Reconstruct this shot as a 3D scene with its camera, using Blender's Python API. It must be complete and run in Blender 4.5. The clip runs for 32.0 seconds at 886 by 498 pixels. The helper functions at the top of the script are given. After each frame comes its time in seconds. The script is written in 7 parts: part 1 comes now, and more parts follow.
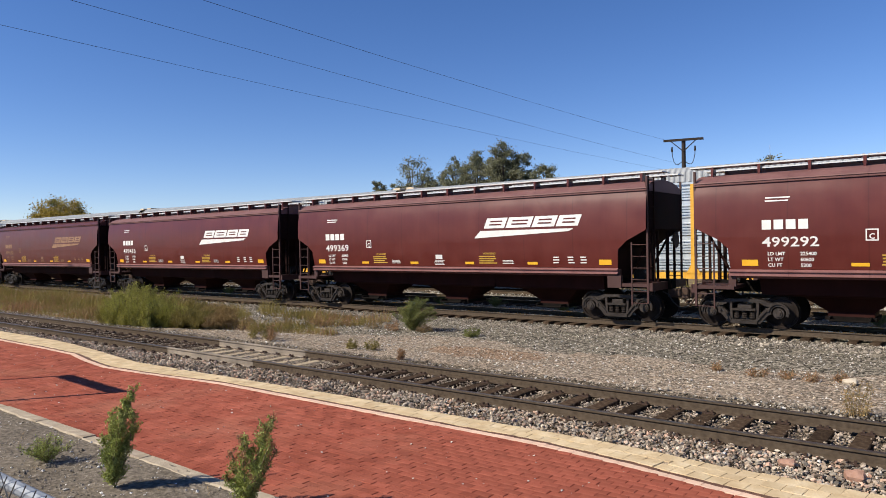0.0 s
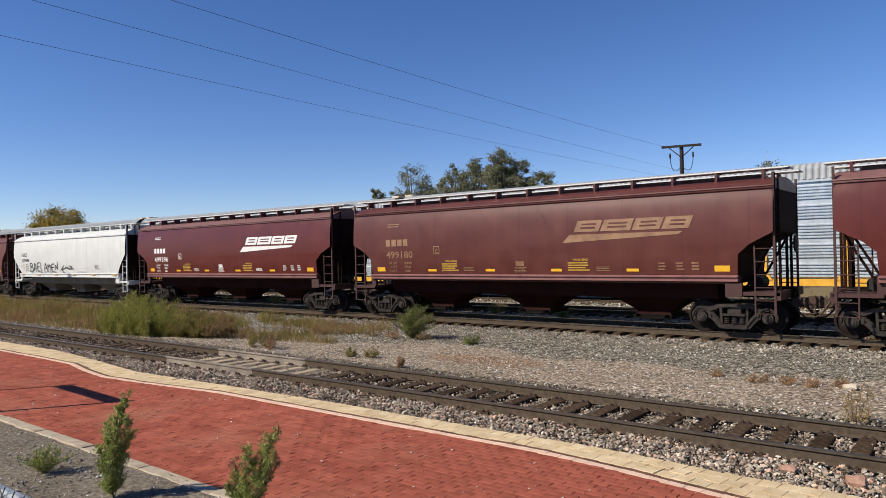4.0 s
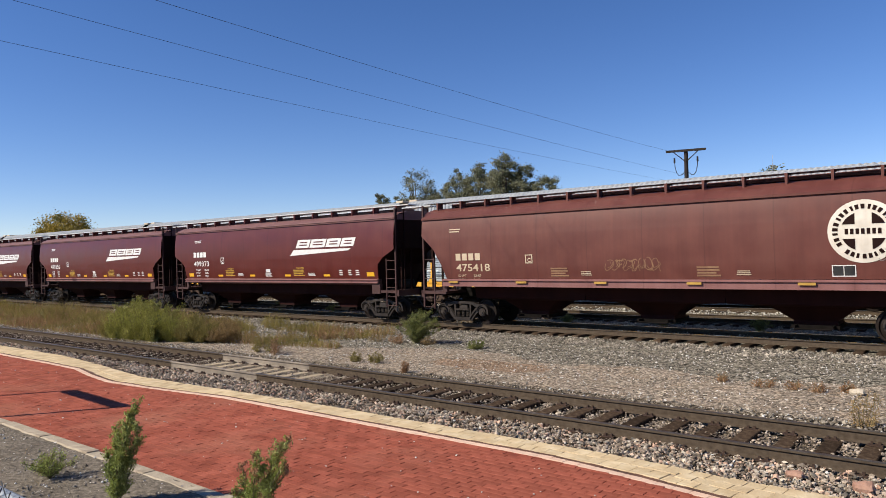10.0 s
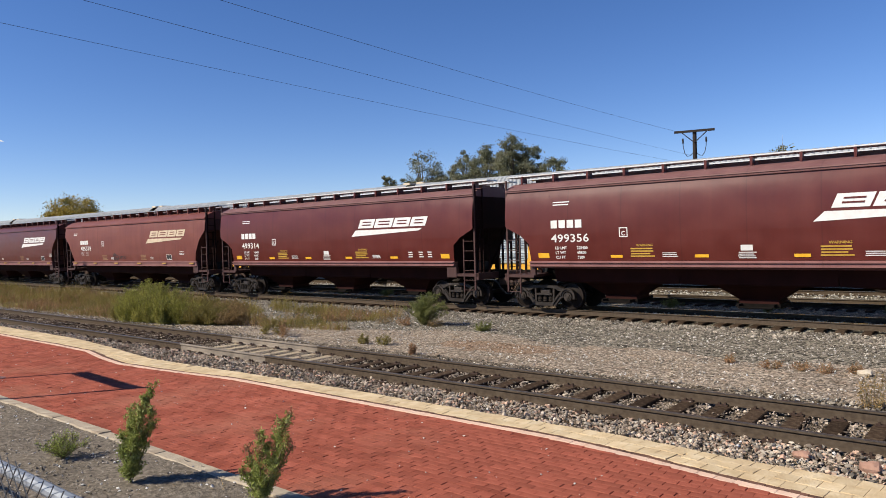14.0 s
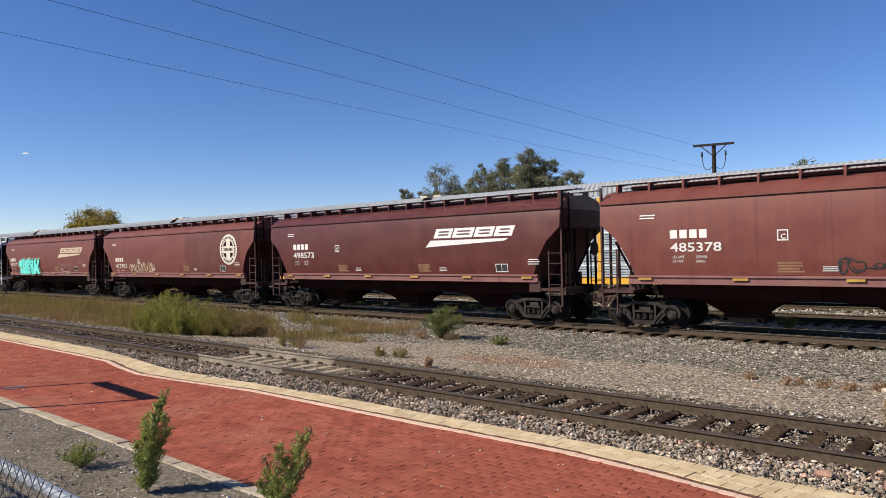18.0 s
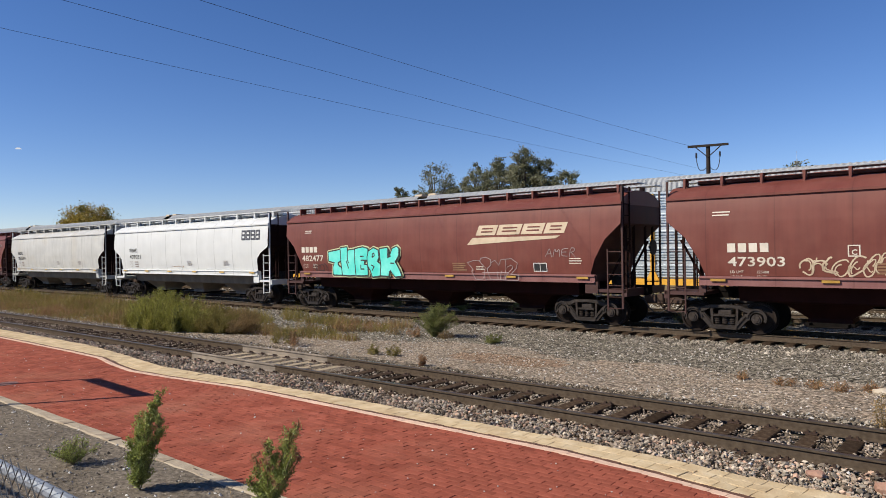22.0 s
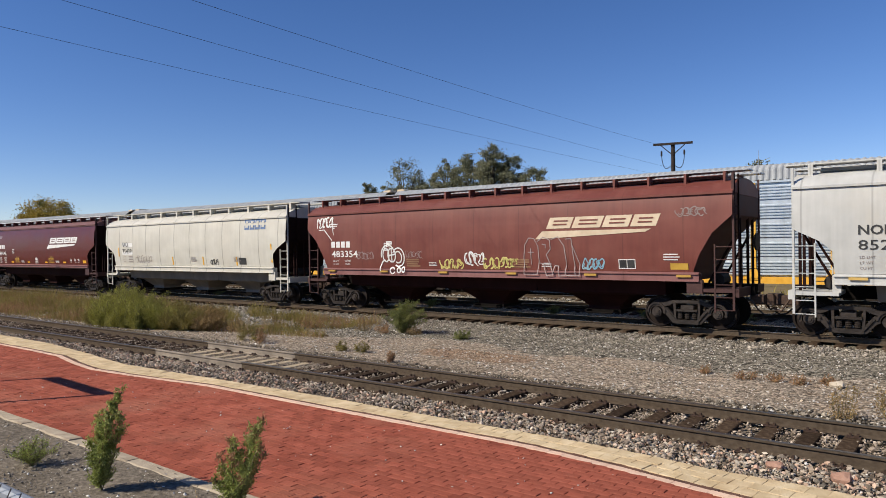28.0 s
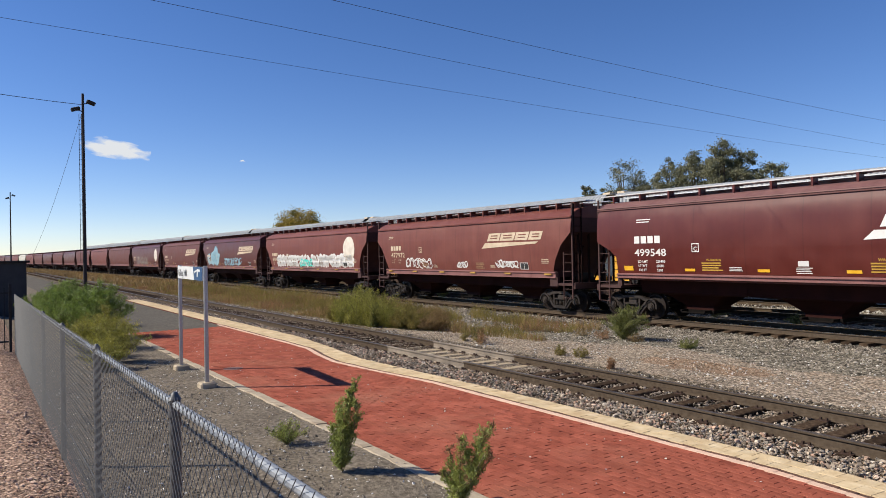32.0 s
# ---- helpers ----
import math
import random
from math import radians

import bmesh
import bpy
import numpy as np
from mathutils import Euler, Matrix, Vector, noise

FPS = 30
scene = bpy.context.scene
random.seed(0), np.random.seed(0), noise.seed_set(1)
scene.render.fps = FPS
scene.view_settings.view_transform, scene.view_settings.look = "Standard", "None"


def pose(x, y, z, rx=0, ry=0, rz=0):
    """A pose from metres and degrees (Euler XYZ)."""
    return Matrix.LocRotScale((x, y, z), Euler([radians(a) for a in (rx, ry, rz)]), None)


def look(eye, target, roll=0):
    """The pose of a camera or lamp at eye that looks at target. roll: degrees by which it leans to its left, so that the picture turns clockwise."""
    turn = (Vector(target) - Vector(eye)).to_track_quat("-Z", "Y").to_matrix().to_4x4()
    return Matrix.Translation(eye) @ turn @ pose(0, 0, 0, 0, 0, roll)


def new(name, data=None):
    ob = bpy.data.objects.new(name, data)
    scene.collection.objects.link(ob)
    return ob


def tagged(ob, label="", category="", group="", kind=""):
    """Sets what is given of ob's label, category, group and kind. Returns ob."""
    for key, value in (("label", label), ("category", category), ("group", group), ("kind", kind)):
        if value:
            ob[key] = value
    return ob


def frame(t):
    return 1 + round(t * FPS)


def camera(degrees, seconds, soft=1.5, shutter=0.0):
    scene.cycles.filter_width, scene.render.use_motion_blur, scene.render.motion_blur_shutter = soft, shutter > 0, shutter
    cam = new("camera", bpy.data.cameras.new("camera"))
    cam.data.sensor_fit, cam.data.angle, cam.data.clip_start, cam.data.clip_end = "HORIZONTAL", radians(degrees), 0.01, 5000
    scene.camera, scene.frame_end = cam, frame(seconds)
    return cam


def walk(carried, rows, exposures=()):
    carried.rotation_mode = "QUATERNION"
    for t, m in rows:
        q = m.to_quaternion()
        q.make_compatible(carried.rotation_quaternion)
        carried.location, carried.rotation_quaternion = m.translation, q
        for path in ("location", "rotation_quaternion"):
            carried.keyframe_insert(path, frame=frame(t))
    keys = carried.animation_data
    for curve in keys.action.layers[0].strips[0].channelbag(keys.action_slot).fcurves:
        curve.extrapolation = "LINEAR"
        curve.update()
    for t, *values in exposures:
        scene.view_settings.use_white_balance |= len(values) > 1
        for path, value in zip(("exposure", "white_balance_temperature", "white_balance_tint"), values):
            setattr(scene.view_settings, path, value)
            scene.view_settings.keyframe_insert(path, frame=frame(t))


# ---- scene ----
# Camera: held by hand at one spot, panning left at the end.
EYE = 2.55
cam = camera(65.9, 32.0, soft=0.9)
TURNS = [
    (0.0, 89.56, 1.01, 38.19), (0.5, 89.69, 1.02, 38.29), (1.0, 89.82, 1.05, 38.45), (1.5, 89.91, 0.99, 38.59),
    (2.0, 89.95, 0.96, 38.64), (2.5, 89.99, 0.9, 38.59), (3.0, 90.04, 0.92, 38.4), (3.5, 90.1, 1.14, 38.22),
    (5.5, 90.38, 1.54, 38.05), (6.0, 90.46, 1.48, 38.14), (6.5, 90.5, 1.49, 38.24), (7.0, 90.53, 1.62, 38.34),
    (7.5, 90.53, 1.73, 38.46), (8.0, 90.51, 1.7, 38.46), (8.5, 90.5, 1.64, 38.44), (9.0, 90.52, 1.48, 38.41),
    (9.5, 90.56, 1.41, 38.43), (10.0, 90.59, 1.4, 38.47), (10.5, 90.67, 1.51, 38.52), (11.0, 90.63, 1.49, 38.53),
    (11.5, 90.58, 1.48, 38.65), (12.0, 90.39, 1.36, 38.76), (12.5, 90.06, 1.27, 38.91), (13.0, 89.62, 1.17, 39.02),
    (13.5, 89.3, 1.33, 39.05), (14.0, 89.11, 1.59, 39.06), (14.5, 89.16, 1.79, 39.03), (16.5, 90.07, 1.44, 39.74),
    (17.0, 90.2, 1.25, 40.07), (17.5, 90.27, 1.18, 40.33), (18.0, 90.23, 1.28, 40.48), (18.5, 90.18, 1.4, 40.57),
    (19.0, 90.08, 1.45, 40.61), (19.5, 90.02, 1.37, 40.59), (20.0, 90.01, 1.25, 40.51), (20.5, 90.06, 1.16, 40.39),
    (21.0, 90.07, 1.02, 40.25), (21.5, 90.09, 0.93, 40.07), (22.0, 90.11, 0.87, 40.01), (22.5, 90.23, 0.78, 40.11),
    (23.0, 90.46, 0.77, 40.19), (23.5, 90.68, 0.8, 40.26), (24.0, 90.76, 0.85, 40.33), (24.5, 90.66, 0.84, 40.42),
    (25.0, 90.45, 0.7, 40.55), (25.5, 90.27, 0.62, 40.54), (27.5, 89.83, 0.94, 37.49), (28.0, 89.75, 0.78, 37.38),
    (28.5, 89.9, 0.71, 38.34), (29.0, 90.39, 0.85, 40.41), (29.5, 91.12, 1.31, 43.69), (30.0, 91.77, 1.83, 47.13),
    (30.5, 92.14, 1.96, 50.63), (31.0, 91.9, 1.63, 53.27), (31.5, 91.11, 1.46, 54.89), (32.0, 90.35, 0.98, 55.53),
]
# the camera meters itself darker while white cars pass
STOPS = [(0, 0.44), (1, 0.44), (2, 0.37), (3, 0.36), (6, 0.27), (7, 0.25), (8, 0.19), (9, 0.26), (10, 0.41), (11, 0.44), (12, 0.43), (13, 0.43), (14, 0.42), (17, 0.38), (18, 0.37), (19, 0.33), (20, 0.34), (21, 0.33), (22, 0.27), (23, 0.21), (24, 0.17), (25, 0.13), (28, 0.25), (29, 0.28), (30, 0.28), (31, 0.37), (32, 0.40)]
walk(cam, [(t, pose(0, 0, EYE, rx, ry, rz)) for t, rx, ry, rz in TURNS], STOPS)

# World, sun
SUN_AZ, SUN_EL = radians(213.5), radians(39)
world = bpy.data.worlds.new("sky")
scene.world = world
world.use_nodes = True
wn = world.node_tree.nodes
sky = wn.new("ShaderNodeTexSky")
sky.sky_type, sky.sun_disc = "NISHITA", False
sky.sun_elevation, sky.sun_rotation = SUN_EL, SUN_AZ
sky.altitude, sky.air_density, sky.dust_density, sky.ozone_density = 2000, 1.0, 0.15, 2.5
tone = wn.new("ShaderNodeHueSaturation")
tone.inputs["Saturation"].default_value, tone.inputs["Hue"].default_value = 1.22, 0.505
tint = wn.new("ShaderNodeMix")
tint.data_type, tint.blend_type = "RGBA", "MULTIPLY"
tint.inputs["Factor"].default_value = 1.0
tint.inputs["B"].default_value = (1.0, 0.94, 1.04, 1)
world.node_tree.links.new(sky.outputs[0], tone.inputs["Color"])
world.node_tree.links.new(tone.outputs[0], tint.inputs["A"])
world.node_tree.links.new(tint.outputs["Result"], wn["Background"].inputs[0])
wn["Background"].inputs[1].default_value = 0.095
sun = new("sun", bpy.data.lights.new("sun", "SUN"))
sun.data.energy, sun.data.angle, sun.data.color = 5.0, radians(0.75), (1.0, 0.91, 0.76)
sun_way = Vector((math.sin(SUN_AZ) * math.cos(SUN_EL), math.cos(SUN_AZ) * math.cos(SUN_EL), math.sin(SUN_EL)))
sun.matrix_world = look(sun_way * 100, (0, 0, 0))


# ---- materials ----
BRIGHT = {"white_marking", "white_car_paint", "grey_white_car_paint", "pale_grey_car_paint", "cream_car_paint", "sign_white", "cloud_white", "cream_marking", "white_disc_marking", "yellow_reflector", "yellow_rack_paint",
          "corrugated_panel", "turquoise_spray", "tree_leaf", "autumn_leaf", "weed_leaf", "bush_leaf", "olive_grass", "galvanised_steel"}

EARTH = {"grey_soil", "ballast_bed", "tan_gravel", "grey_gravel", "reddish_clay", "pink_gravel", "dry_field", "red_brick", "red_bricks", "yellow_brick", "pale_pink_brick", "kerb_concrete", "ballast_stone",
         "grey_stone", "tan_stone", "pink_stone", "rail_steel", "weathered_tie", "dusty_tie", "old_asphalt", "brick_joint", "worn_rail_top"}


def surf(name, cols, scale=8.0, rough=0.7, metal=0.0, bump=0.0, bscale=None, island=0.0, obrandom=0.0, seams=0.0,
         streak=0.0, big=0.0, spec=0.5, coat=0.0, translucent=0.0, dust=None, pebble=0.0, contrast=0.5, seamdepth=0.20, seamwidth=0.022, seamphase=0.0):
    """A two-scale procedural surface: cols are two or three base colours mixed by noise."""
    base = 0.88 if name in BRIGHT else 0.74
    warm = (1.0, 0.955, 0.86) if name in EARTH else (1.0, 1.0, 1.0)
    cols = [tuple(c * base * w for c, w in zip(q, warm)) for q in cols]
    dust = tuple(c * base * w for c, w in zip(dust, warm)) if dust else None
    m = bpy.data.materials.new(name)
    m.use_nodes = True
    nt = m.node_tree
    nodes, link = nt.nodes, nt.links.new
    b = nodes["Principled BSDF"]
    tc = nodes.new("ShaderNodeTexCoord")
    n1 = nodes.new("ShaderNodeTexNoise")
    n1.inputs["Scale"].default_value, n1.inputs["Detail"].default_value = scale, 7.0
    link(tc.outputs["Object"], n1.inputs["Vector"])
    ramp = nodes.new("ShaderNodeValToRGB")
    ramp.color_ramp.elements[0].position, ramp.color_ramp.elements[1].position = 0.3, 0.7
    ramp.color_ramp.elements[0].color = (*cols[0], 1)
    ramp.color_ramp.elements[1].color = (*cols[-1], 1)
    for i, c in enumerate(cols[1:-1]):
        e = ramp.color_ramp.elements.new(0.3 + 0.4 * (i + 1) / (len(cols) - 1))
        e.color = (*c, 1)
    link(n1.outputs["Fac"], ramp.inputs["Fac"])
    col = ramp.outputs["Color"]

    def value(fac, low, high):
        r = nodes.new("ShaderNodeMapRange")
        r.inputs["To Min"].default_value, r.inputs["To Max"].default_value = low, high
        link(fac, r.inputs["Value"])
        return r.outputs["Result"]

    def times(c, fac):
        h = nodes.new("ShaderNodeHueSaturation")
        link(c, h.inputs["Color"])
        link(fac, h.inputs["Value"])
        return h.outputs["Color"]

    if island:
        g = nodes.new("ShaderNodeNewGeometry")
        col = times(col, value(g.outputs["Random Per Island"], 1 - island, 1 + island))
    if obrandom:
        o = nodes.new("ShaderNodeObjectInfo")
        col = times(col, value(o.outputs["Random"], 1 - obrandom, 1 + obrandom))
    if big:
        n2 = nodes.new("ShaderNodeTexNoise")
        n2.inputs["Scale"].default_value, n2.inputs["Detail"].default_value = scale * 0.11, 4.0
        link(tc.outputs["Object"], n2.inputs["Vector"])
        col = times(col, value(n2.outputs["Fac"], 1 - big, 1 + big))
    if streak:
        mp = nodes.new("ShaderNodeMapping")
        mp.inputs["Scale"].default_value = (5.0, 1.0, 0.35)
        link(tc.outputs["Object"], mp.inputs["Vector"])
        n3 = nodes.new("ShaderNodeTexNoise")
        n3.inputs["Scale"].default_value, n3.inputs["Detail"].default_value = 1.6, 6.0
        link(mp.outputs["Vector"], n3.inputs["Vector"])
        col = times(col, value(n3.outputs["Fac"], 1 - streak, 1 + streak))
    if dust:
        n4 = nodes.new("ShaderNodeTexNoise")
        n4.inputs["Scale"].default_value, n4.inputs["Detail"].default_value = scale * 0.35, 8.0
        link(tc.outputs["Object"], n4.inputs["Vector"])
        mx = nodes.new("ShaderNodeMix")
        mx.data_type = "RGBA"
        r = nodes.new("ShaderNodeMapRange")
        r.inputs["From Min"].default_value, r.inputs["From Max"].default_value = 0.5, 0.75
        r.inputs["To Max"].default_value = 0.6
        link(n4.outputs["Fac"], r.inputs["Value"])
        link(r.outputs["Result"], mx.inputs["Factor"])
        link(col, mx.inputs["A"])
        mx.inputs["B"].default_value = (*dust, 1)
        col = mx.outputs["Result"]
    stone = None
    if pebble:
        stone = nodes.new("ShaderNodeTexVoronoi")
        stone.inputs["Scale"].default_value = 1 / pebble
        link(tc.outputs["Object"], stone.inputs["Vector"])
        one = nodes.new("ShaderNodeSeparateColor")
        link(stone.outputs["Color"], one.inputs[0])
        col = times(col, value(one.outputs[0], 1 - contrast, 1 + contrast))
        gap = nodes.new("ShaderNodeMapRange")
        gap.inputs["From Min"].default_value, gap.inputs["From Max"].default_value = 0.35, 0.75
        gap.inputs["To Min"].default_value, gap.inputs["To Max"].default_value = 1.0, 0.45
        link(stone.outputs["Distance"], gap.inputs["Value"])
        col = times(col, gap.outputs["Result"])
    if seams:
        sx = nodes.new("ShaderNodeSeparateXYZ")
        link(tc.outputs["Object"], sx.inputs[0])
        add = nodes.new("ShaderNodeMath")
        add.operation = "PINGPONG"
        off = nodes.new("ShaderNodeMath")
        off.operation = "SUBTRACT"
        off.inputs[1].default_value = seamphase - 40 * seams
        link(sx.outputs["X"], off.inputs[0])
        link(off.outputs[0], add.inputs[0])
        add.inputs[1].default_value = seams / 2
        line = nodes.new("ShaderNodeMapRange")
        line.inputs["From Min"].default_value, line.inputs["From Max"].default_value = 0.4 * seamwidth, seamwidth
        line.inputs["To Min"].default_value, line.inputs["To Max"].default_value = 1 - seamdepth, 1.0
        link(add.outputs[0], line.inputs["Value"])
        col = times(col, line.outputs["Result"])
    link(col, b.inputs["Base Color"])
    b.inputs["Metallic"].default_value = metal
    b.inputs["Specular IOR Level"].default_value = 0.04 if name in EARTH else spec
    b.inputs["Coat Weight"].default_value = coat
    link(value(n1.outputs["Fac"], max(0.03, rough - 0.12), min(1, rough + 0.12)), b.inputs["Roughness"])
    if bump:
        n5 = nodes.new("ShaderNodeTexNoise")
        n5.inputs["Scale"].default_value, n5.inputs["Detail"].default_value = bscale or scale * 3, 5.0
        link(tc.outputs["Object"], n5.inputs["Vector"])
        bp = nodes.new("ShaderNodeBump")
        bp.inputs["Strength"].default_value, bp.inputs["Distance"].default_value = min(1.0, bump * 40), 0.02
        if stone:
            low = nodes.new("ShaderNodeMath")
            low.operation = "SUBTRACT"
            link(n5.outputs["Fac"], low.inputs[0])
            link(stone.outputs["Distance"], low.inputs[1])
            link(low.outputs[0], bp.inputs["Height"])
        else:
            link(n5.outputs["Fac"], bp.inputs["Height"])
        link(bp.outputs["Normal"], b.inputs["Normal"])
    if translucent:
        b.inputs["Transmission Weight"].default_value = 0.0
        out = nodes["Material Output"]
        tr = nodes.new("ShaderNodeBsdfTranslucent")
        link(col, tr.inputs["Color"])
        ms = nodes.new("ShaderNodeMixShader")
        ms.inputs[0].default_value = translucent
        link(b.outputs[0], ms.inputs[1])
        link(tr.outputs[0], ms.inputs[2])
        link(ms.outputs[0], out.inputs["Surface"])
    return m


M_SOIL = surf("grey_soil", [(0.13, 0.113, 0.097), (0.215, 0.19, 0.165), (0.33, 0.295, 0.26)], 16, 0.95, bump=0.03, bscale=28, big=0.35)
M_BED = surf("ballast_bed", [(0.14, 0.115, 0.095), (0.23, 0.195, 0.16), (0.35, 0.30, 0.25)], 22, 0.95, bump=0.03, bscale=50, pebble=0.05, contrast=0.6)
M_GRAVEL = surf("tan_gravel", [(0.335, 0.282, 0.236), (0.475, 0.405, 0.345), (0.62, 0.55, 0.478)], 9, 0.95, bump=0.03, bscale=40, big=0.22, dust=(0.48, 0.35, 0.25), pebble=0.05, contrast=0.55)
M_GREYGRAVEL = surf("grey_gravel", [(0.19, 0.175, 0.15), (0.30, 0.28, 0.245), (0.45, 0.42, 0.37)], 20, 0.95, bump=0.03, bscale=45, big=0.2, pebble=0.06, contrast=0.85)
M_PINK = surf("pink_gravel", [(0.34, 0.22, 0.18), (0.52, 0.37, 0.305), (0.68, 0.53, 0.45)], 24, 0.95, bump=0.03, bscale=40, big=0.15, pebble=0.04, contrast=0.5)
M_CLAY = surf("reddish_clay", [(0.34, 0.235, 0.17), (0.46, 0.33, 0.245), (0.56, 0.43, 0.34)], 9, 0.95, bump=0.03, bscale=40, big=0.2, pebble=0.04, contrast=0.5)
M_FIELD = surf("dry_field", [(0.20, 0.15, 0.09), (0.28, 0.22, 0.13), (0.22, 0.20, 0.11)], 0.6, 0.95, bump=0.03, bscale=8, big=0.2)
M_ASPHALT = surf("old_asphalt", [(0.12, 0.115, 0.11), (0.19, 0.18, 0.17)], 6, 0.9, bump=0.02, bscale=70, big=0.15)
M_JOINT = surf("brick_joint", [(0.12, 0.040, 0.031), (0.20, 0.070, 0.052)], 20, 0.95, bump=0.02)
M_EDGE_JOINT = surf("edge_joint", [(0.46, 0.34, 0.21), (0.62, 0.48, 0.31)], 20, 0.95, bump=0.02)
M_BRICK = surf("red_brick", [(0.32, 0.092, 0.066), (0.385, 0.116, 0.083), (0.45, 0.145, 0.107)], 2.2, 0.85, bump=0.012, bscale=50, big=0.16, obrandom=0.15, dust=(0.46, 0.20, 0.145))
M_BRICKS = surf("red_bricks", [(0.32, 0.092, 0.066), (0.385, 0.116, 0.083), (0.45, 0.145, 0.107)], 2.2, 0.85, bump=0.012, bscale=50, big=0.16, island=0.15, dust=(0.46, 0.20, 0.145))
M_YELLOW_BRICK = surf("yellow_brick", [(0.70, 0.55, 0.36), (0.82, 0.67, 0.46), (0.90, 0.77, 0.57)], 5, 0.8, bump=0.012, bscale=40, island=0.09, obrandom=0.06, big=0.12, dust=(0.55, 0.41, 0.26))
M_PALE_BRICK = surf("pale_pink_brick", [(0.84, 0.58, 0.48), (0.94, 0.72, 0.61)], 5, 0.8, bump=0.012, bscale=40, island=0.06)
M_BROWN_BRICK = surf("dark_border_brick", [(0.10, 0.050, 0.030), (0.22, 0.10, 0.06)], 5, 0.85, bump=0.012, bscale=40, island=0.15)
M_COVER = surf("rusty_cover", [(0.20, 0.085, 0.062), (0.28, 0.13, 0.10)], 12, 0.8, bump=0.01)
M_CONCRETE = surf("kerb_concrete", [(0.46, 0.40, 0.33), (0.62, 0.55, 0.46)], 6, 0.9, bump=0.015, bscale=50, big=0.2, dust=(0.30, 0.24, 0.19))
M_STONE = surf("ballast_stone", [(0.20, 0.160, 0.138), (0.375, 0.315, 0.272), (0.64, 0.57, 0.505)], 3.5, 0.9, bump=0.01, bscale=60, island=0.6)
M_STONE_GREY = surf("grey_stone", [(0.18, 0.163, 0.148), (0.32, 0.292, 0.266), (0.54, 0.50, 0.455)], 3, 0.9, island=0.65)
M_STONE_TAN = surf("tan_stone", [(0.38, 0.32, 0.265), (0.49, 0.425, 0.36), (0.62, 0.555, 0.48)], 2, 0.9, island=0.4)
M_STONE_PALE = surf("pale_stone", [(0.55, 0.52, 0.47), (0.72, 0.69, 0.64), (0.85, 0.82, 0.77)], 3, 0.8, island=0.25)
M_STONE_BANK = surf("bank_stone", [(0.36, 0.34, 0.30), (0.52, 0.49, 0.44), (0.70, 0.67, 0.61)], 3, 0.9, island=0.45)
M_STONE_PINK = surf("pink_stone", [(0.40, 0.25, 0.20), (0.60, 0.42, 0.345), (0.76, 0.61, 0.53)], 3, 0.9, island=0.4)
M_RAIL = surf("rail_steel", [(0.085, 0.066, 0.053), (0.140, 0.112, 0.090)], 14, 0.65, metal=0.1, bump=0.005)
M_RAIL_DUSTY = surf("dusty_rail", [(0.15, 0.122, 0.098), (0.36, 0.30, 0.235)], 2.5, 0.85, bump=0.005)
M_RAILTOP = surf("worn_rail_top", [(0.16, 0.14, 0.125), (0.24, 0.22, 0.20)], 10, 0.35, metal=0.8)
M_SHINY = surf("polished_rail_top", [(0.45, 0.45, 0.46), (0.55, 0.55, 0.55)], 10, 0.22, metal=1.0)
M_TIE = surf("weathered_tie", [(0.032, 0.021, 0.015), (0.068, 0.047, 0.034), (0.12, 0.090, 0.068)], 9, 0.9, bump=0.02, bscale=30, obrandom=0.35, island=0.2)
M_TIE_PALE = surf("dusty_tie", [(0.45, 0.37, 0.27), (0.62, 0.53, 0.41)], 9, 0.9, bump=0.02, bscale=30, obrandom=0.12)
M_SPIKE = surf("rusty_iron", [(0.06, 0.035, 0.025), (0.11, 0.065, 0.045)], 20, 0.7, metal=0.4)
M_GALV = surf("galvanised_steel", [(0.42, 0.43, 0.44), (0.56, 0.57, 0.58)], 30, 0.42, metal=0.85, bump=0.003)
M_BOARD = surf("bright_grating", [(0.72, 0.73, 0.73), (0.86, 0.86, 0.86)], 12, 0.5, metal=0.15, bump=0.003)
M_WIRE = surf("fence_wire", [(0.075, 0.078, 0.083), (0.13, 0.134, 0.14)], 30, 0.5, metal=0.2)
M_FENCE_POST = surf("dull_galvanised_post", [(0.10, 0.105, 0.112), (0.17, 0.175, 0.185)], 20, 0.5, metal=0.4, bump=0.003)
M_FENCE_RAIL = surf("galvanised_pipe", [(0.24, 0.27, 0.31), (0.36, 0.39, 0.43)], 20, 0.6, metal=0.3, bump=0.003)
M_DARK = surf("dark_steel", [(0.022, 0.02, 0.02), (0.045, 0.04, 0.038)], 12, 0.7, spec=0.25, bump=0.006)
M_TRUCK = surf("grimy_cast_steel", [(0.020, 0.015, 0.012), (0.046, 0.035, 0.029)], 6, 0.48, spec=0.32, bump=0.012, dust=(0.085, 0.064, 0.052))
# Grime, set darker still so that the shade under the cars is in it.
M_UNDER = surf("grimy_shade_dark_underframe", [(0.008, 0.007, 0.006), (0.016, 0.013, 0.012)], 6, 0.9, spec=0.05)
M_WHEEL = surf("wheel_steel", [(0.014, 0.010, 0.008), (0.026, 0.018, 0.015)], 5, 0.6, spec=0.15, dust=(0.045, 0.032, 0.027))
M_WHITE = surf("white_marking", [(0.70, 0.69, 0.67), (0.80, 0.79, 0.77)], 6, 0.55)
M_CREAMY = surf("cream_marking", [(0.54, 0.42, 0.29), (0.66, 0.54, 0.39)], 4, 0.6)
M_DISC = surf("white_disc_marking", [(0.62, 0.55, 0.46), (0.76, 0.70, 0.61)], 3, 0.6, streak=0.12)
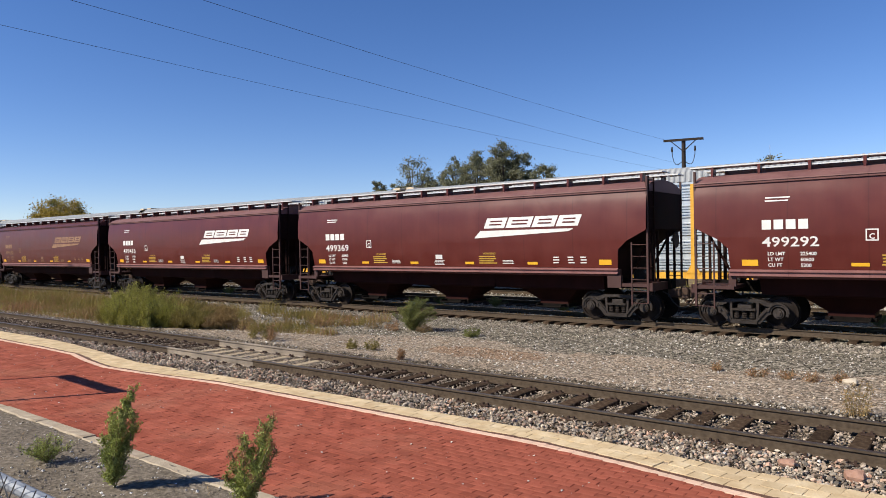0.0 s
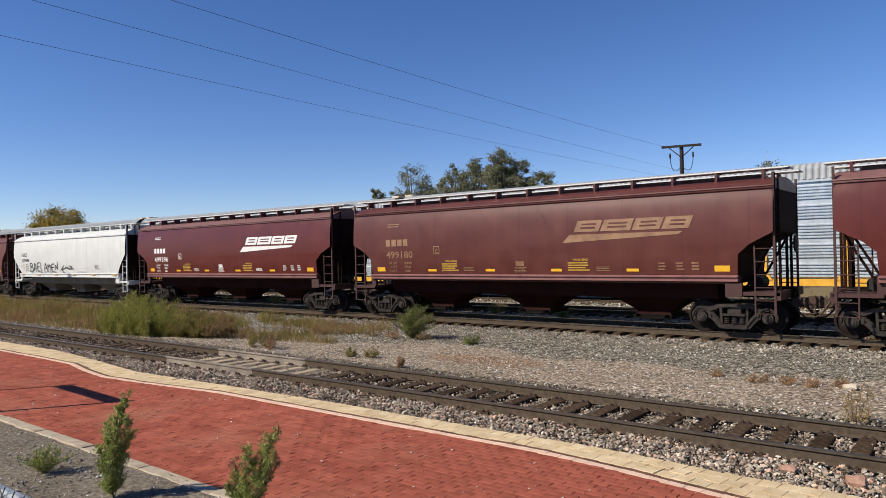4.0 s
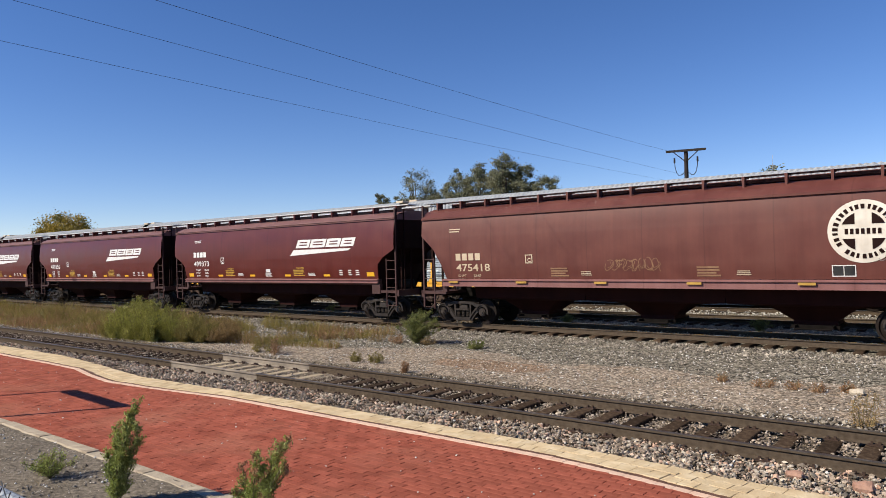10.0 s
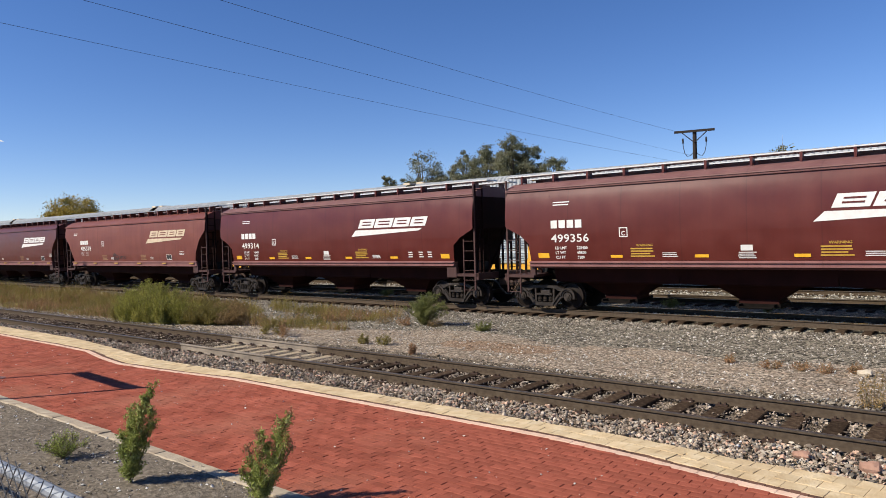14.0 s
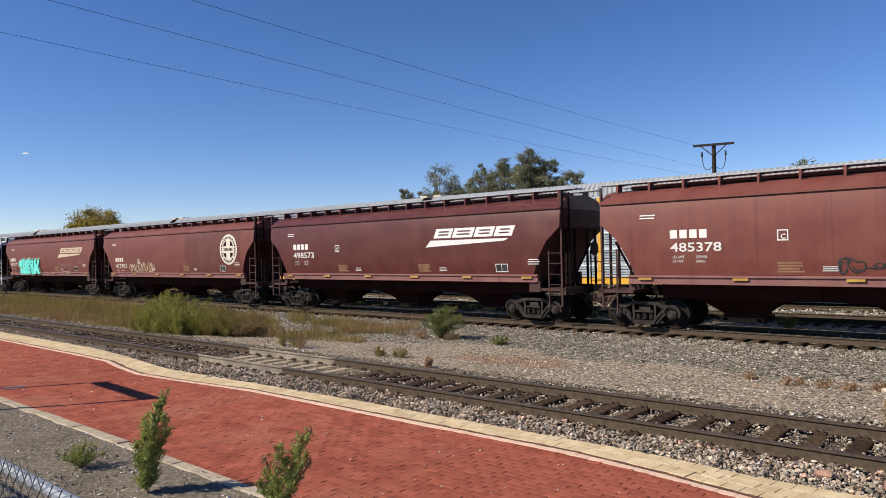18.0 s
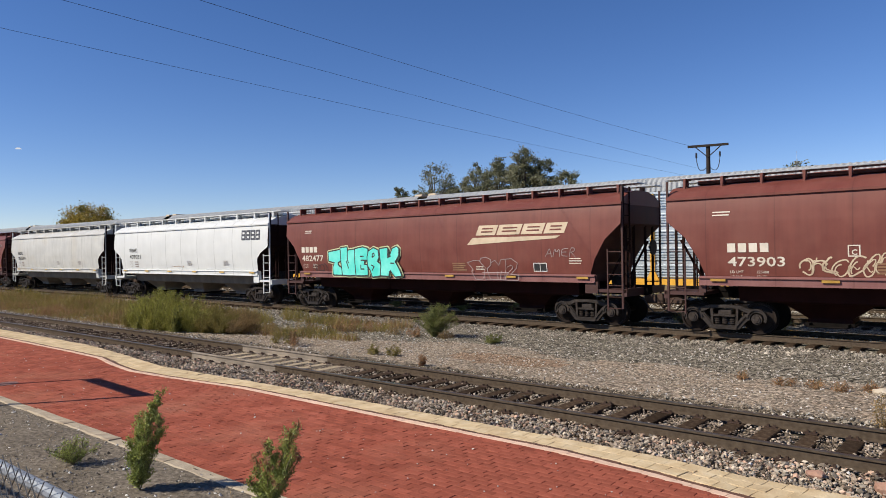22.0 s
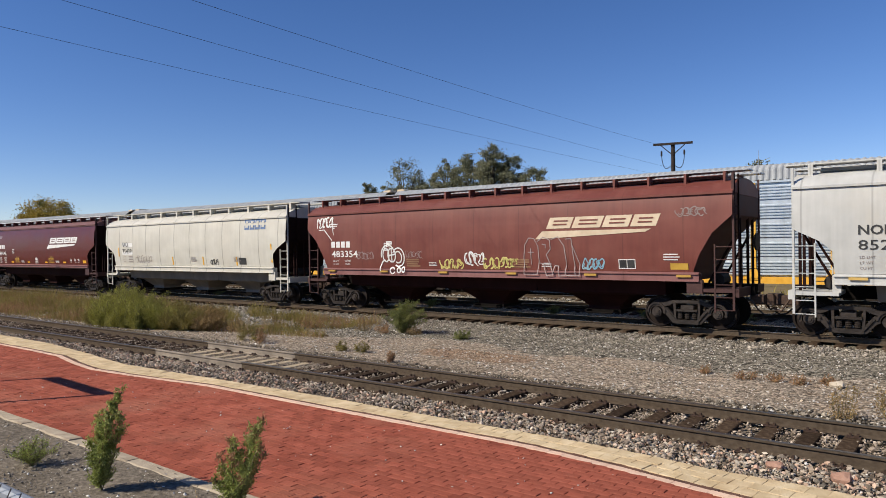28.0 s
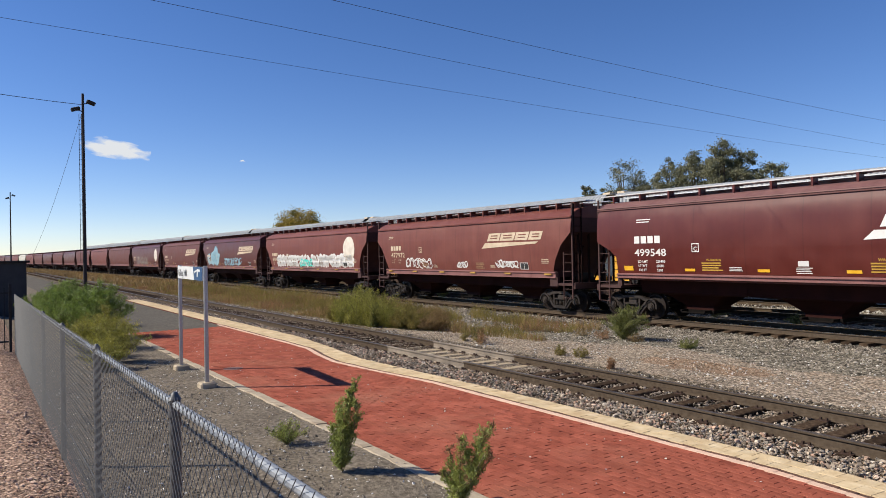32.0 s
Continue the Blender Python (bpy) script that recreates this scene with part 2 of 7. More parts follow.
M_GOLD = surf("faded_gold_marking", [(0.25, 0.125, 0.070), (0.38, 0.215, 0.115)], 3, 0.6)
M_REFLECT = surf("yellow_reflector", [(0.78, 0.40, 0.02), (0.86, 0.50, 0.04)], 6, 0.4)
M_STENCIL = surf("yellow_stencil", [(0.50, 0.29, 0.03), (0.66, 0.40, 0.06)], 4, 0.6)
M_WORN_REFLECT = surf("worn_reflector", [(0.42, 0.23, 0.03), (0.58, 0.34, 0.06)], 3, 0.6)
M_PALE_REFLECT = surf("faded_reflector", [(0.64, 0.40, 0.09), (0.76, 0.52, 0.17)], 3, 0.6)
M_BLACKMARK = surf("black_marking", [(0.02, 0.02, 0.022), (0.05, 0.05, 0.05)], 6, 0.6)
M_NAVY = surf("dark_blue_grey_marking", [(0.05, 0.055, 0.075), (0.09, 0.095, 0.12)], 6, 0.6)
M_BLUE = surf("blue_marking", [(0.10, 0.17, 0.34), (0.17, 0.25, 0.42)], 6, 0.6)
M_CYAN = surf("turquoise_spray", [(0.05, 0.66, 0.56), (0.20, 0.80, 0.70)], 2.0, 0.55)
M_GLOWSPRAY = surf("pale_yellow_spray", [(0.62, 0.66, 0.34), (0.72, 0.74, 0.46)], 3, 0.6)
M_PALESPRAY = surf("faint_pale_spray", [(0.30, 0.21, 0.20), (0.46, 0.38, 0.37)], 2, 0.7)
M_GREYSPRAY = surf("grey_spray", [(0.24, 0.19, 0.18), (0.36, 0.30, 0.28)], 3, 0.7)
M_YELSPRAY = surf("yellow_spray", [(0.70, 0.60, 0.18), (0.80, 0.70, 0.25)], 3, 0.6)
M_SPRAYBLUE = surf("pale_blue_spray", [(0.22, 0.46, 0.60), (0.40, 0.60, 0.68)], 3, 0.6)
M_YELLOW = surf("yellow_rack_paint", [(0.72, 0.36, 0.03), (0.82, 0.46, 0.06)], 5, 0.5, streak=0.15)
M_PANEL = surf("corrugated_panel", [(0.46, 0.53, 0.59), (0.62, 0.68, 0.74)], 4, 0.38, metal=0.25, streak=0.12, big=0.1)
M_ROOFSHEET = surf("rack_roof_sheet", [(0.36, 0.38, 0.40), (0.48, 0.50, 0.52)], 4, 0.65, metal=0.0, spec=0.2, streak=0.15)
M_POLE = surf("wooden_pole", [(0.030, 0.023, 0.020), (0.065, 0.050, 0.042)], 8, 0.9, bump=0.01, spec=0.2)
M_POLE_DARK = surf("dark_pole", [(0.03, 0.022, 0.018), (0.06, 0.045, 0.04)], 8, 0.8)
M_BARK = surf("bark", [(0.07, 0.055, 0.04), (0.14, 0.11, 0.085)], 12, 0.95, bump=0.03)
M_LEAF = surf("tree_leaf", [(0.128, 0.140, 0.080), (0.198, 0.205, 0.120), (0.29, 0.28, 0.18)], 0.5, 0.6, island=0.45, translucent=0.35)
M_LEAF_YELLOW = surf("autumn_leaf", [(0.24, 0.20, 0.04), (0.42, 0.30, 0.045), (0.17, 0.18, 0.05)], 0.5, 0.6, island=0.35, translucent=0.3)
M_WEED = surf("weed_leaf", [(0.19, 0.23, 0.048), (0.29, 0.33, 0.075), (0.40, 0.43, 0.14)], 3, 0.6, island=0.35, translucent=0.35)
M_BUSH = surf("bush_leaf", [(0.225, 0.225, 0.038), (0.335, 0.32, 0.056), (0.46, 0.42, 0.11)], 1.2, 0.6, island=0.35, translucent=0.35)
M_HEDGE = surf("hedge_leaf", [(0.165, 0.245, 0.040), (0.25, 0.345, 0.066), (0.34, 0.43, 0.115)], 1.2, 0.6, island=0.4, translucent=0.35)
M_SHRUB = surf("shrub_leaf", [(0.135, 0.155, 0.038), (0.215, 0.235, 0.058), (0.31, 0.31, 0.10)], 1.2, 0.6, island=0.4, translucent=0.35)
M_OLIVE = surf("olive_grass", [(0.16, 0.138, 0.030), (0.245, 0.200, 0.046), (0.35, 0.275, 0.080)], 0.7, 0.7, island=0.35, translucent=0.3)
M_DRY = surf("dry_grass", [(0.25, 0.16, 0.058), (0.38, 0.25, 0.10), (0.50, 0.36, 0.175)], 0.7, 0.8, island=0.3, translucent=0.25)
M_RUSTGRASS = surf("rusty_dry_weed", [(0.32, 0.16, 0.075), (0.46, 0.265, 0.13)], 2, 0.8, island=0.3, translucent=0.2)
M_STEM = surf("stem", [(0.16, 0.15, 0.06), (0.24, 0.19, 0.09)], 4, 0.8)


def cloud_material():
    """Far sky: a soft white patch, ragged at its rim, clear around it."""
    m = bpy.data.materials.new("distant_cloud")
    m.use_nodes = True
    nodes, link = m.node_tree.nodes, m.node_tree.links.new
    nodes.remove(nodes["Principled BSDF"])
    tc = nodes.new("ShaderNodeTexCoord")
    n = nodes.new("ShaderNodeTexNoise")
    n.inputs["Scale"].default_value, n.inputs["Detail"].default_value = 1.7, 5.0
    link(tc.outputs["Object"], n.inputs["Vector"])
    ln = nodes.new("ShaderNodeVectorMath")
    ln.operation = "LENGTH"
    link(tc.outputs["Object"], ln.inputs[0])
    add = nodes.new("ShaderNodeMath")
    add.operation = "MULTIPLY_ADD"
    add.inputs[1].default_value, add.inputs[2].default_value = -0.60, 0.42
    link(ln.outputs["Value"], add.inputs[0])
    both = nodes.new("ShaderNodeMath")
    link(add.outputs[0], both.inputs[0])
    link(n.outputs["Fac"], both.inputs[1])
    fac = nodes.new("ShaderNodeMapRange")
    fac.inputs["From Min"].default_value, fac.inputs["From Max"].default_value = 0.32, 0.60
    link(both.outputs[0], fac.inputs["Value"])
    glow, clear, mix = nodes.new("ShaderNodeEmission"), nodes.new("ShaderNodeBsdfTransparent"), nodes.new("ShaderNodeMixShader")
    glow.inputs[0].default_value, glow.inputs[1].default_value = (0.93, 0.96, 1.0, 1), 0.62
    link(fac.outputs["Result"], mix.inputs[0])
    link(clear.outputs[0], mix.inputs[1])
    link(glow.outputs[0], mix.inputs[2])
    link(mix.outputs[0], nodes["Material Output"].inputs["Surface"])
    return m


M_CLOUD = cloud_material()

M_WALL_DARK = surf("dark_grey_shed", [(0.035, 0.035, 0.038), (0.055, 0.055, 0.058)], 3, 0.8)
M_SIGNWHITE = surf("sign_white", [(0.72, 0.74, 0.74), (0.80, 0.81, 0.81)], 4, 0.4)
M_SIGNBLUE = surf("sign_blue", [(0.02, 0.08, 0.20), (0.03, 0.11, 0.26)], 4, 0.4)
M_CABLE = surf("black_cable", [(0.015, 0.015, 0.017), (0.03, 0.03, 0.03)], 4, 0.6)


def paint(name, a, b, seams=1.85, dusty=None, rough=0.46, streak=0.13, deep=0.20, wide=0.022, spec=0.35, phase=0.0):
    return surf(name, [a, tuple((p + q) / 2 for p, q in zip(a, b)), b], 1.4, rough, bump=0.0015, bscale=2.2, big=0.08, seams=seams, streak=streak, spec=spec, dust=dusty, seamdepth=deep, seamwidth=wide, seamphase=phase)


P_MAROON = paint("maroon_paint", (0.108, 0.0175, 0.0130), (0.140, 0.0265, 0.0195), rough=0.36, spec=0.42)
# End maroon darkened to hold the shade between cars; the mark cross reuses it.
P_END = paint("shade_dark_maroon_paint", (0.016, 0.007, 0.006), (0.030, 0.012, 0.011), seams=0, rough=0.8, spec=0.08)
P_OLD_END = paint("dark_brown_end", (0.075, 0.025, 0.020), (0.110, 0.041, 0.032), seams=0, rough=0.7, streak=0.2)
P_LADDER = paint("dark_maroon_steel", (0.060, 0.024, 0.021), (0.090, 0.040, 0.036), seams=0, rough=0.65)
# Body maroon darkened: the shade below the sill is put into the bay colour.
P_BAY = paint("bay_shade_maroon_paint", (0.026, 0.008, 0.007), (0.042, 0.013, 0.011), seams=0, rough=0.8, dusty=(0.046, 0.018, 0.015), spec=0.08)
# Sill ledge: pale dust, with the sun on the ledge lightened into the colour.
P_SILL = paint("dusty_sunlit_sill_paint", (0.22, 0.088, 0.082), (0.30, 0.14, 0.13), rough=0.6)
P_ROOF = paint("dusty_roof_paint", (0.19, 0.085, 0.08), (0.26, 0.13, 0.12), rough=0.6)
P_FADED = paint("faded_brown_paint", (0.105, 0.027, 0.022), (0.140, 0.040, 0.032), dusty=(0.165, 0.056, 0.045), rough=0.42)
P_BROWN = paint("old_brown_paint", (0.125, 0.034, 0.026), (0.170, 0.053, 0.040), dusty=(0.19, 0.074, 0.056), streak=0.2, rough=0.55)
P_RED = paint("old_red_brown_paint", (0.172, 0.044, 0.033), (0.222, 0.068, 0.051), dusty=(0.235, 0.095, 0.072), streak=0.2, rough=0.55)
P_WHITE = paint("white_car_paint", (0.63, 0.645, 0.645), (0.70, 0.715, 0.715), seams=1.69, streak=0.045, rough=0.5, deep=0.30, wide=0.03)
P_PALE = paint("pale_grey_car_paint", (0.60, 0.605, 0.59), (0.67, 0.675, 0.66), seams=1.43, phase=0.36, streak=0.05, rough=0.5, deep=0.22, wide=0.025)
P_GREYWHITE = paint("grey_white_car_paint", (0.46, 0.46, 0.445), (0.56, 0.56, 0.54), seams=1.6, dusty=(0.50, 0.44, 0.34), streak=0.15, rough=0.55, deep=0.28, wide=0.03)
P_CREAM = paint("cream_car_paint", (0.52, 0.497, 0.435), (0.61, 0.587, 0.52), seams=1.403, phase=0.514, dusty=(0.54, 0.49, 0.41), streak=0.10, rough=0.55, deep=0.42, wide=0.035)


# ---- mesh helpers ----
def part(name, bm, material, parent, label="", at=None):
    """Links a bmesh (or a ready mesh) as one mesh object under a thing or a part."""
    if isinstance(bm, bpy.types.Mesh):
        me = bm
    else:
        me = bpy.data.meshes.new(name)
        bm.to_mesh(me)
        bm.free()
        me.set_sharp_from_angle(angle=radians(35))
    if not me.materials:
        me.materials.append(material)
    ob = new(name, me)
    if material is not me.materials[0]:
        ob.material_slots[0].link = "OBJECT"
        ob.material_slots[0].material = material
    ob.parent = parent
    if at is not None:
        ob.matrix_basis = at if isinstance(at, Matrix) else Matrix.Translation(at)
    return tagged(ob, label=label)


def root(name, label, category, at=(0, 0, 0), group="", kind=""):
    ob = new(name)
    ob.matrix_basis = at if isinstance(at, Matrix) else Matrix.Translation(at)
    return tagged(ob, label, category, group, kind)


def box(bm, x0, y0, z0, x1, y1, z1, bevel=0.0):
    vs = [bm.verts.new(p) for p in ((x0, y0, z0), (x1, y0, z0), (x1, y1, z0), (x0, y1, z0), (x0, y0, z1), (x1, y0, z1), (x1, y1, z1), (x0, y1, z1))]
    fs = [bm.faces.new([vs[i] for i in f]) for f in ((3, 2, 1, 0), (4, 5, 6, 7), (0, 1, 5, 4), (1, 2, 6, 5), (2, 3, 7, 6), (3, 0, 4, 7))]
    if bevel:
        bmesh.ops.bevel(bm, geom=list({e for f in fs for e in f.edges}), offset=bevel, segments=1, affect="EDGES")


def boxes(*bs, bevel=0.0):
    bm = bmesh.new()
    for b in bs:
        box(bm, *b, bevel=bevel)
    return bm


def tube(bm, a, b, r0, r1=None, n=8, caps=True):
    a, b = Vector(a), Vector(b)
    r1 = r0 if r1 is None else r1
    d = (b - a).normalized()
    u = d.orthogonal().normalized()
    v = d.cross(u)
    rings = []
    for p, r in ((a, r0), (b, r1)):
        rings.append([bm.verts.new(p + (u * math.cos(2 * math.pi * i / n) + v * math.sin(2 * math.pi * i / n)) * r) for i in range(n)])
    for i in range(n):
        f = bm.faces.new((rings[0][i], rings[0][(i + 1) % n], rings[1][(i + 1) % n], rings[1][i]))
        f.smooth = n > 5
    if caps:
        bm.faces.new(rings[0][::-1])
        bm.faces.new(rings[1])


def tubes(*ts, n=8):
    bm = bmesh.new()
    for t in ts:
        tube(bm, *t, n=n)
    return bm


def sweep(bm, pts, r, n=6):
    """One unbroken round bar through the points."""
    pts = [Vector(p) for p in pts]
    rings = []
    for i, p in enumerate(pts):
        d = (pts[min(i + 1, len(pts) - 1)] - pts[max(i - 1, 0)]).normalized()
        u = d.cross(Vector((0.31, 0.17, 0.93))).normalized()
        v = d.cross(u)
        rings.append([bm.verts.new(p + (u * math.cos(2 * math.pi * k / n) + v * math.sin(2 * math.pi * k / n)) * r) for k in range(n)])
    for a, b in zip(rings, rings[1:]):
        for k in range(n):
            bm.faces.new((a[k], a[(k + 1) % n], b[(k + 1) % n], b[k])).smooth = True
    bm.faces.new(rings[0][::-1])
    bm.faces.new(rings[-1])


def prism(bm, pts, y0, y1):
    """A plate with the outline pts in x and z, from y0 to y1."""
    a = [bm.verts.new((x, y0, z)) for x, z in pts]
    b = [bm.verts.new((x, y1, z)) for x, z in pts]
    n = len(pts)
    bm.faces.new(a)
    bm.faces.new(b[::-1])
    for i in range(n):
        bm.faces.new((a[(i + 1) % n], a[i], b[i], b[(i + 1) % n]))
    bmesh.ops.recalc_face_normals(bm, faces=bm.faces[:])


def raw(name, verts, tris, material, smooth=False, per=3):
    """A large joined mesh from number arrays."""
    me = bpy.data.meshes.new(name)
    verts, tris = np.asarray(verts, np.float32), np.asarray(tris, np.int32)
    me.vertices.add(len(verts))
    me.vertices.foreach_set("co", verts.ravel())
    me.loops.add(tris.size)
    me.loops.foreach_set("vertex_index", tris.ravel())
    me.polygons.add(len(tris))
    me.polygons.foreach_set("loop_start", np.arange(0, tris.size, per, dtype=np.int32))
    me.update(calc_edges=True)
    me.validate()
    if not smooth:
        me.shade_flat()
    me.materials.append(material)
    return me


rng = np.random.default_rng(7)
ICO = bmesh.new()
bmesh.ops.create_icosphere(ICO, subdivisions=1, radius=1.0)
ICO_V = np.array([v.co[:] for v in ICO.verts])
ICO_F = np.array([[v.index for v in f.verts] for f in ICO.faces])
ICO.free()


OCT_V = np.array([(1, 0, 0), (0, 1, 0), (-1, 0, 0), (0, -1, 0), (0, 0, 1), (0, 0, -1)], float)
OCT_F = np.array([(0, 1, 4), (1, 2, 4), (2, 3, 4), (3, 0, 4), (1, 0, 5), (2, 1, 5), (3, 2, 5), (0, 3, 5)])


def stones(name, xyz, size, material, flat=0.7, plain=False):
    """Joined angular stones at the places xyz, each of its own size, shape and turn."""
    n = len(xyz)
    sv, sf = (OCT_V, OCT_F) if plain else (ICO_V, ICO_F)
    v = sv[None] * rng.uniform(0.50, 1.28, (n, len(sv), 1))
    v = v * rng.uniform(0.6, 1.25, (n, 1, 3)) * np.array([1, 1, flat])
    a = rng.uniform(0, 2 * np.pi, n)
    t = rng.normal(0, 0.35, n)
    c, s = np.cos(a)[:, None], np.sin(a)[:, None]
    x, y, z = v[..., 0], v[..., 1], v[..., 2]
    ct, st = np.cos(t)[:, None], np.sin(t)[:, None]
    y, z = y * ct - z * st, y * st + z * ct
    v = np.stack([x * c - y * s, x * s + y * c, z], -1) * size[:, None, None] + xyz[:, None, :]
    f = (sf[None] + len(sv) * np.arange(n)[:, None, None]).reshape(-1, 3)
    return raw(name, v.reshape(-1, 3), f, material)


def blades(name, base, height, width, lean, material):
    """Joined grass blades or small leaves: thin bent triangles."""
    n = len(base)
    a = rng.uniform(0, 2 * np.pi, n)
    side = np.stack([np.cos(a), np.sin(a), np.zeros(n)], -1) * width[:, None]
    b = rng.uniform(0, 2 * np.pi, n)
    tip = base + np.stack([np.cos(b) * lean, np.sin(b) * lean, height], -1)
    mid = (base + tip) / 2 + np.stack([np.cos(b), np.sin(b), np.zeros(n)], -1) * (-0.12 * lean[:, None])
    v = np.stack([base - side / 2, base + side / 2, mid - side / 2.2, mid + side / 2.2, tip], 1).reshape(-1, 3)
    k = 5 * np.arange(n)[:, None]
    f = np.concatenate([k + [0, 1, 3], k + [0, 3, 2], k + [2, 3, 4]])
    return raw(name, v, f, material)


def leaves(name, centre, size, material, slim=0.5, up=0.0):
    """Joined leaf faces, each a small bent quad at a centre, turned at random."""
    n = len(centre)
    u = rng.normal(size=(n, 3)) + np.array([0, 0, up])
    u /= np.linalg.norm(u, axis=1)[:, None]
    w = rng.normal(size=(n, 3))
    w -= (w * u).sum(1)[:, None] * u
    w /= np.linalg.norm(w, axis=1)[:, None]
    u, w = u * size[:, None], w * size[:, None] * slim
    v = np.stack([centre - u, centre + w, centre + u, centre - w], 1).reshape(-1, 3)
    k = 4 * np.arange(n)[:, None]
    return raw(name, v, np.concatenate([k + [0, 1, 2], k + [0, 2, 3]]), material)


# ---- plan ----
def bend(x):
    """The main line's slow curve towards the platform's side, far to the west."""
    return -2.1 * (min(0.0, x) / -164) ** 2.5


def bend_near(x):
    return -2.1 * (max(0.0, -x - 110) / 164) ** 2.5


NEAR_A, NEAR_B = 9.48, 11.02          # rails of the siding beside the platform
MAIN_Y = 21.62                        # middle of the main track
RACK_Y = 31.1                         # middle of the far track, which draws nearer to the main line towards the west


def bend_rack(x):
    return 0.042 * (x + 26.6)


def bend_middle(x):
    return 0.026 * (x + 26.6)


Z_PROFILE = [(-60, 0.3), (0.55, 0.28), (0.95, 0.10), (1.3, 0.04), (4.05, 0.0), (4.30, 0.002), (4.35, -0.10), (7.7, -0.12), (8.3, -0.17), (8.9, -0.24), (11.5, -0.24), (12.2, -0.19), (13.0, -0.2), (16.5, -0.18),
             (18.3, -0.22), (19.3, -0.24), (20.1, -0.26), (20.6, -0.265), (21.0, -0.25), (23.0, -0.245), (24.0, -0.24), (28.0, -0.2), (38.0, -0.2), (40.0, -0.45), (200, -0.5), (3000, -0.5)]


def ground_z(y):
    return float(np.interp(y, [p[0] for p in Z_PROFILE], [p[1] for p in Z_PROFILE]))


def shift(x, y):
    """How far a place at x, y follows the curving tracks."""
    if y > 15:
        return bend(max(x, -420)) * min(1, (y - 15) / 4)
    return bend_near(max(x, -420)) * min(1, max(0, (y - 6) / 3))


# ---- ground ----
def make_ground():
    xs = np.concatenate([[-3000, -1500, -900, -600], np.arange(-420, -60, 12.0), np.arange(-60, -30, 1.0), np.arange(-30, 6, 0.3), np.arange(6, 60, 4.0), [90, 160, 320, 700, 1500, 3000]])
    ys = np.concatenate([[-3000, -800, -200, -60, -25], np.arange(-12, 0.4, 0.8), np.arange(0.4, 4.2, 0.19), [4.22, 4.30, 4.35], np.arange(4.5, 7.7, 0.7), np.arange(7.7, 24.8, 0.3), np.arange(25, 36, 0.8), [40, 50, 70, 110, 200, 500, 1200, 3000]])
    nx, ny = len(xs), len(ys)
    v = np.zeros((ny, nx, 3))
    for j, y in enumerate(ys):
        z = ground_z(y)
        rough = 0.03 if 1.2 < y < 4.0 or y < 0.6 else 0.035 if 12 < y < 19 else 0.012
        for i, x in enumerate(xs):
            near = -60 < x < 60 and -20 < y < 36
            dz = rough * noise.noise((x * 0.9, y * 0.9, 0)) + 0.5 * rough * noise.noise((x * 3.1, y * 3.1, 4)) if near else 0
            v[j, i] = (x, y + shift(x, y), z + dz)
    k = (np.arange(ny - 1)[:, None] * nx + np.arange(nx - 1)[None]).ravel()
    quads = np.stack([k, k + 1, k + nx + 1, k + nx], 1)
    me = raw("ground", v.reshape(-1, 3), quads, M_SOIL, smooth=True, per=4)
    mats = [M_SOIL, M_PINK, M_BED, M_GRAVEL, M_GREYGRAVEL, M_FIELD, M_ASPHALT, M_JOINT, M_CLAY]
    for m in mats[1:]:
        me.materials.append(m)
    idx = []
    for j in range(ny - 1):
        y = (ys[j] + ys[j + 1]) / 2
        for i in range(nx - 1):
            x = (xs[i] + xs[i + 1]) / 2
            wob = 0.5 * noise.noise((x * 0.35, y * 0.35, 9))
            if abs(x) > 440 or y > 37 or y < -30:
                s = 5
            elif y < 0.98:
                s = 1
            elif y < 4.34:
                s = 0
            elif y < 7.7:
                s = 6 if x < -25.3 else 7
            elif y < 12.2 + wob * 0.4:
                s = 2
            elif y < 15.3 + 0.05 * (x + 8) + wob * 2.2:
                s = 3
            elif y < 24.5:
                s = 4
            else:
                s = 4 if y < 33.5 else 3
            if ((x + 9.7) / 1.7) ** 2 + ((y - 14.0) / 0.75) ** 2 + 1.4 * wob < 1.0:
                s = 8
            if x < -26 and 12.6 < y < 18.6:
                s = 5
            idx.append(s)
    me.polygons.foreach_set("material_index", idx)
    tagged(new("ground", me), "grey soil, tan gravel and ballast between the tracks", "ground", kind="structure")


make_ground()


# ---- tracks ----
def rail_profile():
    return [(-0.070, 0.0), (0.070, 0.0), (0.070, 0.012), (0.012, 0.03), (0.010, 0.125), (0.036, 0.14), (0.036, 0.166), (0.028, 0.172), (-0.028, 0.172), (-0.036, 0.166), (-0.036, 0.14), (-0.010, 0.125), (-0.012, 0.03), (-0.070, 0.012)]


def make_rail(parent, y, curve, top, dusty=False, west=-420, east=340):
    prof = rail_profile()
    xs = sorted([west + (0 - west) * i / 60 for i in range(60)] + [-17.4, -16.6, -13.0, -12.2, 0, east])
    bm = bmesh.new()
    rings = [[bm.verts.new((x, y + curve(x) + p[0], p[1] - 0.172)) for p in prof] for x in xs]
    n = len(prof)
    for a, b in zip(rings, rings[1:]):
        for i in range(n):
            f = bm.faces.new((a[i], a[(i + 1) % n], b[(i + 1) % n], b[i]))
            f.material_index = 2 if dusty and a[0].co.x > -17.0 and b[0].co.x < -12.6 else 1 if i in (6, 7, 8) else 0
    bmesh.ops.recalc_face_normals(bm, faces=bm.faces[:])
    ob = part("rail", bm, M_RAIL, parent)
    ob.data.materials.append(top)
    ob.data.materials.append(M_RAIL_DUSTY)
    return ob


def tie_mesh():
    return boxes((-0.115, -1.3, -0.17, 0.115, 1.3, 0.0), bevel=0.012)


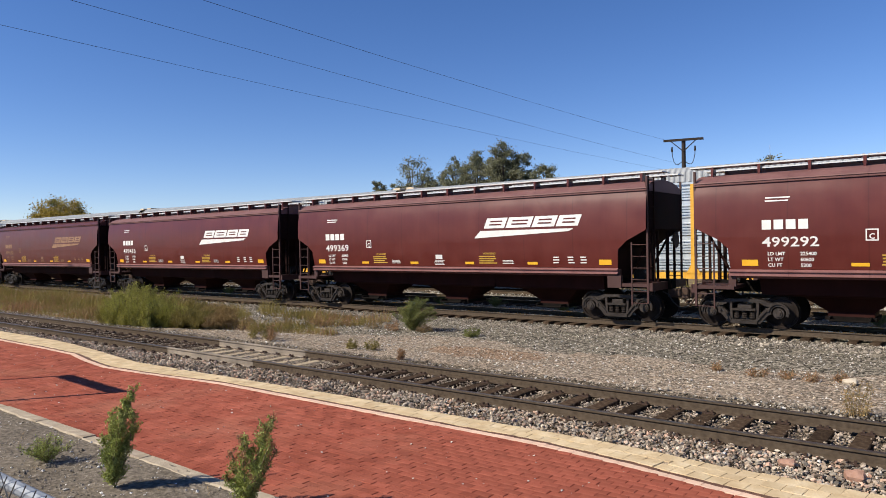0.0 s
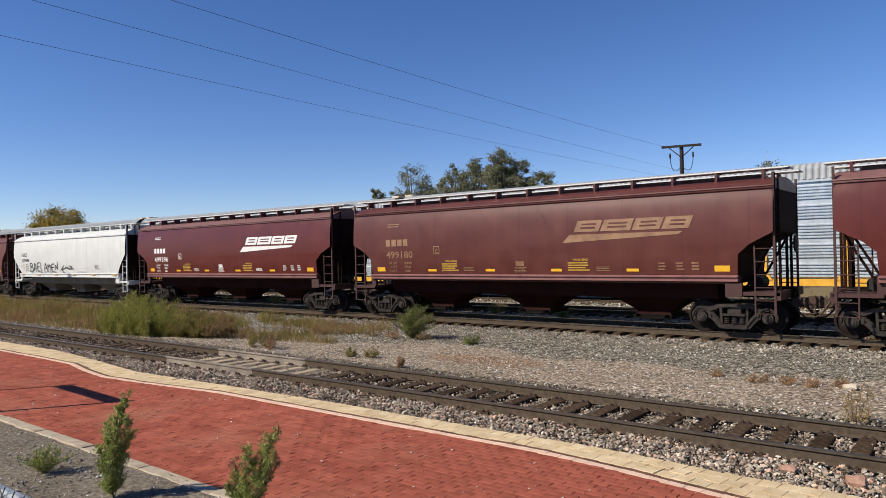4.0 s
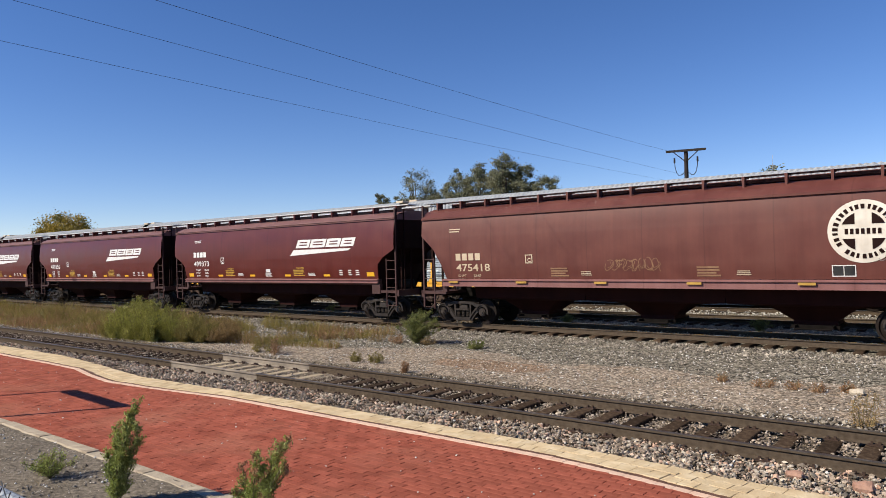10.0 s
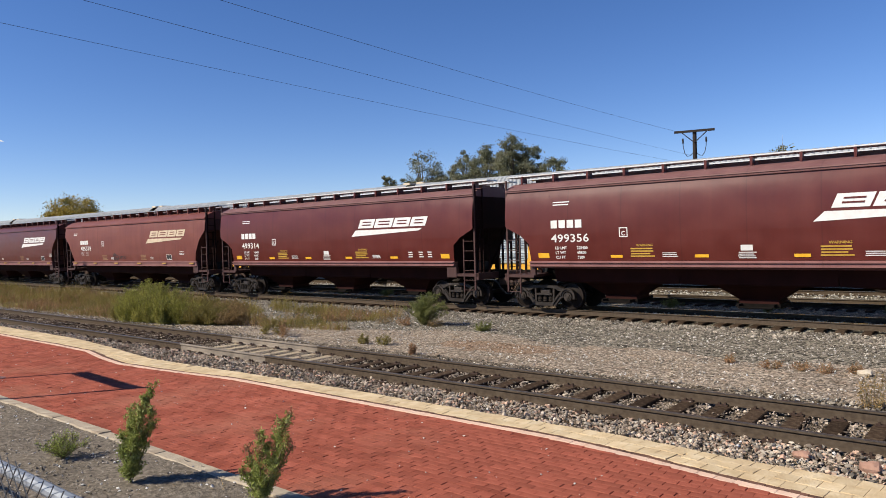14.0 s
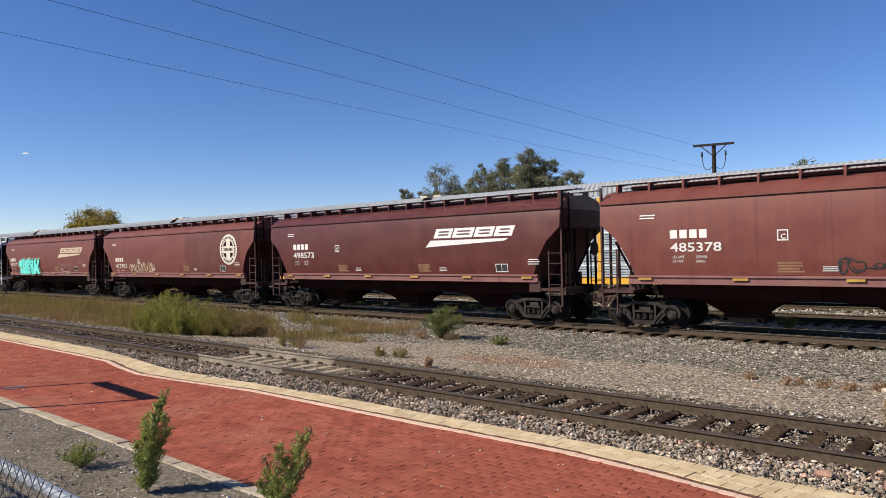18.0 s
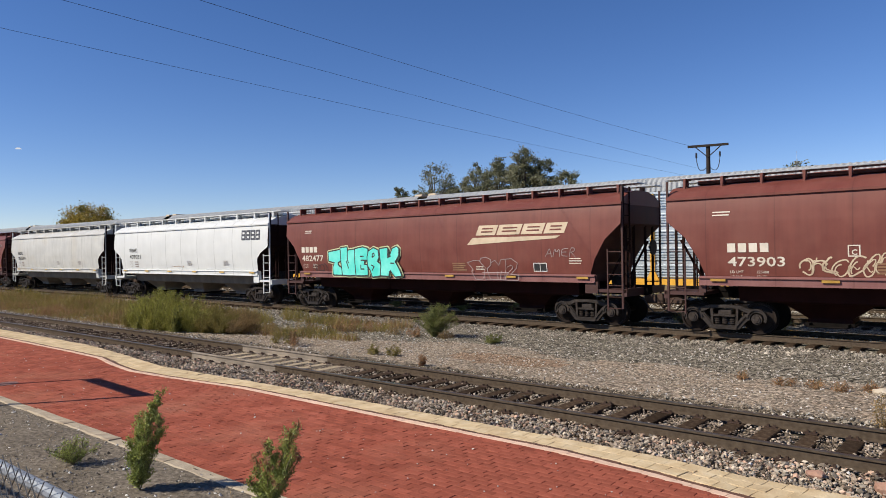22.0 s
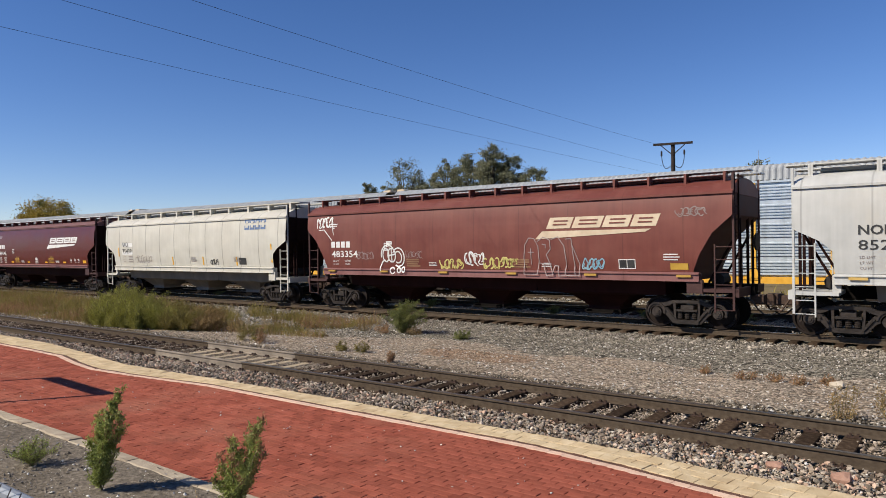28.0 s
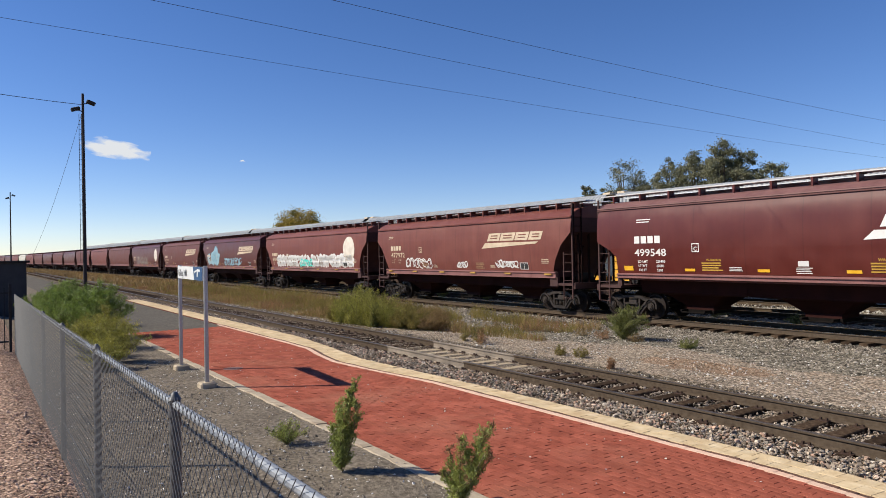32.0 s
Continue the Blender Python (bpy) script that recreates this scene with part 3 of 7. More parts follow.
def make_track(label, ya, yb, curve, top, x0, x1, step, seed):
    mid = (ya + yb) / 2
    track = root("railway_track", label, "railway track", kind="structure")
    make_rail(track, ya, curve, top, seed == 1)
    make_rail(track, yb, curve, top, seed == 1)
    r = random.Random(seed)
    first = None
    x, i = x1, 0
    while x > x0:
        px = x + r.uniform(-0.04, 0.04)
        pale = seed == 1 and -16.6 < px < -12.2
        m = M_TIE_PALE if pale else M_TIE
        at = pose(px, mid + curve(px) + r.uniform(-0.04, 0.04), -0.165 + r.uniform(-0.012, 0.008), 0, 0, r.uniform(-1.2, 1.2))
        if first is None:
            first = part("tie", tie_mesh(), M_TIE, track, at=at)
        else:
            part("tie", first.data, m, track, at=at)
        x -= step
        i += 1
    far = []
    while x > -300:
        far.append((x, mid + curve(x)))
        x -= step
    if far:
        bm = bmesh.new()
        for px, py in far:
            box(bm, px - 0.115, py - 1.3, -0.33, px + 0.115, py + 1.3, -0.165)
        tagged(part("distant_ties", bm, M_TIE, track), kind="stuff")
    return track


siding = make_track("rusty siding track on dark wooden ties beside the platform", NEAR_A, NEAR_B, bend_near, M_RAILTOP, -62, 3.0, 0.53, 1)
main = make_track("main line track with polished rail tops on ballast", MAIN_Y - 0.755, MAIN_Y + 0.755, bend, M_SHINY, -50, 9, 0.53, 2)
make_track("empty middle track on ballast", 26.35 - 0.755, 26.35 + 0.755, bend_middle, M_RAILTOP, -34, 10, 0.55, 4)
make_track("far track on ballast under parked rack cars", RACK_Y - 0.755, RACK_Y + 0.755, bend_rack, M_RAILTOP, -40, 12, 0.6, 3)


def make_plates():
    bm = boxes((-0.09, -0.17, -0.172, 0.09, 0.17, -0.158), (-0.06, -0.115, -0.16, -0.03, -0.075, -0.125), (0.03, 0.075, -0.16, 0.06, 0.115, -0.125), (0.03, -0.115, -0.16, 0.06, -0.075, -0.125), (-0.06, 0.075, -0.16, -0.03, 0.115, -0.125))
    first = None
    r = random.Random(5)
    for k in range(52):
        for y in (NEAR_A, NEAR_B):
            at = (3.0 - 0.53 * k, y, 0.004)
            first = part("tie_plate", first.data if first else bm, M_SPIKE, siding, at=at)


make_plates()


# ---- platform ----
def edge_y(x):
    """Where the red bricks end towards the track; it jogs where the edge was rebuilt."""
    return float(np.interp(x, [-200, -19.5, -17.6, -16.3, -15.0, -13.6, -11.2, -4.4, -3.2, -2.2, -0.8, 10], [7.60, 7.60, 7.56, 7.30, 7.12, 7.22, 7.50, 7.52, 7.40, 7.22, 7.05, 7.0]))


def outer_y(x):
    return float(np.interp(x, [-200, -20.5, -18.5, -15.0, -12.0, -9, -3.6, -2.4, 10], [8.42, 8.42, 8.24, 7.80, 7.92, 8.02, 8.04, 7.92, 7.85]))


KERB_Y = 4.36


def brick_mesh(name, lx, ly, hz=0.06, gap=0.0020):
    b = 0.0018
    x, y = lx / 2 - gap, ly / 2 - 0.7 * gap
    top = [(-x + b, -y + b, 0), (x - b, -y + b, 0), (x - b, y - b, 0), (-x + b, y - b, 0)]
    rim = [(-x, -y, -b), (x, -y, -b), (x, y, -b), (-x, y, -b)]
    low = [(-x, -y, -hz), (x, -y, -hz), (x, y, -hz), (-x, y, -hz)]
    faces = [(0, 1, 2, 3)]
    for k in (0, 4):
        faces += [(k + 4 + i, k + 4 + (i + 1) % 4, k + (i + 1) % 4, k + i) for i in range(4)]
    me = bpy.data.meshes.new(name)
    me.from_pydata(top + rim + low, [], faces)
    return me


def make_platform():
    plat = root("platform", "red brick station platform with a yellow brick edge", "platform", kind="structure")
    # base under the bricks
    bm = bmesh.new()
    xs = np.arange(-46, 6.1, 0.5)
    lo = [bm.verts.new((x, KERB_Y, -0.012)) for x in xs]
    hi = [bm.verts.new((x, outer_y(x) - 0.01, -0.012)) for x in xs]
    lo2 = [bm.verts.new((x, KERB_Y, -0.25)) for x in xs]
    hi2 = [bm.verts.new((x, outer_y(x) - 0.01, -0.25)) for x in xs]
    for i in range(len(xs) - 1):
        bm.faces.new((lo[i], lo[i + 1], hi[i + 1], hi[i]))
        bm.faces.new((hi[i], hi[i + 1], hi2[i + 1], hi2[i]))
        bm.faces.new((lo2[i], lo2[i + 1], lo[i + 1], lo[i]))
    part("bed", bm, M_JOINT, plat)
    bm = bmesh.new()
    lo = [bm.verts.new((x, edge_y(x) + 0.112, -0.004)) for x in xs]
    hi = [bm.verts.new((x, outer_y(x) - 0.012, -0.004)) for x in xs]
    for i in range(len(xs) - 1):
        bm.faces.new((lo[i], lo[i + 1], hi[i + 1], hi[i]))
    part("edge_bed", bm, M_EDGE_JOINT, plat)
    red, yel, pale = brick_mesh("brick", 0.205, 0.105, gap=0.0032), brick_mesh("edge_brick", 0.2, 0.21, gap=0.0018), brick_mesh("border_brick", 0.2, 0.11, gap=0.0016)
    red.materials.append(M_BRICK)
    yel.materials.append(M_YELLOW_BRICK)
    pale.materials.append(M_PALE_BRICK)
    r = random.Random(11)
    rv, rf, yv, yf, pv, pf, dv, df = [], [], [], [], [], [], [], []

    def put(vs, fs, me, x, y, z, turn, stretch=1.0):
        c, s = math.cos(turn), math.sin(turn)
        k = len(vs)
        tx, ty = r.uniform(-0.02, 0.02), r.uniform(-0.012, 0.012)
        for v in me.vertices:
            a, b = v.co.x, v.co.y * stretch
            vs.append((x + a * c - b * s, y + a * s + b * c, z + v.co.z + tx * a + ty * b))
        for p in me.polygons:
            q = [k + i for i in p.vertices]
            fs.append(q)

    # courses along the platform, each shifted by half a brick
    pieces = 0
    course = 0
    y = KERB_Y + 0.004
    while y < 7.6:
        x = 4.0 + (0.1025 if course % 2 else 0.0) + r.uniform(-0.012, 0.012)
        while x > -25.4:
            room = min(0.105, edge_y(x) - 0.085 - y)
            if room > 0.02:
                z = 0.003 * noise.noise((x * 0.35, 0, 2)) + 0.003 * noise.noise((x * 0.5, y * 0.5, 1)) + r.uniform(-0.0022, 0.0022)
                sx = x + r.uniform(-0.003, 0.003)
                if -5.4 < x < -1.6 and 5.6 < y < 7.2 and pieces < 300 and room > 0.1:
                    part("brick", red, M_BRICK, plat, at=pose(sx, y + 0.0525, z, r.uniform(-0.25, 0.25), r.uniform(-0.25, 0.25), r.uniform(-0.4, 0.4)))
                    pieces += 1
                else:
                    put(rv, rf, red, sx, y + room / 2, z, r.uniform(-0.007, 0.007), stretch=room / 0.105)
            x -= 0.205
        y += 0.105
        course += 1
    x = 4.0
    while x > -45:
        e, o = edge_y(x), outer_y(x)
        slope = math.atan((edge_y(x) - edge_y(x - 0.2)) / 0.2)
        if x > -26:
            put(pv, pf, pale, x, e - 0.03, 0.010 * noise.noise((x * 0.5, 7, 1)) + 0.004, slope)
            put(dv, df, pale, x + 0.07, e + 0.066 + r.uniform(-0.012, 0.012), 0.010 * noise.noise((x * 0.5, 7, 1)) + r.uniform(-0.004, 0.002), slope, stretch=r.uniform(0.6, 0.85))
        x -= 0.2
    x = 4.0
    while x > -45:
        e, o = edge_y(x), outer_y(x)
        slope = math.atan((edge_y(x) - edge_y(x - 0.106)) / 0.106)
        n = 2 if o - e < 0.62 else 3
        w = (o - e - 0.108) / n
        for i in range(n):
            put(yv, yf, yel, x + 0.1 * (i % 2), e + 0.108 + w * (i + 0.5), 0.004 + 0.006 * noise.noise((x * 0.5, 8, 1)) + r.uniform(-0.003, 0.003), slope, stretch=w / 0.21)
        x -= 0.2
    for nm, vs, fs, m in (("red_bricks", rv, rf, M_BRICKS), ("edge_bricks", yv, yf, M_YELLOW_BRICK), ("border_bricks", pv, pf, M_PALE_BRICK), ("dark_bricks", dv, df, M_BROWN_BRICK)):
        tagged(part(nm, raw(nm, vs, fs, m, per=4), m, plat), kind="stuff")
    # grey paving further along
    bm = boxes((-46, KERB_Y, -0.06, -25.35, 7.55, -0.004))
    part("paving", bm, M_ASPHALT, plat, "old grey asphalt paving")
    # kerb stones on the soil side, worn and chipped
    kinds = []
    for q in range(4):
        bm = bmesh.new()
        rows = []
        for i in range(16):
            u = -0.748 + 1.496 * i / 15
            wear = 0.028 * noise.noise((u * 2.1, q * 3.7, 1)) + 0.014 * noise.noise((u * 7.3, q * 5.1, 2))
            dip = 0.02 * max(0.0, noise.noise((u * 3.3, q * 2.9, 5)))
            rows.append([bm.verts.new(p) for p in ((u, -0.14 + wear, -0.2), (u, -0.13 + wear, 0.010 - dip), (u, -0.112 + wear, 0.022 - dip), (u, 0.048, 0.014 - dip * 0.4), (u, 0.056, -0.2))])
        for ra, rb in zip(rows, rows[1:]):
            for i in range(5):
                bm.faces.new((ra[i], rb[i], rb[(i + 1) % 5], ra[(i + 1) % 5]))
        bm.faces.new(rows[0])
        bm.faces.new(rows[-1][::-1])
        bmesh.ops.recalc_face_normals(bm, faces=bm.faces[:])
        me = bpy.data.meshes.new("kerb_stone")
        bm.to_mesh(me)
        bm.free()
        kinds.append(me)
    x, q = 3.2, 0
    while x > -45:
        part("kerb_stone", kinds[q % 4], M_CONCRETE, plat, "worn concrete kerb stone", at=pose(x, KERB_Y - 0.045 + r.uniform(-0.01, 0.01), r.uniform(-0.010, 0.004), 0, r.uniform(-0.4, 0.4), r.uniform(-0.4, 0.4)))
        x -= 1.5
        q += r.randint(1, 3)
    # pale crumbs lying on the bricks
    n = 420
    cx, cy = rng.uniform(-24, 2, n), rng.uniform(4.5, 7.2, n)
    crumbs = stones("crumbs", np.stack([cx, cy, np.full(n, 0.006)], -1), 0.004 + 0.014 * rng.uniform(0, 1, n) ** 3, M_STONE_PALE, 0.5)
    tagged(new("crumbs", crumbs), "pale gravel crumbs scattered on the bricks", "stones", kind="stuff")
    part("drain_cover", tubes(((-15.6, 4.85, -0.03), (-15.6, 4.85, 0.006), 0.22), n=24), M_COVER, plat, "round rusty drain cover flush with the bricks")
    return plat


platform = make_platform()


# ---- lettering ----
TEXTS = {}


def text_mesh(body, size, wide=1.0, bold=0.0, slant=0.0):
    key = (body, size, wide, bold, slant)
    if key not in TEXTS:
        cu = bpy.data.curves.new("lettering", "FONT")
        cu.body, cu.size, cu.resolution_u, cu.offset, cu.shear = body, size, 2, bold, slant
        ob = new("lettering", cu)
        bpy.context.view_layer.update()
        me = bpy.data.meshes.new_from_object(ob.evaluated_get(bpy.context.evaluated_depsgraph_get()))
        bpy.data.objects.remove(ob)
        TEXTS[key] = [(v.co.x * wide, v.co.y) for v in me.vertices], [tuple(p.vertices) for p in me.polygons]
    return TEXTS[key]


def poly_shape(*polys):
    """Flat shapes, each an outline of corners."""
    vs, fs = [], []
    for p in polys:
        fs.append(tuple(range(len(vs), len(vs) + len(p))))
        vs += p
    return vs, fs


def bar(x, z, w, h, slant=0.0):
    return [(x, z), (x + w, z), (x + w + slant * h, z + h), (x + slant * h, z + h)]


def ring(cx, cz, r0, r1, n=36, squash=1.0):
    out = []
    for i in range(n):
        a, b = 2 * math.pi * i / n, 2 * math.pi * (i + 1) / n
        out.append([(cx + r0 * math.cos(a), cz + squash * r0 * math.sin(a)), (cx + r1 * math.cos(a), cz + squash * r1 * math.sin(a)),
                    (cx + r1 * math.cos(b), cz + squash * r1 * math.sin(b)), (cx + r0 * math.cos(b), cz + squash * r0 * math.sin(b))])
    return out


# ---- covered hopper cars ----
SIDE = [(1.44, 1.44), (1.68, 1.46), (1.70, 1.50), (2.1, 1.565), (2.6, 1.60), (3.2, 1.605), (3.7, 1.57), (4.06, 1.50)]
ROOF = [(4.065, 1.545), (4.10, 1.550), (4.105, 1.525), (4.125, 1.525), (4.13, 1.550), (4.16, 1.545), (4.165, 1.48), (4.25, 1.36), (4.36, 1.05), (4.43, 0.6), (4.46, 0.0)]
LOW_ROOF = [(3.925, 1.585), (3.985, 1.585), (4.03, 1.52), (4.14, 1.40), (4.29, 1.08), (4.40, 0.6), (4.44, 0.0)]


def side_y(z):
    return float(np.interp(z, [p[0] for p in SIDE], [p[1] for p in SIDE]))


CUTS = {"new": [(1.44, -0.98), (1.70, -0.96), (2.28, -0.92), (2.55, -0.62), (2.85, -0.04), (2.9, 0.0), (9, 0.0)],
        "white": [(1.44, -1.06), (1.72, -1.04), (2.78, -0.02), (2.82, 0.0), (9, 0.0)],
        "old": [(1.44, -1.12), (1.74, -1.10), (2.2, -0.92), (2.82, -0.55), (3.28, -0.04), (3.32, 0.0), (9, 0.0)]}
CUTS["smooth"] = CUTS["new"]
LIGHT = ("white", "smooth")
KITS = {}


def kit(style, pitch):
    """The meshes that all cars of one style and length share."""
    key = (style, round(pitch, 1))
    if key in KITS:
        return KITS[key]
    lb = round(pitch, 1) / 2 - 0.74
    cut = CUTS[style]
    ends = lambda z: lb + float(np.interp(z, [c[0] for c in cut], [c[1] for c in cut]))
    k = {"lb": lb}
    # body shell: rings of constant height
    top = 4.06 if style == "new" else 3.92
    zs = sorted({1.52 if style == "new" else 1.44, 1.68, 1.70, 1.9, 2.1, 2.35, 2.6, 2.9, 3.2, 3.45, 3.7, 3.9, top} | {c[0] for c in cut if c[0] < 3.9})
    bm = bmesh.new()
    n = 12
    rings = []
    for z in zs:
        w, e = side_y(z), ends(z)
        row = [(-e + 2 * e * i / n, -w) for i in range(n + 1)] + [(e - 2 * e * i / n, w) for i in range(n + 1)]
        rings.append([bm.verts.new((x, y, z)) for x, y in row])
    m = len(rings[0])
    for a, b in zip(rings, rings[1:]):
        for i in range(m):
            f = bm.faces.new((a[i], a[(i + 1) % m], b[(i + 1) % m], b[i]))
            f.smooth = True
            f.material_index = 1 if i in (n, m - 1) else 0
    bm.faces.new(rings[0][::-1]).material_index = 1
    bm.faces.new(rings[-1])
    k["body"] = bm
    # roof
    bm = bmesh.new()
    shape = ROOF if style == "new" else LOW_ROOF
    prof = [(-y, z) for z, y in shape] + [(y, z) for z, y in shape[:-1][::-1]]
    ra, rb = ([bm.verts.new((s * (lb + 0.01), y, z)) for y, z in prof] for s in (-1, 1))
    for i in range(len(prof) - 1):
        bm.faces.new((ra[i], rb[i], rb[i + 1], ra[i + 1]))
    bm.faces.new(ra)
    bm.faces.new(rb[::-1])
    bmesh.ops.recalc_face_normals(bm, faces=bm.faces[:])
    k["roof"] = bm
    k["hatch"] = boxes((-lb + 0.5, -0.32, 4.44, lb - 0.5, 0.32, 4.57), bevel=0.02)
    rb_z = 4.64 if style == "new" else 4.60
    bm = bmesh.new()
    box(bm, -lb - 0.3, -0.30, 0.0, lb + 0.3, 0.30, 0.035)
    k["board"] = bm
    k["board_z"] = rb_z
    if style in LIGHT:
        k["bracket"] = boxes((-0.06, -0.02, -0.32, 0.06, 0.02, 0.0), (-0.05, -0.02, -0.03, 0.05, 0.5, 0.0), (-0.012, 0.0, -0.22, 0.012, 0.3, -0.02))
    else:
        bm = bmesh.new()
        prism(bm, [(-0.028, -0.30), (0.028, -0.30), (0.040, 0.0), (-0.040, 0.0)], -0.03, 0.03)
        box(bm, -0.03, 0.0, -0.03, 0.03, 0.5, 0.0)
        box(bm, -0.012, 0.03, -0.22, 0.012, 0.32, -0.03)
        k["bracket"] = bm
    bm = bmesh.new()
    lo = 1.51 if style == "new" else 1.42
    prof = [(0.0, lo), (-0.09, lo), (-0.09, lo + 0.03), (-0.05, lo + 0.03), (-0.05, 1.625), (-0.10, 1.625), (-0.10, 1.65), (0.0, 1.69)]
    pa, pb = ([bm.verts.new((s * (lb - 0.94), y, z)) for y, z in prof] for s in (-1, 1))
    for i in range(len(prof)):
        j = (i + 1) % len(prof)
        bm.faces.new((pa[i], pa[j], pb[j], pb[i]))
    bm.faces.new(pa[::-1])
    bm.faces.new(pb)
    bmesh.ops.recalc_face_normals(bm, faces=bm.faces[:])
    k["sill"] = bm
    k["centre_sill"] = boxes((-lb - 0.25, -0.2, 0.98, lb + 0.25, 0.2, 1.3))
    # discharge bays
    nb = 3
    span = 4.25 if style != "old" else 4.45
    half = span / 2

    def bay():
        bm = bmesh.new()
        lev = [(1.55, half + 0.02, 1.12), (0.97, half - 0.02, 1.0), (0.91, 1.05, 0.88), (0.52, 0.54, 0.52), (0.38, 0.54, 0.52)]
        rr = [[bm.verts.new(p) for p in ((-a, -b, z), (a, -b, z), (a, b, z), (-a, b, z))] for z, a, b in lev]
        for p, q in zip(rr, rr[1:]):
            for i in range(4):
                bm.faces.new((p[(i + 1) % 4], p[i], q[i], q[(i + 1) % 4]))
        bm.faces.new(rr[-1])
        bmesh.ops.recalc_face_normals(bm, faces=bm.faces[:])
        return bm
    k["bay"] = bay()
    k["bays"] = [span * (i - 1) for i in range(nb)]
    bm = boxes((-0.60, -0.60, 0.30, 0.60, 0.60, 0.40), (-0.50, -0.95, 0.34, -0.43, 0.95, 0.41), (0.43, -0.95, 0.34, 0.50, 0.95, 0.41))
    tube(bm, (-0.46, -0.92, 0.32), (0.46, -0.92, 0.32), 0.03)
    k["gate"] = bm
    # end platform with its cross sill
    bm = boxes((lb - 1.05, -1.5, 1.12, lb + 0.12, 1.5, 1.22), (lb + 0.02, -1.5, 1.0, lb + 0.14, 1.5, 1.24), (lb - 1.1, -1.48, 1.2, lb - 0.9, -1.36, 1.66), (lb - 1.1, 1.36, 1.2, lb - 0.9, 1.48, 1.66))
    box(bm, lb - 1.3, -1.53, 1.08, lb - 0.85, -1.38, 1.46)
    k["end_platform"] = bm
    k["end_post"] = boxes((lb - 0.12, -0.03, 1.2, lb - 0.05, 0.03, 3.35))
    k["end_brace"] = tubes(((lb - 0.95, 0, 1.25), (lb - 0.12, 0, 2.75), 0.04), n=6)
    zt = 4.5
    bm = boxes((lb - 0.03, -1.52, 0.62, lb + 0.03, -1.46, zt))
    k["corner_post"] = bm
    bm = boxes((-0.26, -0.02, 0.55, -0.22, 0.02, 2.5))
    for i in range(6):
        tube(bm, (-0.24, 0, 0.62 + 0.36 * i), (0.26, 0, 0.62 + 0.36 * i), 0.014, n=6)
    k["side_ladder"] = bm
    bm = boxes((-0.02, -0.24, 1.2, 0.02, -0.2, 4.5), (-0.02, 0.2, 1.2, 0.02, 0.24, 4.5))
    for i in range(9):
        tube(bm, (0, -0.22, 1.35 + 0.37 * i), (0, 0.22, 1.35 + 0.37 * i), 0.014, n=6)
    k["end_ladder"] = bm
    bm = boxes((lb + 0.1, -0.13, 0.72, lb + 0.62, 0.13, 1.0), (lb + 0.55, -0.2, 0.70, lb + 0.78, 0.12, 1.04), bevel=0.03)
    tube(bm, (lb + 0.3, 0.25, 0.95), (lb + 0.55, 0.3, 0.55), 0.03, n=6)
    tube(bm, (lb + 0.55, 0.3, 0.55), (lb + 0.76, 0.15, 0.62), 0.03, n=6)
    k["coupler"] = bm
    bm = bmesh.new()
    sweep(bm, [(lb + 0.05, -0.42, 0.92), (lb + 0.22, -0.40, 0.84), (lb + 0.36, -0.36, 0.60), (lb + 0.52, -0.30, 0.44), (lb + 0.68, -0.22, 0.42), (lb + 0.80, -0.16, 0.50)], 0.026)
    k["air_hose"] = bm
    bm = tubes(((lb - 0.75, -0.35, 1.42), (lb - 0.75, 0.35, 1.42), 0.2), n=12)
    k["air_tank"] = bm
    bm = tubes(((0, 0, 0), (0.05, 0, 0), 0.26), n=16)
    tube(bm, (-0.12, 0, 0), (0.02, 0, 0), 0.05)
    k["brake_wheel"] = bm
    for name in list(k):
        if isinstance(k[name], bmesh.types.BMesh):
            me = bpy.data.meshes.new(name)
            k[name].to_mesh(me)
            k[name].free()
            me.set_sharp_from_angle(angle=radians(32))
            k[name] = me
    KITS[key] = k
    return k


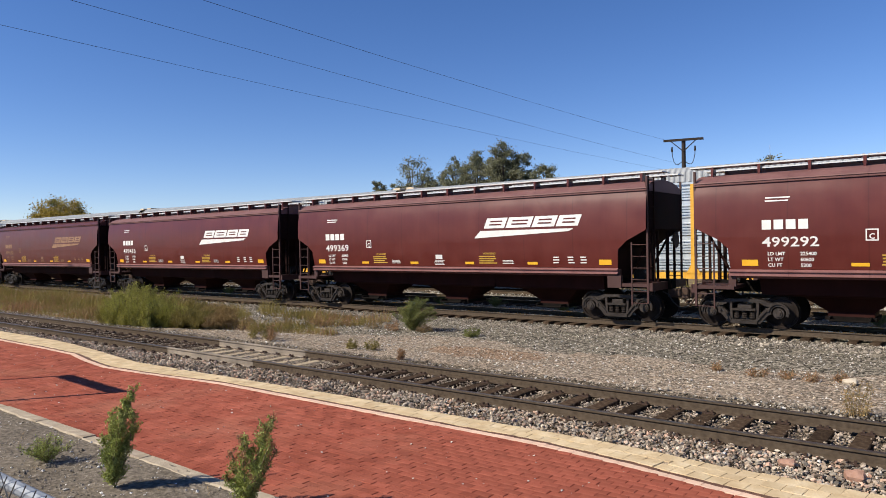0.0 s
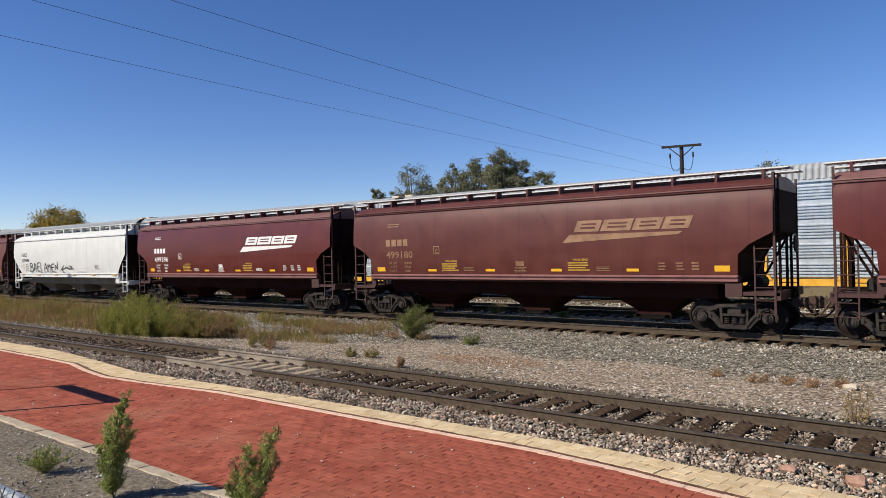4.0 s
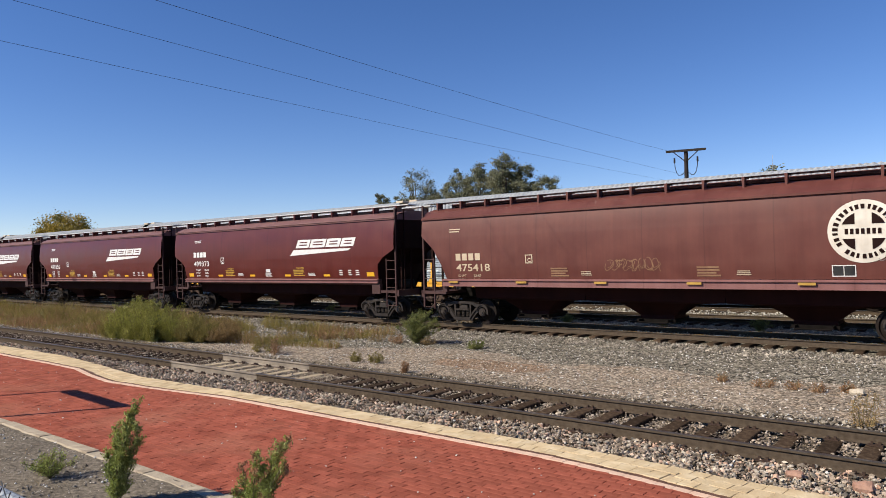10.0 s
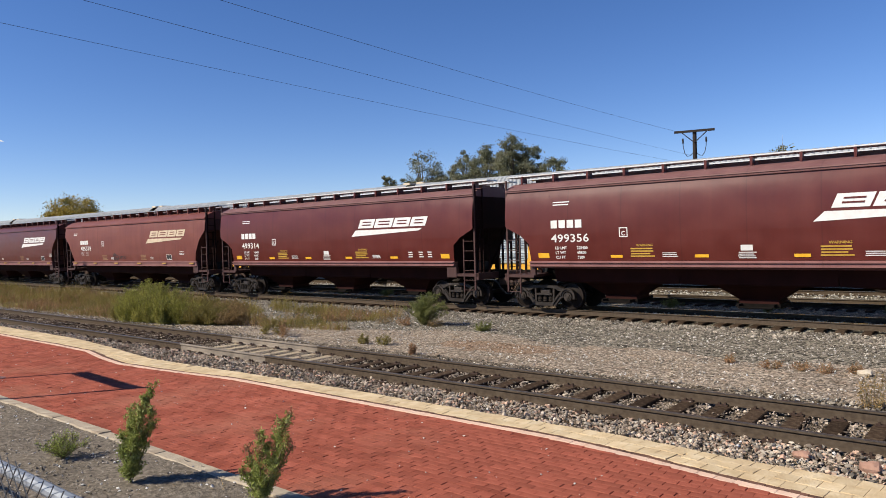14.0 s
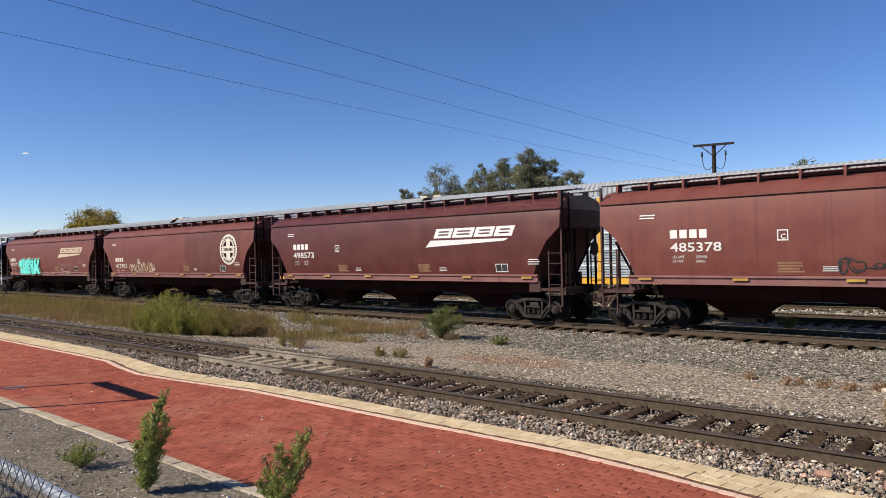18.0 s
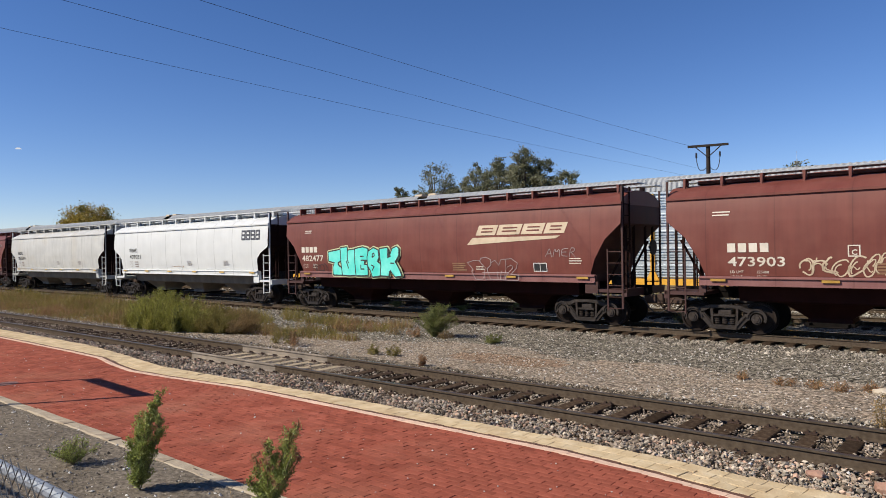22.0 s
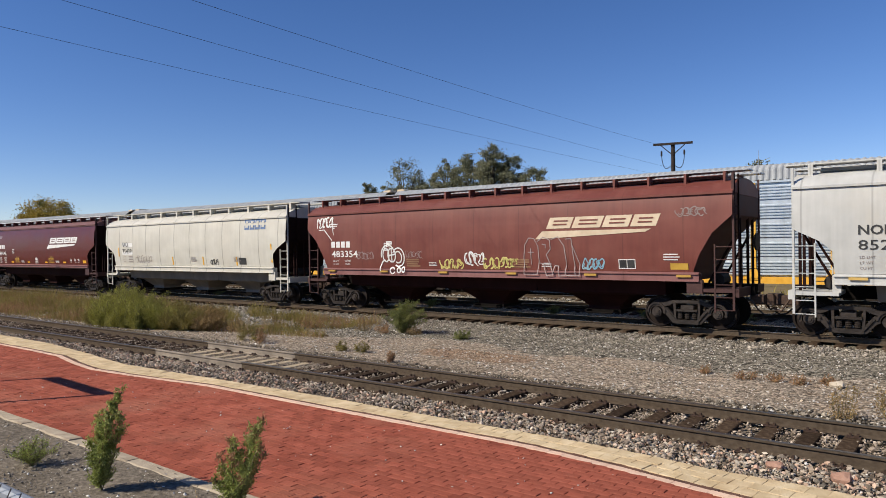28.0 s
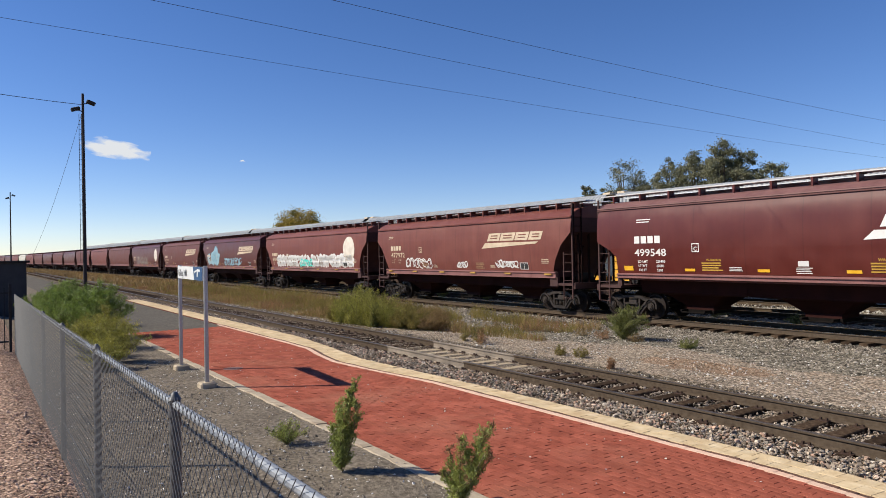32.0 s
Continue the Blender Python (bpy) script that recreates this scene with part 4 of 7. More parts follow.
def truck_meshes():
    """A freight bogie: cast side frames, springs, bolster, wheelsets."""
    bm = bmesh.new()

    def plate(pts, y0, y1):
        sub = bmesh.new()
        prism(sub, pts, y0, y1)
        me = bpy.data.meshes.new("piece")
        sub.to_mesh(me)
        sub.free()
        bm.from_mesh(me)
        bpy.data.meshes.remove(me)

    for s in (-1, 1):
        # hood over the bearing, its lip, the sloping arm down to the spring seat
        arc = [radians(a) for a in range(-25, 196, 20)]
        hood = [(0.9 + 0.27 * math.cos(a), 0.47 + 0.27 * math.sin(a)) for a in arc] + [(0.9 + 0.19 * math.cos(a), 0.47 + 0.18 * math.sin(a)) for a in arc[::-1]]
        lip = [(0.9 + 0.285 * math.cos(a), 0.47 + 0.285 * math.sin(a)) for a in arc[1:-1]] + [(0.9 + 0.24 * math.cos(a), 0.47 + 0.24 * math.sin(a)) for a in arc[1:-1][::-1]]
        arm = [(0.70, 0.60), (0.58, 0.60), (0.30, 0.27), (0.30, 0.14), (0.42, 0.14), (0.60, 0.36), (0.68, 0.42)]
        top = [(0.88, 0.73), (0.68, 0.74), (0.46, 0.82), (0.0, 0.84), (0.0, 0.75), (0.40, 0.73), (0.56, 0.65), (0.74, 0.60)]
        rib = [(0.66, 0.58), (0.62, 0.60), (0.34, 0.27), (0.36, 0.22)]
        post = [(0.31, 0.22), (0.37, 0.22), (0.40, 0.74), (0.33, 0.76)]
        for pts, y0, y1 in ((hood, -0.085, 0.085), (lip, -0.12, -0.08), (arm, -0.07, 0.07), (top, -0.085, 0.085), (rib, -0.11, -0.06), (post, -0.08, 0.08)):
            plate([(s * x, z) for x, z in pts], y0, y1)
    plate([(-0.34, 0.13), (0.34, 0.13), (0.36, 0.25), (-0.36, 0.25)], -0.10, 0.10)
    plate([(-0.31, 0.50), (0.31, 0.50), (0.31, 0.56), (-0.31, 0.56)], -0.13, 0.05)
    frame_me = bm
    sp = bmesh.new()
    coil = [(0.26, 0.06)] + [(0.27 + 0.018 * j, 0.088 if j % 3 else 0.066) for j in range(13)] + [(0.50, 0.06)]
    rows = [[sp.verts.new((rad * math.cos(math.pi * i / 4), rad * math.sin(math.pi * i / 4), z)) for i in range(8)] for z, rad in coil]
    for ra, rb in zip(rows, rows[1:]):
        for i in range(8):
            sp.faces.new((ra[i], ra[(i + 1) % 8], rb[(i + 1) % 8], rb[i]))
    sp.faces.new(rows[0][::-1])
    sp.faces.new(rows[-1])
    bo = boxes((-0.20, -1.03, 0.53, 0.20, 1.03, 0.70), bevel=0.03)
    be = tubes(((0, -0.1, 0), (0, 0.1, 0), 0.150), ((0, -0.13, 0), (0, -0.1, 0), 0.105), ((0, -0.15, 0), (0, -0.13, 0), 0.055), *(((0.075 * math.cos(q), -0.15, 0.075 * math.sin(q)), (0.075 * math.cos(q), -0.12, 0.075 * math.sin(q)), 0.018) for q in (0.5, 2.6, 4.7)), n=14)
    ws = bmesh.new()
    tube(ws, (0, -1.0, 0), (0, 1.0, 0), 0.085, n=12)
    for s in (-1, 1):
        tube(ws, (0, s * 0.70, 0), (0, s * 0.77, 0), 0.457, n=32)
        outer = [[ws.verts.new((rad * math.cos(2 * math.pi * i / 32), s * y, rad * math.sin(2 * math.pi * i / 32))) for i in range(32)] for rad, y in ((0.457, 0.77), (0.455, 0.825), (0.405, 0.825), (0.39, 0.775))]
        for ra, rb in zip(outer, outer[1:]):
            for i in range(32):
                ws.faces.new((ra[i], ra[(i + 1) % 32], rb[(i + 1) % 32], rb[i]) if s < 0 else (rb[i], rb[(i + 1) % 32], ra[(i + 1) % 32], ra[i])).smooth = True
        tube(ws, (0, s * 0.665, 0), (0, s * 0.70, 0), 0.487, n=32)
        tube(ws, (0, s * 0.76, 0), (0, s * 0.80, 0), 0.40, 0.30, n=28)
        tube(ws, (0, s * 0.76, 0), (0, s * 0.86, 0), 0.17, 0.13, n=16)
    br = boxes((-0.07, -0.8, 0.40, 0.07, 0.8, 0.52))
    out = {}
    for nm, b in (("side_frame", frame_me), ("springs", sp), ("truck", bo), ("bearing", be), ("wheelset", ws), ("brake_beam", br)):
        me = bpy.data.meshes.new(nm)
        b.to_mesh(me)
        b.free()
        me.set_sharp_from_angle(angle=radians(35))
        out[nm] = me
    return out


TRUCK = truck_meshes()
WHEELSETS = []


def add_truck(parent, x, near):
    t = part("truck", TRUCK["truck"], M_TRUCK, parent, at=(x, 0, 0))
    for s in (-1, 1):
        part("side_frame", TRUCK["side_frame"], M_TRUCK, t, at=(0, s * 1.0, 0))
        if near:
            for e in (-0.21, 0.0, 0.21):
                part("spring", TRUCK["springs"], M_TRUCK, t, at=(e, s * 1.0, 0))
            for e in (-0.9, 0.9):
                part("bearing", TRUCK["bearing"], M_TRUCK, t, at=(e, s * 1.0, 0.457) if s < 0 else pose(e, s * 1.0, 0.457, 0, 0, 180))
    if near:
        for e in (-0.55, 0.55):
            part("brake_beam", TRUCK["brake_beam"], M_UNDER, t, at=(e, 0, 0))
    for e in (-0.9, 0.9):
        w = part("wheelset", TRUCK["wheelset"], M_WHEEL, t)
        w.matrix_parent_inverse = Matrix.Translation((e, 0, 0.457))
        WHEELSETS.append(w)


LOOSE = {"weight_stencil", "notice_lettering", "sprayed_tag", "scratched_tag", "mark_slit", "notice_text", "warning_text", "weight_text", "dimension_stencil", "top_stencil"}


def decal(name, shape, x, z, material, parent, label="", lift=0.012):
    vs, fs = shape
    me = bpy.data.meshes.new(name)
    me.from_pydata([(x + a, -(side_y(z + b) + lift), z + b) for a, b in vs], [], fs)
    me.materials.append(material)
    ob = part(name, me, material, parent, label)
    return tagged(ob, kind="stuff") if name in LOOSE else ob


def slant_logo():
    """A large slanted company mark: four blocks over a wedge, as plain shapes."""
    polys = []
    x = 0.42
    for w in (0.86, 0.98, 0.86, 0.80):
        polys.append(bar(x, 0.34, w, 0.36, 0.42))
        x += w + 0.06
    polys.append([(0.0, 0.0), (0.27, 0.26), (3.95, 0.26), (3.78, 0.17)])
    return poly_shape(*polys)


def slant_marks():
    """Plain slits across the company mark's blocks, in the car's own colour."""
    polys = []
    x = 0.42
    for w in (0.86, 0.98, 0.86, 0.80):
        polys += [bar(x + 0.24, 0.445, w - 0.36, 0.045, 0.42), bar(x + 0.28, 0.56, w - 0.36, 0.045, 0.42)]
        x += w + 0.06
    return poly_shape(*polys)


def mark_blocks(n, w, h, gap, x, z, material, car):
    """Plain blocks in place of a lettered mark."""
    for i in range(n):
        decal("mark_block", poly_shape(bar(0, 0, w, h)), x + i * (w + gap), z, material, car)


def scaled(shape, f):
    return [(a * f, b * f) for a, b in shape[0]], shape[1]


def fitted(body, w, h, bold=0.0, slant=0.0):
    """Lettering stretched to a width and height."""
    vs, fs = text_mesh(body, 1.0, 1.0, bold, slant)
    x0, x1 = min(v[0] for v in vs), max(v[0] for v in vs)
    z0, z1 = min(v[1] for v in vs), max(v[1] for v in vs)
    return [((a - x0) * w / (x1 - x0), (b - z0) * h / (z1 - z0)) for a, b in vs], fs


def side_patch(car, x0, x1, material, label):
    """A repainted stretch of a car's side, following its curve."""
    zs = [1.71 + (3.91 - 1.71) * i / 12 for i in range(13)]
    me = bpy.data.meshes.new("repaint")
    me.from_pydata([(x, -(side_y(z) + 0.005), z) for z in zs for x in (x0, x1)], [], [(2 * i, 2 * i + 1, 2 * i + 3, 2 * i + 2) for i in range(12)])
    for p in me.polygons:
        p.use_smooth = True
    me.materials.append(material)
    return part("repaint", me, material, car, label)


def circle_logo():
    return poly_shape(*(q for r0 in (0.0, 0.16, 0.32, 0.48, 0.64) for q in ring(0, 0, max(r0, 0.01), r0 + 0.16, 40)))


def cross_shape():
    """Four quarter sectors that leave a cross between them, and a ring of plain strokes."""
    polys = []
    for sx, sz in ((1, 1), (-1, 1), (-1, -1), (1, -1)):
        arc = [(0.50 * math.cos(a), 0.50 * math.sin(a)) for a in np.linspace(0.38, math.pi / 2 - 0.38, 7)]
        pts = [(sx * px, sz * pz) for px, pz in [(0.185, 0.185)] + arc]
        polys.append(pts if sx * sz > 0 else pts[::-1])
    for i in range(30):
        if i in (18, 26):
            continue
        a0 = 2 * math.pi * i / 30 + 0.05
        a1 = a0 + (0.13 if i % 3 else 0.09)
        polys.append([(0.57 * math.cos(a0), 0.57 * math.sin(a0)), (0.69 * math.cos(a0), 0.69 * math.sin(a0)), (0.69 * math.cos(a1), 0.69 * math.sin(a1)), (0.57 * math.cos(a1), 0.57 * math.sin(a1))][::-1])
    for i in range(7):
        polys.append(bar(-0.41 + 0.12 * i, -0.07, 0.075, 0.14))
    return poly_shape(*polys)


def stroke_path(pts, width):
    """A sprayed line of even width through the points."""
    polys = []
    side = []
    for i, p in enumerate(pts):
        a, b = Vector(pts[max(i - 1, 0)]), Vector(pts[min(i + 1, len(pts) - 1)])
        d = b - a
        q = Vector((-d.y, d.x)).normalized() * width / 2 if d.length > 1e-5 else Vector((0, width / 2))
        side.append(((p[0] - q.x, p[1] - q.y), (p[0] + q.x, p[1] + q.y)))
    for s, t in zip(side, side[1:]):
        polys.append([s[0], t[0], t[1], s[1]])
    return polys


def scribble(seed, w, h, n, stroke=0.035):
    """A loose sprayed tag: swollen letter outlines with inner hooks and tails."""
    r = random.Random(seed)
    polys = []
    step = w / n
    for i in range(n):
        cx, cz = step * (i + 0.5), h * r.uniform(0.44, 0.56)
        ax, az = step * r.uniform(0.48, 0.66), h * r.uniform(0.36, 0.48)
        lean, k2, k3, p2, p3 = r.uniform(-0.1, 0.45), r.uniform(0.05, 0.3), r.uniform(0.05, 0.22), r.uniform(0, 6), r.uniform(0, 6)
        span = r.uniform(0.72, 1.02)
        start = r.uniform(0, 6.28)

        def at(u, f=1.0):
            a = start + 2 * math.pi * u
            q = f * (1 + k2 * math.sin(2 * a + p2) + k3 * math.sin(3 * a + p3))
            z = az * q * math.sin(a)
            return cx + ax * q * math.cos(a) + lean * z, min(max(cz + z, 0.0), h)

        polys += stroke_path([at(span * j / 20) for j in range(21)], stroke * r.uniform(0.8, 1.25))
        m = r.uniform(0.3, 0.6)
        polys += stroke_path([at(0.2 + m * j / 8, 0.42 + 0.05 * j) for j in range(9)], stroke * 0.8)
        if r.random() < 0.6:
            x0, z0 = at(r.random(), 0.9)
            dx = step * r.uniform(0.3, 0.9)
            dz = h * r.uniform(-0.5, 0.5)
            polys += stroke_path([(x0 + dx * j / 6, min(max(z0 + dz * j / 6 + 0.1 * h * math.sin(j), 0.0), h)) for j in range(7)], stroke * 0.7)
    return poly_shape(*polys)


GLYPHS = {
    "A": [[(0.0, 0.0), (0.28, 0.55), (0.5, 1.0), (0.72, 0.5), (0.95, 0.0)], [(0.12, 0.32), (0.85, 0.36)]],
    "B": [[(0.05, 0.0), (0.1, 0.95)], [(0.0, 0.9), (0.5, 1.0), (0.85, 0.82), (0.75, 0.6), (0.2, 0.52)], [(0.2, 0.52), (0.75, 0.48), (1.0, 0.25), (0.75, 0.02), (0.0, 0.0)]],
    "E": [[(0.95, 0.95), (0.12, 0.92), (0.05, 0.5), (0.1, 0.05), (0.95, 0.0)], [(0.1, 0.5), (0.75, 0.52)]],
    "K": [[(0.12, 1.0), (0.1, 0.0)], [(0.9, 1.0), (0.62, 0.68), (0.2, 0.46)], [(0.34, 0.5), (0.7, 0.25), (1.0, 0.0)]],
    "L": [[(0.15, 1.1), (0.05, 0.5), (0.08, 0.04), (0.7, 0.0)]],
    "M": [[(0.0, 0.0), (0.12, 1.0), (0.45, 0.35), (0.8, 1.0), (0.98, 0.0)]],
    "N": [[(0.0, 0.0), (0.1, 0.95), (0.75, 0.05), (0.9, 1.1)]],
    "R": [[(0.1, 0.0), (0.12, 1.0), (0.7, 0.95), (0.75, 0.6), (0.2, 0.5)], [(0.3, 0.5), (0.95, 0.0)]],
    "T": [[(0.0, 0.88), (0.98, 1.0)], [(0.5, 0.94), (0.52, 0.5), (0.42, 0.0)]],
    "W": [[(0.0, 1.0), (0.18, 0.1), (0.5, 0.75), (0.78, 0.1), (1.0, 1.0)]],
}


def over_sill(z):
    """How far the painted side stands out at a height, the side sill included."""
    return max(side_y(z), 1.605 - 0.5 * max(0.0, z - 1.69))


def sprayed(name, paths, width, material, car, label="", lift=0.014, level_face=False):
    """Round-ended sprayed lines, each piece a hair above the one before."""
    vs, fs = [], []
    level = lift

    def put(poly):
        nonlocal level
        fs.append(tuple(range(len(vs), len(vs) + len(poly))))
        vs.extend((x, -((1.60 if level_face else over_sill(z)) + level), z) for x, z in poly)
        level += 0.00006
    for path in paths:
        for a, b in zip(path, path[1:]):
            d = Vector((b[0] - a[0], b[1] - a[1]))
            if d.length < 1e-4:
                continue
            q = Vector((-d.y, d.x)).normalized() * width / 2
            n = max(1, int(d.length / 0.15))
            for i in range(n):
                ax, az, bx, bz = a[0] + d.x * i / n, a[1] + d.y * i / n, a[0] + d.x * (i + 1) / n, a[1] + d.y * (i + 1) / n
                put([(ax - q.x, az - q.y), (bx - q.x, bz - q.y), (bx + q.x, bz + q.y), (ax + q.x, az + q.y)])
        for x, z in path:
            put([(x + width / 2 * math.cos(u * math.pi / 5), z + width / 2 * math.sin(u * math.pi / 5)) for u in range(10)])
    me = bpy.data.meshes.new(name)
    me.from_pydata(vs, [], fs)
    me.materials.append(material)
    return tagged(part(name, me, material, car, label), kind="stuff")


def placed(strokes, x, z, w, h, slant=0.0):
    """Strokes drawn in a unit square, laid at a place, smoothed once."""
    out = []
    for path in strokes:
        pts = [(x + w * a + slant * h * b, z + h * b) for a, b in path]
        soft = [pts[0]]
        for a, b in zip(pts, pts[1:]):
            soft += [(a[0] * 0.72 + b[0] * 0.28, a[1] * 0.72 + b[1] * 0.28), (a[0] * 0.28 + b[0] * 0.72, a[1] * 0.28 + b[1] * 0.72)]
        out.append(soft + [pts[-1]])
    return out


def hand_tag(body, x, z, w, h, width, material, car, label, seed=0, slant=0.05):
    """A word sprayed by hand in thin strokes."""
    r = random.Random(seed)
    step = w / len(body)
    paths = []
    for i, c in enumerate(body):
        paths += placed(GLYPHS[c], x + step * i, z + h * r.uniform(-0.04, 0.10), step * 0.86, h * r.uniform(0.88, 1.06), slant)
    return sprayed("sprayed_tag", paths, width, material, car, label)


LETTER_T = [(4, 47), (40, 52), (42, 29), (33, 27), (33, 20), (43, 13), (45, 0), (19, 0), (18, 15), (23, 26), (5, 29)]
LETTER_W = [(41, 55), (59, 57), (61, 50), (83, 52), (84, 27), (87, 0), (65, -1), (47, 0), (43, 27)]
LETTER_E = [(84, 53), (105, 56), (119, 53), (118, 30), (109, 29), (109, 21), (118, 19), (119, 0), (87, -1), (84, 27)]
LETTER_ROUND_E = [(119, 37), (123, 48), (135, 54), (147, 50), (149, 37), (145, 27), (156, 20), (157, 0), (133, -3), (127, 10), (120, 20)]
LETTER_K = [(153, 52), (172, 54), (175, 50), (174, 36), (181, 40), (186, 52), (197, 56), (202, 52), (201, 39), (192, 27), (203, 11), (208, 0), (193, -2), (182, 9), (177, 8), (175, -1), (155, 0), (157, 20), (154, 37)]
LETTER_SLOTS = [[[(33, 26), (33, 21), (38, 17)]], [[(61, 51), (61, 31), (64, 25)], [(58, 28), (64, 14)]], [[(99, 38), (107, 38)], [(101, 30), (117, 30)], [(100, 20), (100, 12), (109, 12)]],
                [[(132, 37), (133, 43), (137, 44), (138, 39), (133, 36)], [(130, 20), (137, 17), (132, 10)]], [[(174, 50), (174, 35), (181, 38)], [(190, 24), (182, 24)], [(181, 9), (186, 2)]]]


def bubble_letters(x, z, f, car):
    """Blocky turquoise letters, each with a black rim and a pale outer glow, overlapping the one before."""
    at = lambda pts: [(x + f * a, z + f * b * 0.95) for a, b in pts]
    letters = [at(q) for q in (LETTER_T, LETTER_W, LETTER_E, LETTER_ROUND_E, LETTER_K)]
    for i, q in enumerate(letters):
        sprayed("graffiti_glow", [q + q[:1]], 0.20, M_GLOWSPRAY, car, "pale yellow outline of the graffiti", 0.012 + 0.001 * i, True)
    for i, q in enumerate(letters):
        lift = 0.024 + 0.008 * i
        sprayed("graffiti_rim", [q + q[:1]], 0.11, M_BLACKMARK, car, "black rim of a graffiti letter", lift, True)
        me = bpy.data.meshes.new("graffiti")
        me.from_pydata([(a, -(1.60 + lift + 0.005), b) for a, b in q], [], [tuple(range(len(q)))])
        me.materials.append(M_CYAN)
        part("graffiti", me, M_CYAN, car, "blocky turquoise graffiti letter")
        sprayed("graffiti_slot", [at(p) for p in LETTER_SLOTS[i]], 0.055, M_BLACKMARK, car, "black inner line of a graffiti letter", lift + 0.006, True)


def small_lines(rows, w, h, gap, seed=0):
    r = random.Random(seed)
    return poly_shape(*[bar(r.uniform(0, 0.03), -i * (h + gap), w * r.uniform(0.75, 1.0), h) for i in range(rows)])


CARS = []
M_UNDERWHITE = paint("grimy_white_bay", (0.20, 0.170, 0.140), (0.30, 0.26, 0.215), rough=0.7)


def hopper(style, pitch, colour, label, near=True, insets=(1.18, 1.18)):
    k = kit(style, pitch)
    lb = k["lb"]
    car = root("covered_hopper", label, "freight car", group="cars of the grain train")
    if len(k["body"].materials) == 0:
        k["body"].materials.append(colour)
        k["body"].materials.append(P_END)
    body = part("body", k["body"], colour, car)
    if style == "old":
        body.material_slots[1].link = "OBJECT"
        body.material_slots[1].material = P_OLD_END
    dark = style not in LIGHT
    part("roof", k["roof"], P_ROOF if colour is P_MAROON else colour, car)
    part("hatch", k["hatch"], colour, car, "long roof hatch cover")
    for s in (-1, 1):
        part("running_board", k["board"], {"new": M_BOARD, "old": M_GALV}.get(style, colour), car, "steel grating walkway along the roof", at=(0, s * 0.70, k["board_z"]))
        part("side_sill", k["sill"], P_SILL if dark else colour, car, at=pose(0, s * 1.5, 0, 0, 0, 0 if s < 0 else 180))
    count = {"old": 16, "smooth": 11}.get(style, 13)
    for i in range(count):
        x = -lb + 0.35 + (2 * lb - 0.7) * i / (count - 1)
        for s in ((-1, 1) if near and i % 3 == 0 else (-1,)):
            part("bracket", k["bracket"], colour, car, at=pose(x, s * 1.0, k["board_z"], 0, 0, 0 if s < 0 else 180))
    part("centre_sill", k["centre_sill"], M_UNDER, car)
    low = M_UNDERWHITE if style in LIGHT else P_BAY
    # end posts, braces and ladders get the same painted-in shade as the end walls
    end_shade = P_END
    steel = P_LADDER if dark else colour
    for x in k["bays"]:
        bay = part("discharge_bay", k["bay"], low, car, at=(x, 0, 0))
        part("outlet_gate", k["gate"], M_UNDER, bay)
    for turn in (0, 180):
        at = pose(0, 0, 0, 0, 0, turn)
        part("end_platform", k["end_platform"], steel, car, at=at)
        part("coupler", k["coupler"], M_SPIKE, car, at=at)
        if near:
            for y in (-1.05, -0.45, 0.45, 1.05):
                part("end_post", k["end_post"], end_shade, car, at=at @ pose(0, y, 0))
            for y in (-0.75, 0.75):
                part("end_brace", k["end_brace"], end_shade, car, at=at @ pose(0, y, 0))
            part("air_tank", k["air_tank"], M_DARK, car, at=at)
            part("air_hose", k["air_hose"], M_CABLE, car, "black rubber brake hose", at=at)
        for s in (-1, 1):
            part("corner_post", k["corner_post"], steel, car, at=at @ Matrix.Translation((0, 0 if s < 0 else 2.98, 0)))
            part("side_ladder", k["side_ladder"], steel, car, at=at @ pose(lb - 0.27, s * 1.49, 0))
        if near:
            part("end_ladder", k["end_ladder"], end_shade, car, at=at @ pose(lb + 0.02, -1.2, 0))
    if near:
        part("brake_wheel", k["brake_wheel"], M_DARK, car, at=(lb + 0.12, 0.55, 2.55))
    for x in (-lb + insets[0], lb - insets[1]):
        add_truck(car, x, near)
    return car


def reflectors(car, k, style):
    lb = k["lb"]
    n = 6
    for i in range(n):
        x = -lb + 1.28 + (2 * lb - 2.85) * i / (n - 1)
        big = i in (0, n - 1)
        if style == "new":
            decal("reflector", poly_shape(bar(0, 0, 0.42 if big else 0.40, 0.17 if big else 0.09)), x, 1.79 if big else 1.79, M_REFLECT, car)
        else:
            bm = boxes((x, -1.612, 1.545, x + 0.42, -1.592, 1.615))
            part("reflector", bm, M_WORN_REFLECT if style == "old" else M_PALE_REFLECT, car)


